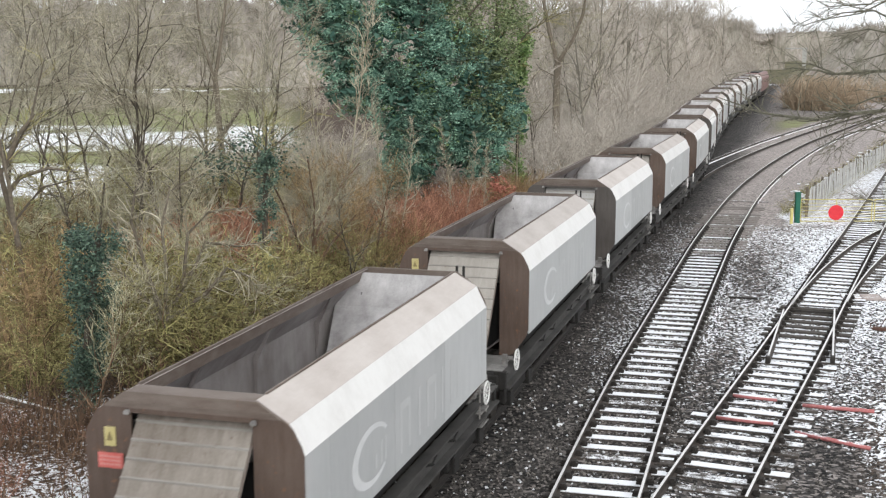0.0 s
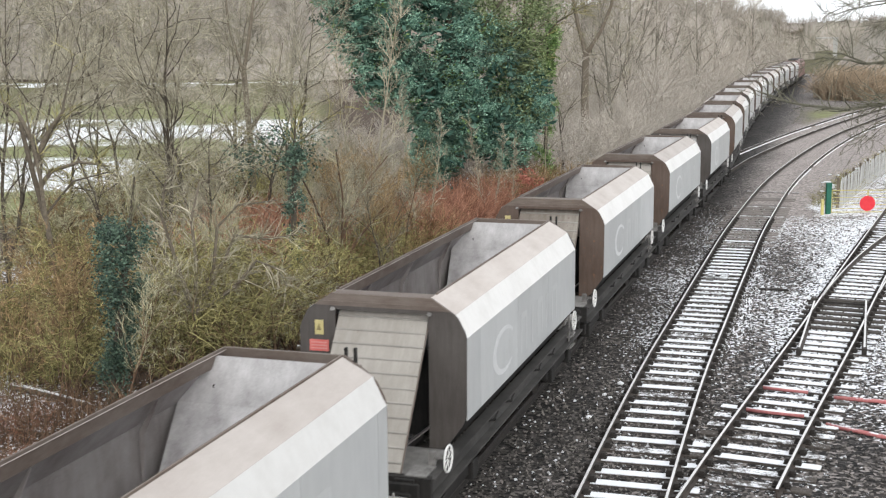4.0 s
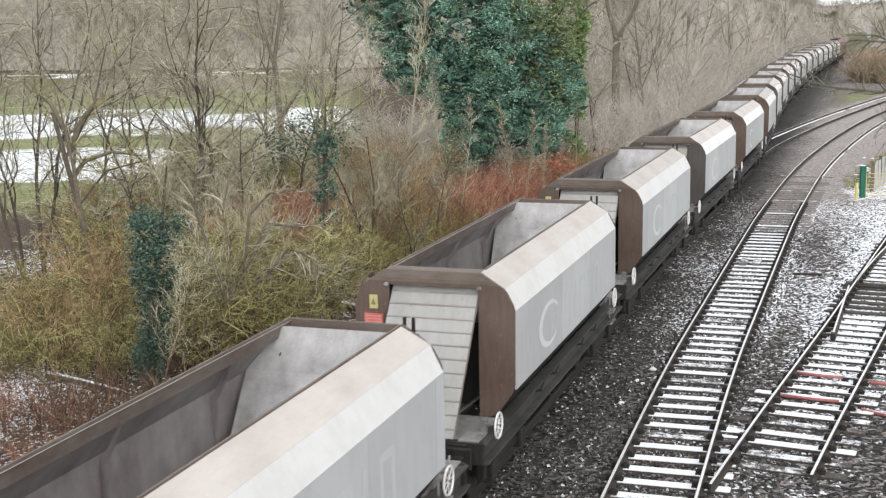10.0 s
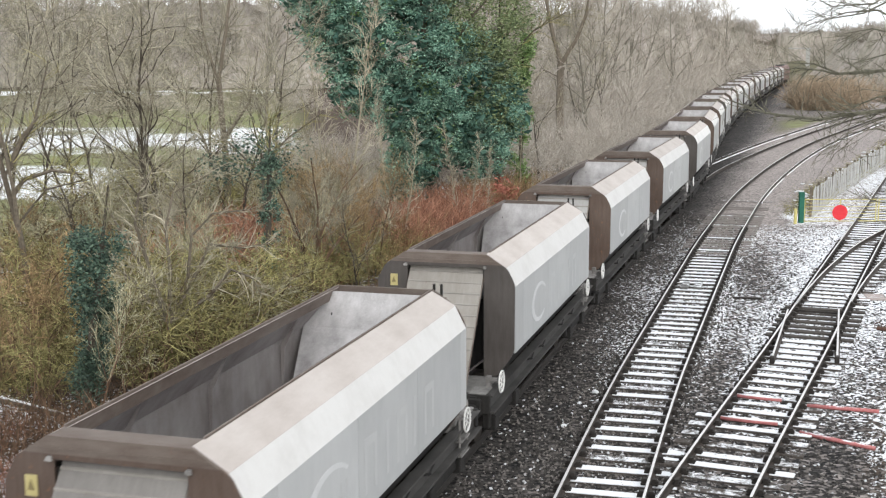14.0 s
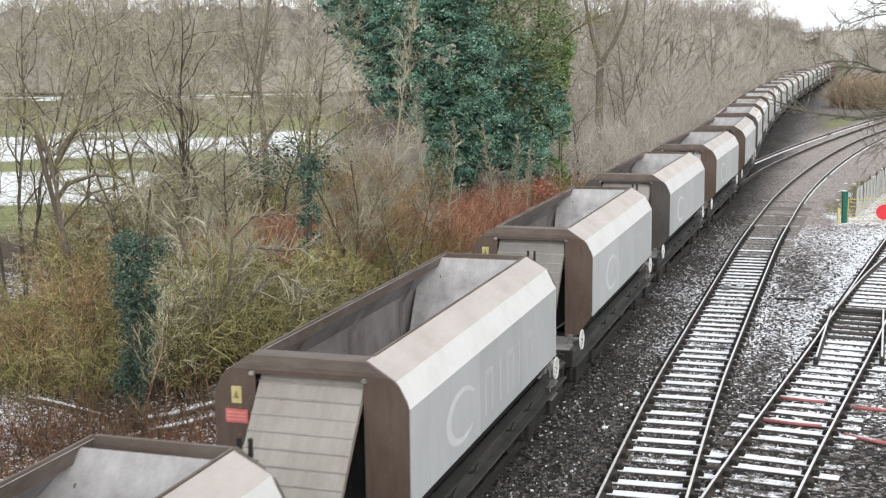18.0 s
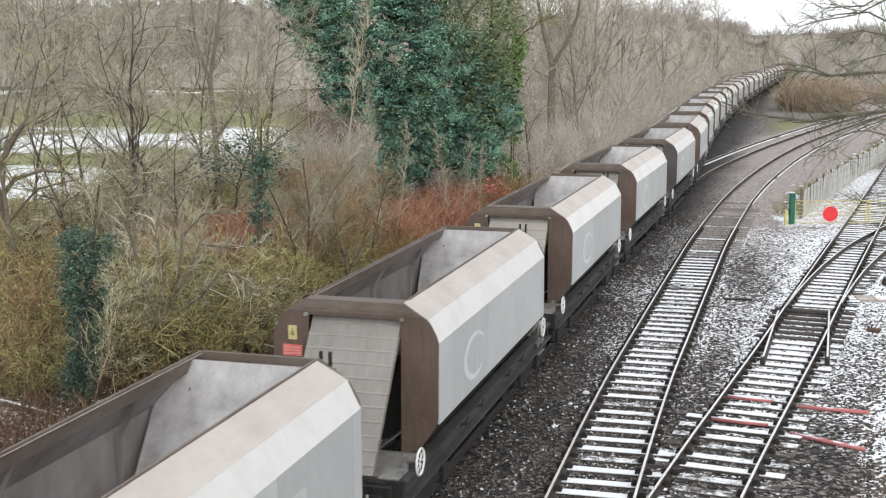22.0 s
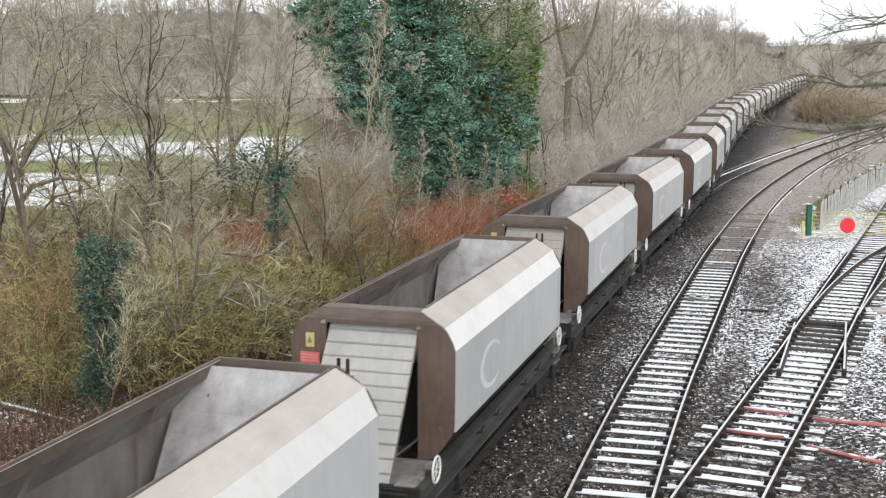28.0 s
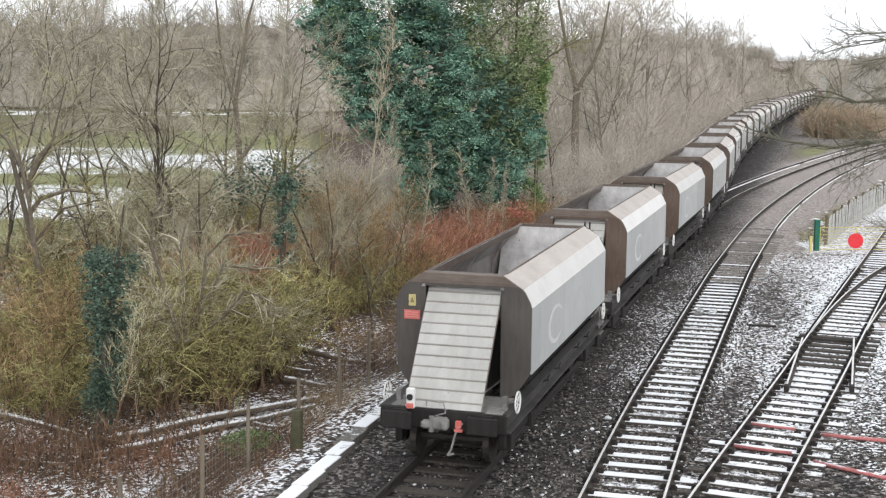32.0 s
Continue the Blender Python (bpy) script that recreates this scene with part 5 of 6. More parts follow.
# crooked lichened trees that stand in the shrubs
path_tree("hawthorn", "crooked leafless hawthorn crusted with pale lichen", [[(-6.98, 30.60, -0.03, 0.058), (-6.96, 30.35, 0.59, 0.041), (-6.90, 30.10, 1.08, 0.025)], [(-6.90, 30.10, 1.03, 0.050), (-7.37, 30.60, 1.85, 0.048), (-7.88, 30.60, 2.83, 0.038), (-8.39, 30.60, 3.80, 0.028), (-8.79, 30.60, 4.55, 0.018)], [(-6.90, 30.10, 1.03, 0.050), (-6.98, 30.85, 2.24, 0.048), (-7.12, 31.10, 3.30, 0.038), (-6.94, 31.35, 4.15, 0.028), (-6.10, 31.60, 4.57, 0.018)], [(-6.90, 30.10, 1.03, 0.050), (-6.47, 30.48, 2.10, 0.048), (-6.31, 30.35, 3.20, 0.038), (-5.75, 30.23, 3.76, 0.028), (-4.77, 30.10, 3.89, 0.018)], [(-6.90, 30.10, 1.03, 0.050), (-5.99, 30.73, 1.61, 0.048), (-5.46, 30.85, 2.26, 0.038), (-4.94, 30.98, 2.02, 0.028), (-4.74, 31.10, 1.55, 0.018)], [(-6.90, 30.10, 1.03, 0.050), (-7.40, 30.35, 2.44, 0.048), (-7.63, 30.10, 3.55, 0.038), (-7.44, 29.85, 4.32, 0.028), (-6.94, 29.60, 5.08, 0.018)], [(-6.90, 30.10, 1.03, 0.050), (-6.17, 30.60, 2.40, 0.048), (-5.94, 30.60, 2.95, 0.038), (-5.08, 30.60, 2.85, 0.028), (-4.43, 30.60, 2.96, 0.018)], [(-6.90, 30.10, 1.03, 0.050), (-7.97, 30.85, 2.02, 0.046), (-8.46, 31.10, 2.30, 0.033), (-8.85, 31.35, 2.59, 0.021)]], M_BARK, M_PALE, 95, 10, 5, 0.9, 0.85)
path_tree("hazel", "leafless hazel with fanning olive stems", [[(-4.84, 42.50, -1.49, 0.058), (-4.77, 42.20, -0.96, 0.041), (-4.73, 41.90, -0.45, 0.025)], [(-4.80, 42.50, -0.57, 0.058), (-4.37, 42.50, 1.40, 0.046), (-3.62, 42.50, 2.90, 0.033), (-2.87, 42.50, 3.80, 0.021)], [(-4.80, 42.50, -0.57, 0.058), (-5.00, 42.80, 0.90, 0.046), (-5.62, 43.10, 2.37, 0.033), (-6.25, 43.40, 3.54, 0.021)], [(-4.80, 42.50, -0.72, 0.058), (-4.50, 42.35, 0.82, 0.046), (-4.40, 42.20, 2.34, 0.033), (-4.59, 42.05, 3.97, 0.021)], [(-4.80, 42.50, -0.72, 0.058), (-5.29, 42.65, 0.62, 0.041), (-6.05, 42.80, 1.34, 0.025)], [(-4.80, 42.50, -0.57, 0.058), (-3.90, 42.20, 1.00, 0.041), (-2.98, 41.90, 2.09, 0.025)]], M_BRAMBLE, M_LICHEN, 96, 9, 4, 1.1, 0.9)
path_tree("leaning_tree", "slim leaning trunk with one long bowed limb", [[(-13.83, 40.00, 1.28, 0.098), (-13.91, 39.90, 2.00, 0.080), (-13.96, 39.80, 3.28, 0.062), (-14.14, 39.70, 4.68, 0.044), (-14.27, 39.60, 5.78, 0.026)], [(-14.04, 40.00, 3.12, 0.098), (-13.66, 40.00, 3.61, 0.076), (-12.74, 40.00, 3.90, 0.053), (-11.77, 40.00, 3.76, 0.030)], [(-14.25, 40.00, 4.66, 0.098), (-14.67, 40.10, 5.48, 0.068), (-15.25, 40.20, 5.89, 0.038)], [(-14.14, 40.00, 3.96, 0.098), (-13.66, 39.95, 4.94, 0.068), (-13.06, 39.90, 5.64, 0.038)]], M_BARK, M_OLIVE, 97, 5, 4, 1.0, 1.0)

# ivy-clad trees
def ivy_column(name, label, x, y, z0, z1, r0, r1, lean, mat, count, size, seed, twig_mat):
    tree = path_tree(name, label, [[(x, y, z0 - 0.4, 0.12), (x + lean * 0.5, y, (z0 + z1) / 2, 0.1), (x + lean, y, z1, 0.07)], [(x + lean, y, z1, 0.05), (x + lean * 1.2, y + 0.2, z1 + 1.2, 0.02)]], M_BARK_DARK, twig_mat, seed, 22, 5, 1.2)

    pick = random.Random(seed)
    lumps = [(pick.random() ** 0.8, pick.uniform(0, math.tau), pick.uniform(0.3, 1.25)) for _ in range(34)]

    def where(g):
        u, a, w = lumps[g.randrange(len(lumps))]
        r = (r0 + (r1 - r0) * u) * w
        k = r0 + 0.5 * (r1 - r0)
        return Vector((lean * u + r * math.cos(a) + g.gauss(0, k * 0.42), r * math.sin(a) + g.gauss(0, k * 0.42), z0 + (z1 - z0) * u + g.gauss(0, k * 0.5)))

    me = leaf_cloud("ivy", mat, count, where, size, seed)
    ob = new("ivy", me)
    ob.parent = tree
    return tree


ivy_column("ivy_clad_stump", "broken trunk wrapped in dark blue-green ivy", -8.5, 28.0, -0.6, 3.5, 0.12, 0.56, 0.65, M_IVY, 12000, 0.036, 21, M_LICHEN)
ivy_column("ivy_clad_tree", "slim tree with dark ivy round its trunk", -5.89, 40.0, -0.52, 4.3, 0.16, 0.3, 0.18, M_IVY, 2600, 0.05, 22, M_OLIVE)
path_tree("ivy_topped_tree", "small tree with a mat of grey-green ivy", [[(-6.9, 47, -1, 0.08), (-7.0, 47, 3.8, 0.06)], [(-7.0, 47, 3.0, 0.05), (-8.2, 47, 4.2, 0.03), (-9.0, 47, 4.6, 0.02)], [(-7.0, 47, 3.4, 0.05), (-6.0, 47, 4.4, 0.03), (-4.6, 47, 5.4, 0.02)]], M_BARK, M_OLIVE, 77, 10, 5, 1.2)
top = bpy.data.objects["ivy_topped_tree"]
leaves = new("ivy", leaf_cloud("ivy", M_IVY, 1500, in_lobes([((-0.5, 0, 3.5), (1.5, 0.8, 0.7), 3), ((0.4, 0, 4.4), (0.8, 0.6, 0.5), 1), ((-1.6, 0, 3.0), (0.8, 0.6, 0.6), 1)], 60, 1, 0.34, 5), 0.06, 23))
leaves.parent = top
ivy_column("ivy_clad_tree", "tall trunk sleeved in light green ivy", 4.35, 73.5, -0.5, 8.2, 0.36, 0.48, 0.15, M_IVY_LIGHT, 6500, 0.085, 24, M_TWIG)

# the big evergreen
LOBES = [((-4.6, 0, 11.8), (3.8, 3, 3.6), 5), ((-1.6, 0, 12.5), (3.0, 3, 4), 4), ((-2.4, 0, 7.6), (3.3, 2.8, 3), 5), ((-3.4, -0.8, 4.6), (1.7, 1.6, 2), 2), ((0.6, 0, 6.2), (2.2, 2.6, 2.8), 4), ((1.9, 0.5, 4.4), (1.4, 2, 1.8), 2), ((-2.7, -1.2, 1.6), (0.9, 0.9, 1.7), 1.2), ((-0.3, 1.2, 3.4), (2.4, 1.6, 1.7), 2), ((-5.6, -0.4, 8.8), (2.3, 2.0, 2.4), 3.5), ((-4.6, -0.4, 6.2), (1.9, 1.7, 1.9), 2.5), ((-6.8, 0, 10.5), (1.8, 1.6, 1.6), 1.5), ((-3.3, -1.5, 0.9), (0.9, 0.9, 2.2), 2), ((-0.2, -1.0, 3.0), (1.9, 1.5, 1.6), 2.5), ((1.2, -0.6, 2.2), (1.3, 1.2, 1.5), 1.2), ((-2.2, -1.0, 3.4), (1.6, 1.3, 1.8), 2)]
evergreen = path_tree("evergreen_tree", "broad dark evergreen tree overgrown with ivy", [[(-0.8, 68, -1.2, 0.35), (-0.9, 68, 4, 0.3), (-1.2, 68, 10, 0.2), (-1.4, 68, 14, 0.1)], [(-0.9, 68, 3, 0.14), (-2.8, 67.6, 6, 0.09), (-5.0, 67.4, 10, 0.04)], [(-0.9, 68, 2.5, 0.12), (0.8, 67.8, 5, 0.08), (2.2, 67.6, 8, 0.04)], [(-0.9, 68, 6, 0.1), (1.5, 67, 9.5, 0.06), (3.4, 66.4, 11.5, 0.03)], [(-0.9, 68, 1.2, 0.1), (-0.1, 67.2, 3.4, 0.06), (0.6, 66.8, 5.0, 0.03)]], M_BARK, M_BARK, 78, 4, 3, 2.0, 1.0)
CROWN = [((c[0] + (0.8 if c[2] > 6 else 1.8), c[1], c[2]), r, w) for c, r, w in LOBES]
# extra leaves in a dark tone fill the lobes as painted inner shade
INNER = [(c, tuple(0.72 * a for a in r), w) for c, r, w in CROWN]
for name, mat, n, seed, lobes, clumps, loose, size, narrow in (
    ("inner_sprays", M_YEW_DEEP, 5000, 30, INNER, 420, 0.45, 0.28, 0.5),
    ("crown_leaves", M_YEW, 80000, 31, CROWN, 900, 0.24, 0.085, 0.36),
    ("ivy", M_IVY, 12000, 32, CROWN, 300, 0.3, 0.10, 0.6),
    ("light_ivy", M_IVY_LIGHT, 4000, 34, CROWN, 140, 0.26, 0.09, 0.5),
):
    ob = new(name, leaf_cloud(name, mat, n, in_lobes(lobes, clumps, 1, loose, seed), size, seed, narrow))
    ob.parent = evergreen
ob = new("light_ivy", leaf_cloud("light_ivy", M_YEW_OLIVE, 17000, in_lobes([((2.9, 0.4, 10.2), (2.2, 1.6, 4.4), 4), ((3.3, 0.2, 5.2), (1.3, 1.2, 2.6), 1.5)], 260, 1, 0.45, 36), 0.11, 36, 0.35))
ob.parent = evergreen
path_tree("twiggy_tree", "fine-twigged leafless tree behind the evergreen", [[(3.0, 70.5, -1, 0.25), (3.0, 70.5, 5, 0.2), (3.0, 70.5, 9, 0.15)], [(3.0, 70.5, 6, 0.1), (1.2, 69.6, 10, 0.07), (0.2, 69.2, 14, 0.03)], [(3.0, 70.5, 7, 0.1), (4.0, 69.6, 10.5, 0.07), (4.6, 69.4, 14, 0.03)], [(3.0, 70.5, 8, 0.1), (3.0, 69.6, 12, 0.06), (2.6, 69, 15, 0.03)], [(3.0, 70.5, 6.5, 0.08), (4.8, 69.8, 8.6, 0.05), (6.6, 69.6, 9.6, 0.02)]], M_BARK, M_OLIVE, 79, 16, 6, 2.4, 1.3)
ob = new("red_leaves", leaf_cloud("red_leaves", plain("coppery_dead_leaves", (0.3, 0.1, 0.07), (0.5, 0.22, 0.16), 0.8), 500, in_lobes([((0, 0, 1.5), (0.5, 0.5, 0.9), 1)], 14, 1, 0.16, 8), 0.09, 33))
bush = plant(ARCH[0], 2.95, 62.0, "beech_bush", "small bush holding coppery dead leaves", "bush", 0.6)
ob.parent = bush
ob.scale = (1.6, 1.6, 1.6)
# orange-brown scrub on the far bend
M_SCRUB = stems("orange_brown_scrub", (0.29, 0.228, 0.16), (0.47, 0.37, 0.265), 0.7)
SCRUB = [[brush_mesh(340 + i, M_SCRUB, 130, 4.2, 2.3, 4, 0.028, 0.3, "twig_mass", 3)] for i in range(2)]
for i in range(10):
    plant(SCRUB[i % 2], 48.6 + rnd.uniform(-3.0, 3.0), 158 + rnd.uniform(-4, 6), "scrub_bush", "orange-brown leafless scrub bush", "bush", rnd.uniform(0.85, 1.25), group="scrub on the far bend")
for i in range(9):
    plant(SCRUB[i % 2], rnd.uniform(58, 95), rnd.uniform(125, 190), "scrub_bush", "brown leafless scrub bush", "bush", rnd.uniform(0.7, 1.2), group="scrub on the far bend")

# ---- lineside things ----
M_CONC = snowy("snow_topped_concrete", (0.09, 0.085, 0.08), (0.2, 0.19, 0.175), 0.46)
M_POST = plain("weathered_fence_post", (0.12, 0.1, 0.075), (0.25, 0.21, 0.16), 0.9, scale=5, stretch=(1, 1, 0.2))
M_WIRE = plain("galvanised_wire", (0.2, 0.2, 0.19), (0.34, 0.34, 0.32), 0.5, 0.6)
M_LOG = snowy("snow_capped_log", (0.07, 0.055, 0.04), (0.16, 0.13, 0.1), 0.52)
M_GREEN = plain("dark_green_paint", (0.01, 0.09, 0.06), (0.025, 0.15, 0.10), 0.5)
M_GATE = plain("yellow_gate_paint", (0.50, 0.43, 0.13), (0.66, 0.59, 0.27), 0.5)
M_DISC = plain("signal_red_paint", (0.62, 0.025, 0.04), (0.72, 0.05, 0.06), 0.45)
M_PALE_BOARD = plain("grey_fence_board", (0.36, 0.36, 0.345), (0.54, 0.535, 0.51), 0.8, scale=3, vary=0.15)
M_PIPE = snowy("faded_orange_pipe", (0.36, 0.10, 0.10), (0.52, 0.22, 0.21), 0.40)
M_SLABS = snowy("snowy_walkway_slab", (0.3, 0.25, 0.23), (0.42, 0.37, 0.35), 0.36)
M_RUSTY = plain("rusted_iron", (0.06, 0.033, 0.025), (0.13, 0.07, 0.05), 0.85)

trough = new("cable_trough")
tagged(trough, "snow-topped concrete cable trough beside the ballast", "cable trough")
for i in range(58):
    bm = bmesh.new()
    box(bm, -0.17, 0.17, 0.012, 0.978, -0.32, 0.0, 0.014)
    if i == 0:
        base = part("trough_lid", bm, M_CONC, trough)
        me = base.data
    else:
        bm.free()
        base = new("trough_lid", me)
        base.parent = trough
    p = on_line(14 + i, -9.0 - 0.7 * smooth(16, 30, 14 + i))
    base.matrix_basis = pose(p.x, p.y, -0.04 + 0.015 * math.sin(i * 1.3), 0, rnd.uniform(-1, 1), HEADING + rnd.uniform(-0.6, 0.6))

fence = new("wire_fence")
tagged(fence, "wire mesh boundary fence on leaning wooden posts", "fence")
FENCE = [on_line(s, -11.1 + 0.12 * math.sin(s)) for s in np.arange(18, 64, 2.45)]
for i, p in enumerate(FENCE):
    bm = bmesh.new()
    h = rnd.uniform(1.25, 1.6)
    rod(bm, (0, 0, -0.5), (rnd.gauss(0, 0.05), rnd.gauss(0, 0.05), h), rnd.uniform(0.045, 0.06), 0.04, 7)
    post = part("post", bm, M_POST, fence)
    post.matrix_basis = pose(p.x, p.y, ground_z(p.x, p.y))
for a, b in zip(FENCE, FENCE[1:]):
    bm = bmesh.new()
    za, zb = ground_z(a.x, a.y), ground_z(b.x, b.y)
    for k in range(8):
        rod(bm, (a.x, a.y, za + 0.1 + 0.15 * k), (b.x, b.y, zb + 0.1 + 0.15 * k), 0.004, sides=3)
    for j in range(1, 16):
        q = a.lerp(b, j / 16)
        z = za + (zb - za) * j / 16
        rod(bm, (q.x, q.y, z + 0.08), (q.x, q.y, z + 1.17), 0.003, sides=3)
    tagged(part("wire_mesh", bm, M_WIRE, fence), kind="stuff")
# a stout mossy stump post
bm = bmesh.new()
rod(bm, (0, 0, -0.4), (0.03, -0.02, 0.85), 0.16, 0.12, 9)
ob = link("stump", bm, plain("mossy_bark", (0.04, 0.045, 0.02), (0.1, 0.09, 0.06), 0.9), None)
ob.matrix_basis = pose(-3.52, 25.9, ground_z(-3.52, 25.9))
tagged(ob, "short mossy tree stump beside the fence", "stump")


def log(x0, y0, x1, y1, r, lift=0.1):
    t = Tubes()
    n = 8
    pts = []
    for i in range(n + 1):
        u = i / n
        x, y = x0 + (x1 - x0) * u, y0 + (y1 - y0) * u
        pts.append(Vector((x - x0, y - y0, ground_z(x, y) - ground_z(x0, y0) + lift + 0.05 * math.sin(5 * u + x0))))
    t.add(pts, [r * (1 - 0.45 * i / n) for i in range(n + 1)], 8)
    t.f.append(tuple(range(8)))
    ob = link("fallen_log", t.mesh("fallen_log", M_LOG), [], None, smooth=True)
    ob.matrix_basis = pose(x0, y0, ground_z(x0, y0))
    tagged(ob, "fallen tree trunk capped with snow on leaf litter", "log", "fallen logs")


for a in ((-8.9, 28.0, -3.7, 31.8, 0.14), (-8.3, 27.0, -3.75, 31.1, 0.12), (-5.2, 37.8, -2.5, 36.1, 0.13), (-5.85, 35.4, -4.3, 35.0, 0.09), (-11.6, 30.0, -8.2, 28.4, 0.1), (-4.9, 33.8, -3.0, 33.2, 0.1), (-5.6, 29.9, -4.2, 29.6, 0.08), (-10.5, 26.6, -7.6, 26.9, 0.07)):
    log(*a, lift=a[4] * 0.7)

# orange pipes laid across the yard track
for a, b in (((5.85, 25.75), (6.95, 25.28)), ((6.6, 27.45), (7.5, 27.05)), ((8.0, 26.8), (9.45, 26.33)), ((7.3, 24.85), (8.5, 23.8))):
    bm = bmesh.new()
    rod(bm, (0, 0, 0), (b[0] - a[0], b[1] - a[1], 0), 0.05, 0.045, 10)
    ob = link("pipe", bm, M_PIPE, smooth=True)
    ob.matrix_basis = pose(a[0], a[1], -0.105 if a[0] < 7.0 else ground_z(*a) + 0.05)
    tagged(ob, "faded orange plastic pipe lying on the sleepers" if a[0] < 7.0 else "faded orange plastic pipe lying on the ballast", "pipe", "orange pipes")

# loose blades of the yard turnout
blades = new("loose_rails")
tagged(blades, "pair of short rail blades ending in the yard track", "rail")
for a, b in (((8.21, 30.6), (10.15, 36.3)), ((9.85, 30.6), (11.7, 36.4))):
    ln = [Vector(a).lerp(Vector(b), u / 6) for u in range(7)]
    rail(ln, blades, 0.004, "blade")
    bm = bmesh.new()
    box(bm, -0.06, 0.06, -0.1, 0.1, -0.16, 0.006, 0.012)
    ob = part("end_block", bm, M_CHAIR, blades)
    ob.matrix_basis = pose(a[0], a[1], 0, 0, 0, -18)
ob = part("stretcher_bar", boxes((-0.95, 0.95, -0.035, 0.035, -0.14, -0.085), bevel=0.01), M_CHAIR, blades)
ob.matrix_basis = pose(10.95, 36.5, 0, 0, 0, -22)
bm = boxes((-0.45, 0.45, -0.07, 0.07, 0.0, 0.05), bevel=0.008)
ob = link("plank", bm, M_CHAIR)
ob.matrix_basis = pose(9.55, 38.85, -0.2, 0, 0, -12)
tagged(ob, "dark wet plank lying on the ballast", "plank")
for x in (7.9, 8.33):
    bm = boxes((-0.13, 0.13, -0.4, 0.4, 0, 0.1), (-0.08, 0.08, -0.3, 0.3, 0.1, 0.14), bevel=0.02)
    ob = link("track_magnet", bm, M_MAGNET)
    ob.matrix_basis = pose(x, 40.6 - (x - 7.9) * 0.1, -0.155, 0, 0, -16)
    tagged(ob, "grey signalling magnet fixed between the rails", "track magnet", "track magnets")
walkway = new("walkway")
tagged(walkway, "snow-dusted pinkish concrete walkway slabs", "walkway")
for i in range(6):
    bm = boxes((-0.29, 0.29, -0.33, 0.33, 0, 0.09), bevel=0.012)
    ob = part("slab", bm, M_SLABS, walkway)
    x, y = 13.0 + 0.6 * i, 38.9 - 0.08 * i
    ob.matrix_basis = pose(x, y, ground_z(x, y) + 0.005, rnd.uniform(-1, 1), 0, -8 + rnd.uniform(-2, 2))
box_ob = new("point_motor")
tagged(box_ob, "dark point motor casing beside the siding", "point motor")
part("casing", boxes((-0.36, 0.36, -0.2, 0.2, 0, 0.2), bevel=0.04), M_CHAIR, box_ob)
part("lid", boxes((-0.32, 0.32, -0.17, 0.17, 0.203, 0.23), bevel=0.02), M_FRAME, box_ob)
box_ob.matrix_basis = pose(15.4, 41.3, ground_z(15.4, 41.3), 0, 0, -20)
lever = new("ground_lever")
tagged(lever, "rusted points lever standing in the cess", "points lever")
part("base", boxes((-0.3, 0.3, -0.16, 0.16, 0, 0.14), bevel=0.03), M_RUSTY, lever)
bm = bmesh.new()
rod(bm, (0, 0, 0.1), (0.35, 0.05, 0.75), 0.022, sides=8)
part("handle", bm, M_RUSTY, lever)
bm = bmesh.new()
ringtube(bm, (-0.25, 0, 0.2), (0, 1, 0), 0.15, 0.02, 14, 6)
part("weight", bm, M_RUSTY, lever)
lever.matrix_basis = pose(12.35, 34.4, ground_z(12.35, 34.4), 0, 0, -25) @ Matrix.Scale(0.62, 4)

# gates across the yard with red discs, and their posts
def gate(x, y, width, turn, disc_at):
    gt = new("yard_gate")
    tagged(gt, "yellow tubular steel gate with a round red stop disc", "gate", "yard gates")
    for k in range(7):
        bm = bmesh.new()
        z = 0.05 + 0.165 * k
        rod(bm, (0, 0, z), (width, 0, z), 0.02 if k in (0, 6) else 0.012, sides=8)
        part("bar", bm, M_GATE, gt)
    for u in (0.0, 0.5, 1.0):
        bm = bmesh.new()
        rod(bm, (width * u, 0, 0.03), (width * u, 0, 1.06), 0.03, sides=8)
        part("upright", bm, M_GATE, gt)
    bm = bmesh.new()
    rod(bm, (disc_at, -0.05, 0.45), (disc_at, -0.075, 0.45), 0.345, sides=28)
    part("disc", bm, M_DISC, gt, "round red stop disc")
    gt.matrix_basis = pose(x, y, -0.2, 0, 0, turn)


gate(16.25, 56.1, 3.25, 0, 1.6)
gate(19.62, 56.1, 3.25, 0, 1.45)
gp = new("gate_post")
tagged(gp, "dark green square steel gate post", "gate post")
part("shaft", boxes((-0.11, 0.11, -0.11, 0.11, -0.4, 1.38), bevel=0.012), M_GREEN, gp)
part("cap", boxes((-0.13, 0.13, -0.13, 0.13, 1.381, 1.41), bevel=0.008), M_GREEN, gp)
gp.matrix_basis = pose(16.08, 56, -0.21)
yp = new("marker_post")
tagged(yp, "short yellow marker post at the crossing", "marker post")
part("shaft", boxes((-0.06, 0.06, -0.06, 0.06, -0.3, 0.66), bevel=0.01), M_GATE, yp)
part("cap", boxes((-0.07, 0.07, -0.07, 0.07, 0.661, 0.69), bevel=0.006), M_GATE, yp)
yp.matrix_basis = pose(15.74, 55.7, -0.21)
gp2 = copy_thing(gp, pose(22.98, 56.1, -0.21))

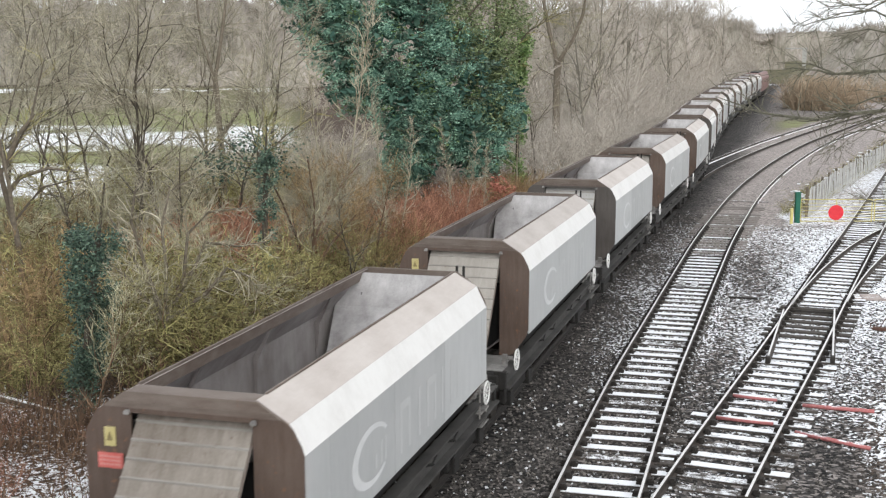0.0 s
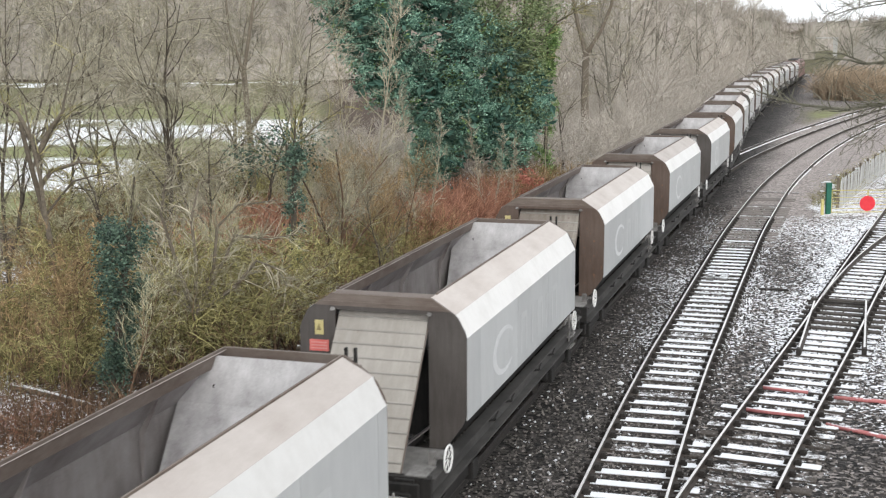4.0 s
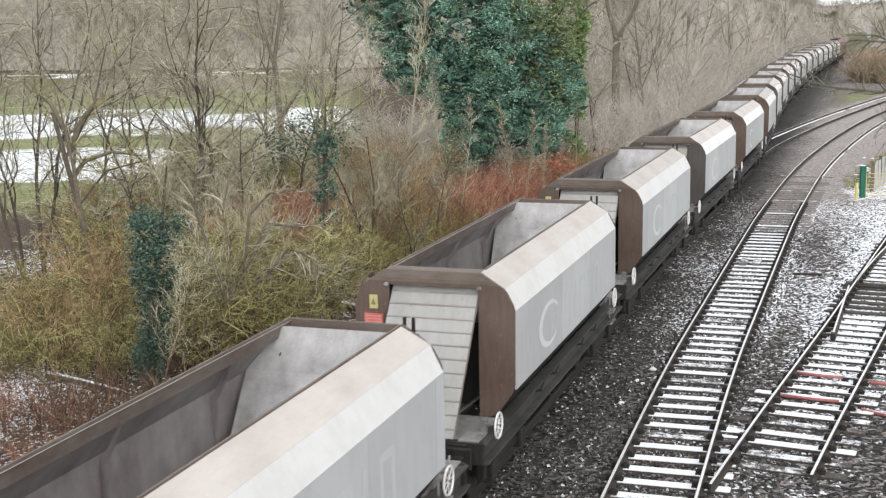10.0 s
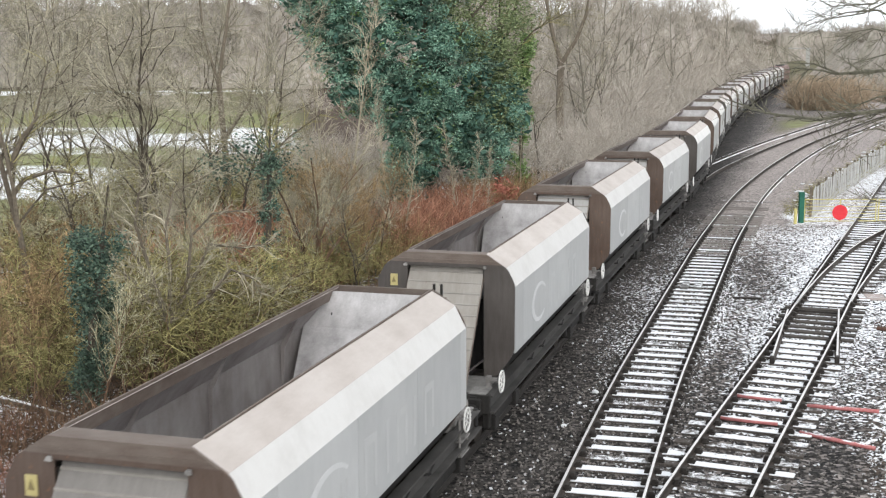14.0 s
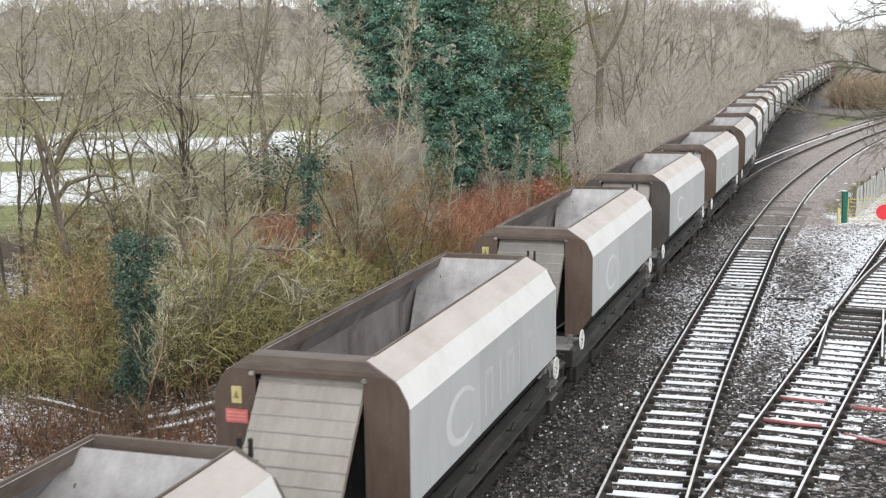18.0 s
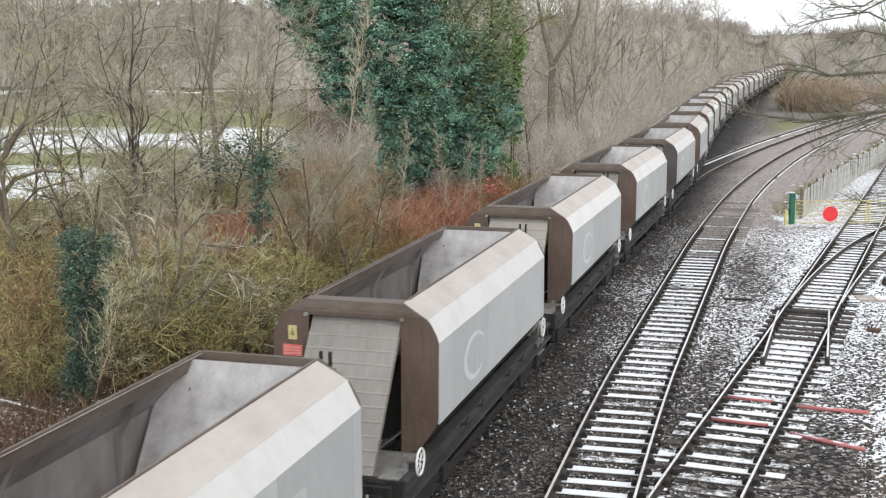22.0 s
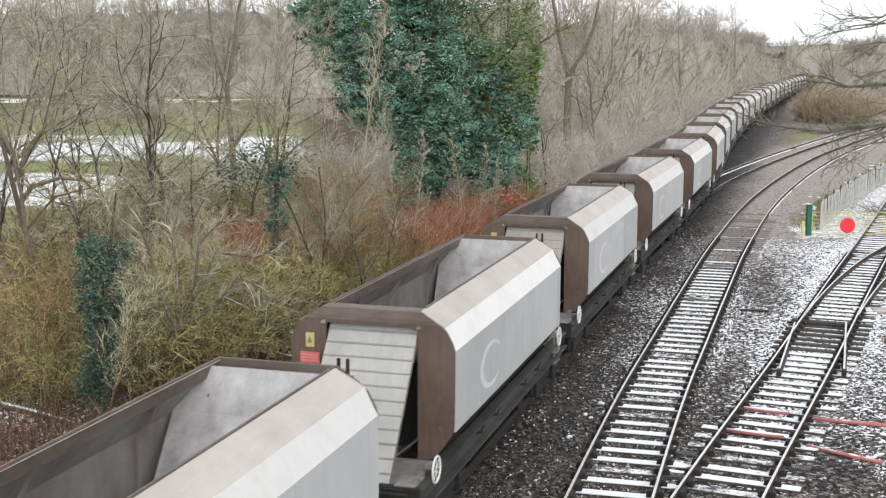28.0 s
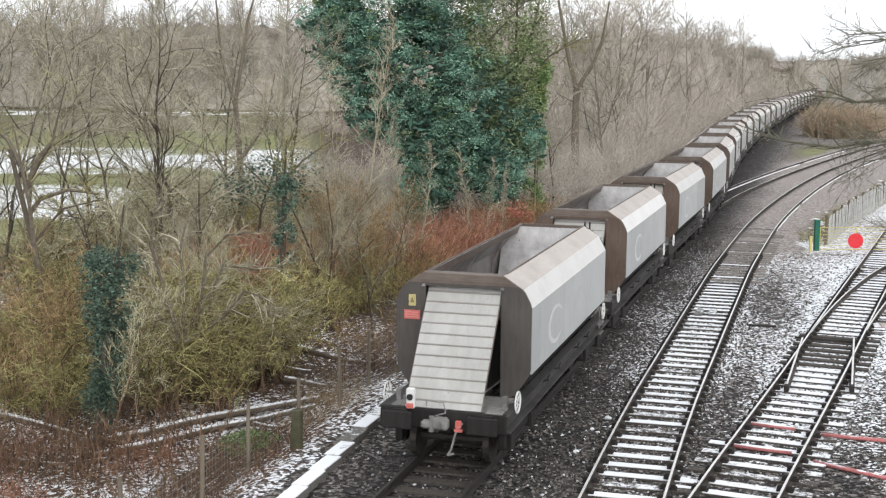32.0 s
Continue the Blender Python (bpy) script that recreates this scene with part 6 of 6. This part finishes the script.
# paling fence with snow lying along it
paling = new("paling_fence")
tagged(paling, "weathered grey paling fence along the yard", "fence")
LINE_F = [Vector(p) for p in ((17.2, 58.0), (20.75, 65.8), (29.7, 83.9), (38.4, 102.7))]
bm = boxes((-0.085, 0.085, -0.012, 0.012, -0.05, 1.3), bevel=0.006)
board = bpy.data.meshes.new("board")
bm.to_mesh(board)
bm.free()
board.materials.append(M_PALE_BOARD)
for i, (p, h) in enumerate(walk_along(LINE_F, 0.23)):
    ob = new("board", board)
    ob.parent = paling
    ob.matrix_basis = pose(p.x, p.y, ground_z(p.x, p.y) + rnd.uniform(-0.03, 0.05), rnd.gauss(0, 1.5), 0, h + 90)
    if i % 11 == 0:
        post = part("post", boxes((-0.06, 0.06, -0.06, 0.06, -0.3, 1.4), bevel=0.01), M_POST, paling)
        post.matrix_basis = pose(p.x - 0.12, p.y, ground_z(p.x, p.y), 0, 0, h)
for z in (0.3, 1.0):
    for a, b in zip(LINE_F, LINE_F[1:]):
        bm = bmesh.new()
        rod(bm, (a.x - 0.05, a.y, ground_z(a.x, a.y) + z), (b.x - 0.05, b.y, ground_z(b.x, b.y) + z), 0.035, sides=4)
        part("rail", bm, M_POST, paling)
verts, faces = [], []
for p, h in walk_along([q + Vector((-0.75, 0.3)) for q in LINE_F], 0.5):
    for _ in range(int(max(0, 2 + 7 * noise.noise(Vector((p.y * 0.55, 2, 0)))))):
        bm = bmesh.new()
        r = rnd.uniform(0.05, 0.2)
        bmesh.ops.create_icosphere(bm, subdivisions=1, radius=r)
        off = Vector((p.x + rnd.gauss(0, 0.25), p.y + rnd.gauss(0, 0.3), ground_z(p.x, p.y) + rnd.choice((0.1, 0.35, 0.7)) + rnd.gauss(0, 0.12)))
        n0 = len(verts)
        for v in bm.verts:
            q = v.co * (1 + 0.8 * noise.noise(v.co * 9 + off))
            verts.append((q.x + off.x, q.y + off.y, q.z * 0.3 + off.z))
        faces += [tuple(n0 + v.index for v in f.verts) for f in bm.faces]
        bm.free()
    if rnd.random() < 0.6:
        undergrowth("olive", p.x, p.y, 0.42)
me = bpy.data.meshes.new("snow_clumps")
me.from_pydata(verts, [], faces)
me.shade_smooth()
tagged(link("snow_clumps", me, M_SNOW), "clumps of snow lying on the hedge beside the fence", "snow", kind="stuff")

# the far road bridge
fb = new("road_bridge")
tagged(fb, "pale concrete road bridge far along the line", "bridge")
part("deck", boxes((-11, 11, -2.5, 2.5, 6.5, 6.8), bevel=0.05), M_PALE_BOARD, fb)
part("parapet", boxes((-3.2, 0.4, -2.7, -2.5, 6.7, 7.3)), M_WHITE, fb)
part("parapet", boxes((0.8, 3.4, -2.7, -2.5, 6.7, 7.3)), M_WHITE, fb)
for sx in (-1, 1):
    a, b = sorted((sx * 9.5, sx * 10.8))
    part("abutment", boxes((a, b, -2.4, 2.4, -1.0, 6.5)), M_PALE_BOARD, fb)
q = on_line(420, CENTRE - 3)
fb.matrix_basis = pose(q.x, q.y, 0, 0, 0, HEADING)

# branches that reach in from a tree beside the bridge
def at14(*pts):
    return [(a, 14.0 + 0.25 * math.sin(3 * i), c, r) for i, (a, c, r) in enumerate(pts)]


M_NEAR = bark("greenish_near_bark", (0.08, 0.078, 0.055), (0.19, 0.18, 0.135), 20)
near = path_tree("foreground_branch", "bare greenish branches of a tree beside the footbridge", [
    at14((8.2, -1.0, 0.16), (8.0, 4.0, 0.14), (7.2, 6.8, 0.09), (6.0, 7.15, 0.05)),
    at14((6.0, 7.15, 0.04), (4.97, 7.05, 0.024), (4.6, 7.02, 0.022), (4.35, 6.97, 0.02), (4.15, 6.955, 0.018), (3.8, 6.99, 0.015), (3.52, 7.04, 0.012), (3.33, 7.12, 0.009), (3.0, 7.22, 0.004)),
    at14((6.2, 7.6, 0.035), (4.95, 7.49, 0.02), (4.72, 7.485, 0.018), (4.38, 7.45, 0.015), (4.15, 7.5, 0.012), (3.95, 7.52, 0.008), (3.6, 7.49, 0.004)),
    at14((4.38, 7.46, 0.012), (4.1, 7.57, 0.009), (3.7, 7.585, 0.004)),
    at14((6.2, 8.3, 0.03), (5.0, 8.05, 0.014), (4.75, 8.15, 0.011), (4.45, 8.13, 0.008), (4.1, 8.02, 0.004)),
    at14((6.3, 8.6, 0.03), (5.1, 8.45, 0.013), (4.7, 8.22, 0.01), (4.3, 8.2, 0.006), (4.0, 8.3, 0.003)),
    at14((6.2, 7.0, 0.03), (5.2, 7.25, 0.014), (4.8, 7.2, 0.01), (4.5, 7.05, 0.007), (4.25, 6.85, 0.004)),
    at14((6.4, 6.6, 0.03), (5.3, 6.95, 0.012), (4.9, 6.98, 0.008), (4.55, 6.8, 0.005), (4.3, 6.62, 0.003)),
    at14((6.4, 8.0, 0.03), (5.3, 7.75, 0.012), (4.9, 7.68, 0.008), (4.6, 7.58, 0.005), (4.4, 7.52, 0.003)),
    at14((6.3, 8.9, 0.03), (5.0, 8.3, 0.012), (4.6, 8.12, 0.009), (4.2, 8.05, 0.005), (3.95, 7.98, 0.003)),
    at14((6.4, 7.9, 0.02), (5.0, 7.9, 0.011), (4.7, 7.95, 0.008), (4.45, 7.9, 0.003)),
    at14((6.4, 6.9, 0.02), (5.2, 6.75, 0.011), (4.8, 6.85, 0.008), (4.5, 6.78, 0.005), (4.2, 6.6, 0.003)),
    at14((6.4, 5.6, 0.03), (5.4, 6.1, 0.012), (5.0, 6.0, 0.007), (4.75, 6.05, 0.003)),
], M_NEAR, M_NEAR, 91, 5, 3, 0.6, 0.5, "branch")


# loose ballast stones, some with snow on them
def stone_mat():
    m, nt, b, co = base_mat("loose_ballast_stone", 0.85)
    geo = nt.nodes.new("ShaderNodeNewGeometry")
    c = ramp(nt, geo.outputs["Random Per Island"], [(0.0, (0.011, 0.0105, 0.010)), (0.5, (0.052, 0.048, 0.046)), (0.95, (0.28, 0.255, 0.235)), (0.965, (0.76, 0.78, 0.81))])
    f = noise_of(nt, geo.outputs["Position"], 40, 3)
    nt.links.new(blend(nt, 0.3, c, ramp(nt, f, [(0.3, (0.018, 0.016, 0.015)), (0.7, (0.15, 0.135, 0.12))])), b.inputs["Base Color"])
    return m


def stones(count, place, seed, lo=0.018, hi=0.042):
    g = random.Random(seed)
    v, f = [], []
    while count:
        x, y = place(g)
        count -= 1
        s = g.uniform(lo, hi)
        z = ground_z(x, y) + s * 0.3
        n = len(v)
        u = g.uniform(0, 3)
        for a, b, c in ((1, 0, 0), (0, 1, 0), (-1, 0, 0), (0, -1, 0), (0, 0, 0.8), (0, 0, -0.8)):
            k = g.uniform(0.7, 1.3) * s
            v.append((x + k * (a * math.cos(u) - b * math.sin(u)), y + k * (a * math.sin(u) + b * math.cos(u)), z + k * c + g.gauss(0, 0.2) * s))
        f += [(n, n + 1, n + 4), (n + 1, n + 2, n + 4), (n + 2, n + 3, n + 4), (n + 3, n, n + 4), (n + 1, n, n + 5), (n + 2, n + 1, n + 5), (n + 3, n + 2, n + 5), (n, n + 3, n + 5)]
    me = bpy.data.meshes.new("ballast_stones")
    me.from_pydata(v, [], f)
    return me


def cess(g):
    s = 16 + 44 * g.random() ** 1.4
    p = on_line(s, g.uniform(CENTRE + 0.9, CENTRE + 4.6))
    return p.x, p.y


def between(g):
    y = 17 + 38 * g.random() ** 1.3
    a, b = line_x(LINE_2, y) + 0.9, line_x(LINE_3, y) + 3.5
    return g.uniform(a, b), y


def four_foot(g):
    y = 17 + 30 * g.random() ** 1.3
    return line_x(LINE_2, y) + g.uniform(-1.6, 1.6), y


def left_cess(g):
    p = on_line(g.uniform(16, 40), g.uniform(CENTRE - 2.8, CENTRE + 0.9))
    return p.x, p.y


M_STONE = stone_mat()
for i, (n, where) in enumerate(((19000, cess), (9000, between), (5000, four_foot), (5000, left_cess))):
    tagged(link("ballast_stones", stones(n, where, 50 + i), M_STONE), "crushed grey ballast stones flecked with snow", "ballast", kind="stuff")

# fallen leaves and a low patch of evergreen bramble by the fence
M_FALLEN = plain("fallen_leaves", (0.065, 0.036, 0.022), (0.2, 0.118, 0.07), 0.8, scale=3)


def fallen(g):
    x, y = g.uniform(-14, -3.2), 21 + 24 * g.random() ** 1.3
    if lat_of(x, y) > -10.3:
        return None
    return Vector((x, y, ground_z(x, y) + g.uniform(0.0, 0.06)))


tagged(link("fallen_leaves", leaf_cloud("fallen_leaves", M_FALLEN, 26000, fallen, 0.035, 61, 0.5), []), "russet fallen leaves scattered under the shrubs", "leaf litter", kind="stuff")


def mound(g):
    a, r = g.uniform(0, math.tau), g.random() ** 0.6
    x, y = -4.9 + 0.75 * r * math.cos(a), 27.95 + 0.8 * r * math.sin(a)
    return Vector((x, y, ground_z(x, y) + 0.08 + 0.4 * (1 - r) * g.random()))


tagged(link("bramble_patch", leaf_cloud("bramble_patch", M_IVY_LIGHT, 900, mound, 0.05, 62), []), "low patch of green bramble leaves by the fence", "bramble", kind="stuff")

# lumps of snow along the ballast edge
for i in range(8):
    g = random.Random(700 + i)
    y = g.uniform(18, 30)
    x = line_x(LINE_2, y) - g.uniform(0.95, 1.5)
    bm = bmesh.new()
    bmesh.ops.create_icosphere(bm, subdivisions=2, radius=g.uniform(0.05, 0.1))
    for v in bm.verts:
        v.co *= 1 + 0.7 * noise.noise(v.co * 14 + Vector((i, 0, 0)))
        v.co.z *= 0.5
    ob = link("snow_lump", bm, M_SNOW, smooth=True)
    ob.matrix_basis = pose(x, y, ground_z(x, y) + 0.02, 0, 0, g.uniform(0, 360))
    tagged(ob, "small lump of snow on the ballast", "snow lump", "snow lumps")

# ---- the train ----
wagon = make_wagon("hopper_wagon")
wagons = [tagged(wagon, "pale grey bogie hopper wagon with rust-brown ends, moving on the rails", "hopper wagon", "wagons of the train")]
for _ in range(23):
    wagons.append(copy_thing(wagon, pose(0, 0, 0)))
# ends and chutes are worn and stained differently from wagon to wagon
CHUTES = {0: M_CHUTE_CLEAN, 1: M_CHUTE_CLEAN, 2: M_CHUTE, 3: M_CHUTE_GREY, 4: M_CHUTE, 5: M_CHUTE_GREY, 6: M_CHUTE, 7: M_CHUTE_CLEAN, 8: M_CHUTE_CLEAN, 9: M_CHUTE, 10: M_CHUTE_DIRTY, 11: M_CHUTE}
ENDS = {0: M_END_GREY, 3: M_END, 6: M_END_GREY, 7: M_END, 8: M_END, 9: M_END_GREY, 10: M_END}
variants = {}


def restyle(ob, mat):
    key = (ob.data.name, mat.name)
    if key not in variants:
        me = ob.data.copy()
        me.materials.clear()
        me.materials.append(mat)
        variants[key] = me
    ob.data = variants[key]


for k, w in enumerate(wagons):
    cm = CHUTES.get(k, (M_CHUTE, M_CHUTE_GREY, M_CHUTE_CLEAN, M_CHUTE, M_CHUTE_DIRTY)[k % 5])
    em = ENDS.get(k, M_END if k % 3 else M_END_GREY)
    for ob in list(w.children):
        kind = ob.name.split(".")[0]
        if kind == "chute":
            restyle(ob, cm)
        elif kind == "end_plate" and em is not M_END:
            restyle(ob, em)
restyle([o for o in wagons[0].children if o.name.startswith("side_sheet")][1], M_SIDE_RUSTY)
# the last wagon carries the tail lamp and a hanging brake hose
lamp = part("tail_lamp", boxes((-0.72, -0.56, -1.50, -1.38, 1.22, 1.62), bevel=0.015), M_WHITE, wagons[0], "white tail lamp box with red lens")
bm = bmesh.new()
rod(bm, (-0.64, -1.50, 1.45), (-0.64, -1.52, 1.45), 0.065, sides=16)
part("lens", bm, M_BLACK, lamp, "dark red lens")
part("reflector", boxes((-0.715, -0.565, -1.51, -1.50, 1.23, 1.33)), M_RED, lamp)
bm = bmesh.new()
hose = [Vector(p) for p in ((0.42, -1.48, 1.0), (0.40, -1.68, 1.02), (0.36, -1.74, 0.85), (0.28, -1.74, 0.55), (0.2, -1.72, 0.42), (0.32, -1.70, 0.46))]
for a, b in zip(hose, hose[1:]):
    rod(bm, a, b, 0.022, sides=8)
part("brake_hose", bm, M_STEPS, wagons[0])
part("hose_cock", boxes((0.36, 0.47, -1.76, -1.68, 0.98, 1.12), (0.33, 0.5, -1.74, -1.71, 0.9, 0.96), bevel=0.01), M_RED, wagons[0], "red brake hose cock")
bm = bmesh.new()
for a, b in zip(((-0.3, -1.48, 1.3), (-0.3, -1.50, 1.42), (0.05, -1.50, 1.4), (0.1, -1.52, 1.2)), ((-0.3, -1.50, 1.42), (0.05, -1.50, 1.4), (0.1, -1.52, 1.2), (-0.1, -1.58, 1.14))):
    rod(bm, a, b, 0.014, sides=6)
part("coupling_rod", bm, M_STEPS, wagons[0])

# the locomotive, far ahead
M_LOCO = dusty("maroon_locomotive_paint", (0.17, 0.075, 0.07), (0.30, 0.2, 0.185), (0.14, 0.08, 0.07), 0.5)
loco = new("locomotive")
tagged(loco, "maroon diesel locomotive at the head of the train", "locomotive")
bm = bmesh.new()
prism(bm, [(-1.3, 1.1), (1.3, 1.1), (1.35, 2.9), (1.0, 3.7), (-1.0, 3.7), (-1.35, 2.9)], 0.6, 20.0)
part("body", bm, M_LOCO, loco)
part("roof_hatch", boxes((-0.6, 0.6, 4, 9, 3.70, 3.86), (-0.6, 0.6, 11, 16, 3.70, 3.86), bevel=0.03), M_FRAME, loco)
part("underframe", boxes((-1.3, 1.3, 0.4, 20.2, 0.85, 1.1), (-1.1, 1.1, 8, 12.5, 0.3, 0.85), bevel=0.03), M_FRAME, loco)
part("windscreen", boxes((-1.05, -0.1, 0.57, 0.6, 2.5, 3.1), (0.1, 1.05, 0.57, 0.6, 2.5, 3.1)), M_BLACK, loco)
for y in (3.4, 17.2):
    bogie = part("bogie", boxes((-1.1, -0.95, y - 2.4, y + 2.4, 0.4, 0.75), (0.95, 1.1, y - 2.4, y + 2.4, 0.4, 0.75), bevel=0.02), M_FRAME, loco)
    for dy in (-1.9, 0, 1.9):
        bm = bmesh.new()
        for sx in (-1, 1):
            rod(bm, (sx * 0.69, y + dy, 0.5), (sx * 0.82, y + dy, 0.5), 0.5, sides=20)
        rod(bm, (-0.85, y + dy, 0.5), (0.85, y + dy, 0.5), 0.09, sides=8)
        part("wheelset", bm, M_WHEEL, bogie)

# distance of the rear wagon's end plate along the line
TRAIN = [(0, -112.12), (2, -103.0), (4, -94.04), (6, -85.23), (8, -76.57), (10, -68.04), (12, -59.62), (14, -51.33), (16, -43.18), (18, -35.03), (20, -26.85), (22, -18.72), (24, -10.54), (26, -2.2), (28, 6.38), (30, 14.9), (32, 23.98)]
TRAIN_T = [a for a, _ in TRAIN]
TRAIN_S = [b for _, b in TRAIN]


def motions():
    for k, w in enumerate(wagons + [loco]):
        rows = []
        wheelbase = 13.8 if w is loco else BODY - 0.7
        first = 2.0 if w is loco else 0.35
        for t in range(33):
            s = float(np.interp(t, TRAIN_T, TRAIN_S)) + k * LENGTH - (1.3 if w is loco else 0)
            rear, front = track_at(s + first), track_at(s + first + wheelbase)
            d = (front - rear).normalized()
            p = rear - d * first
            rows.append((t, pose(p.x, p.y, 0, 0, 0, -math.degrees(math.atan2(d.x, d.y)))))
        walk(w, rows)


motions()
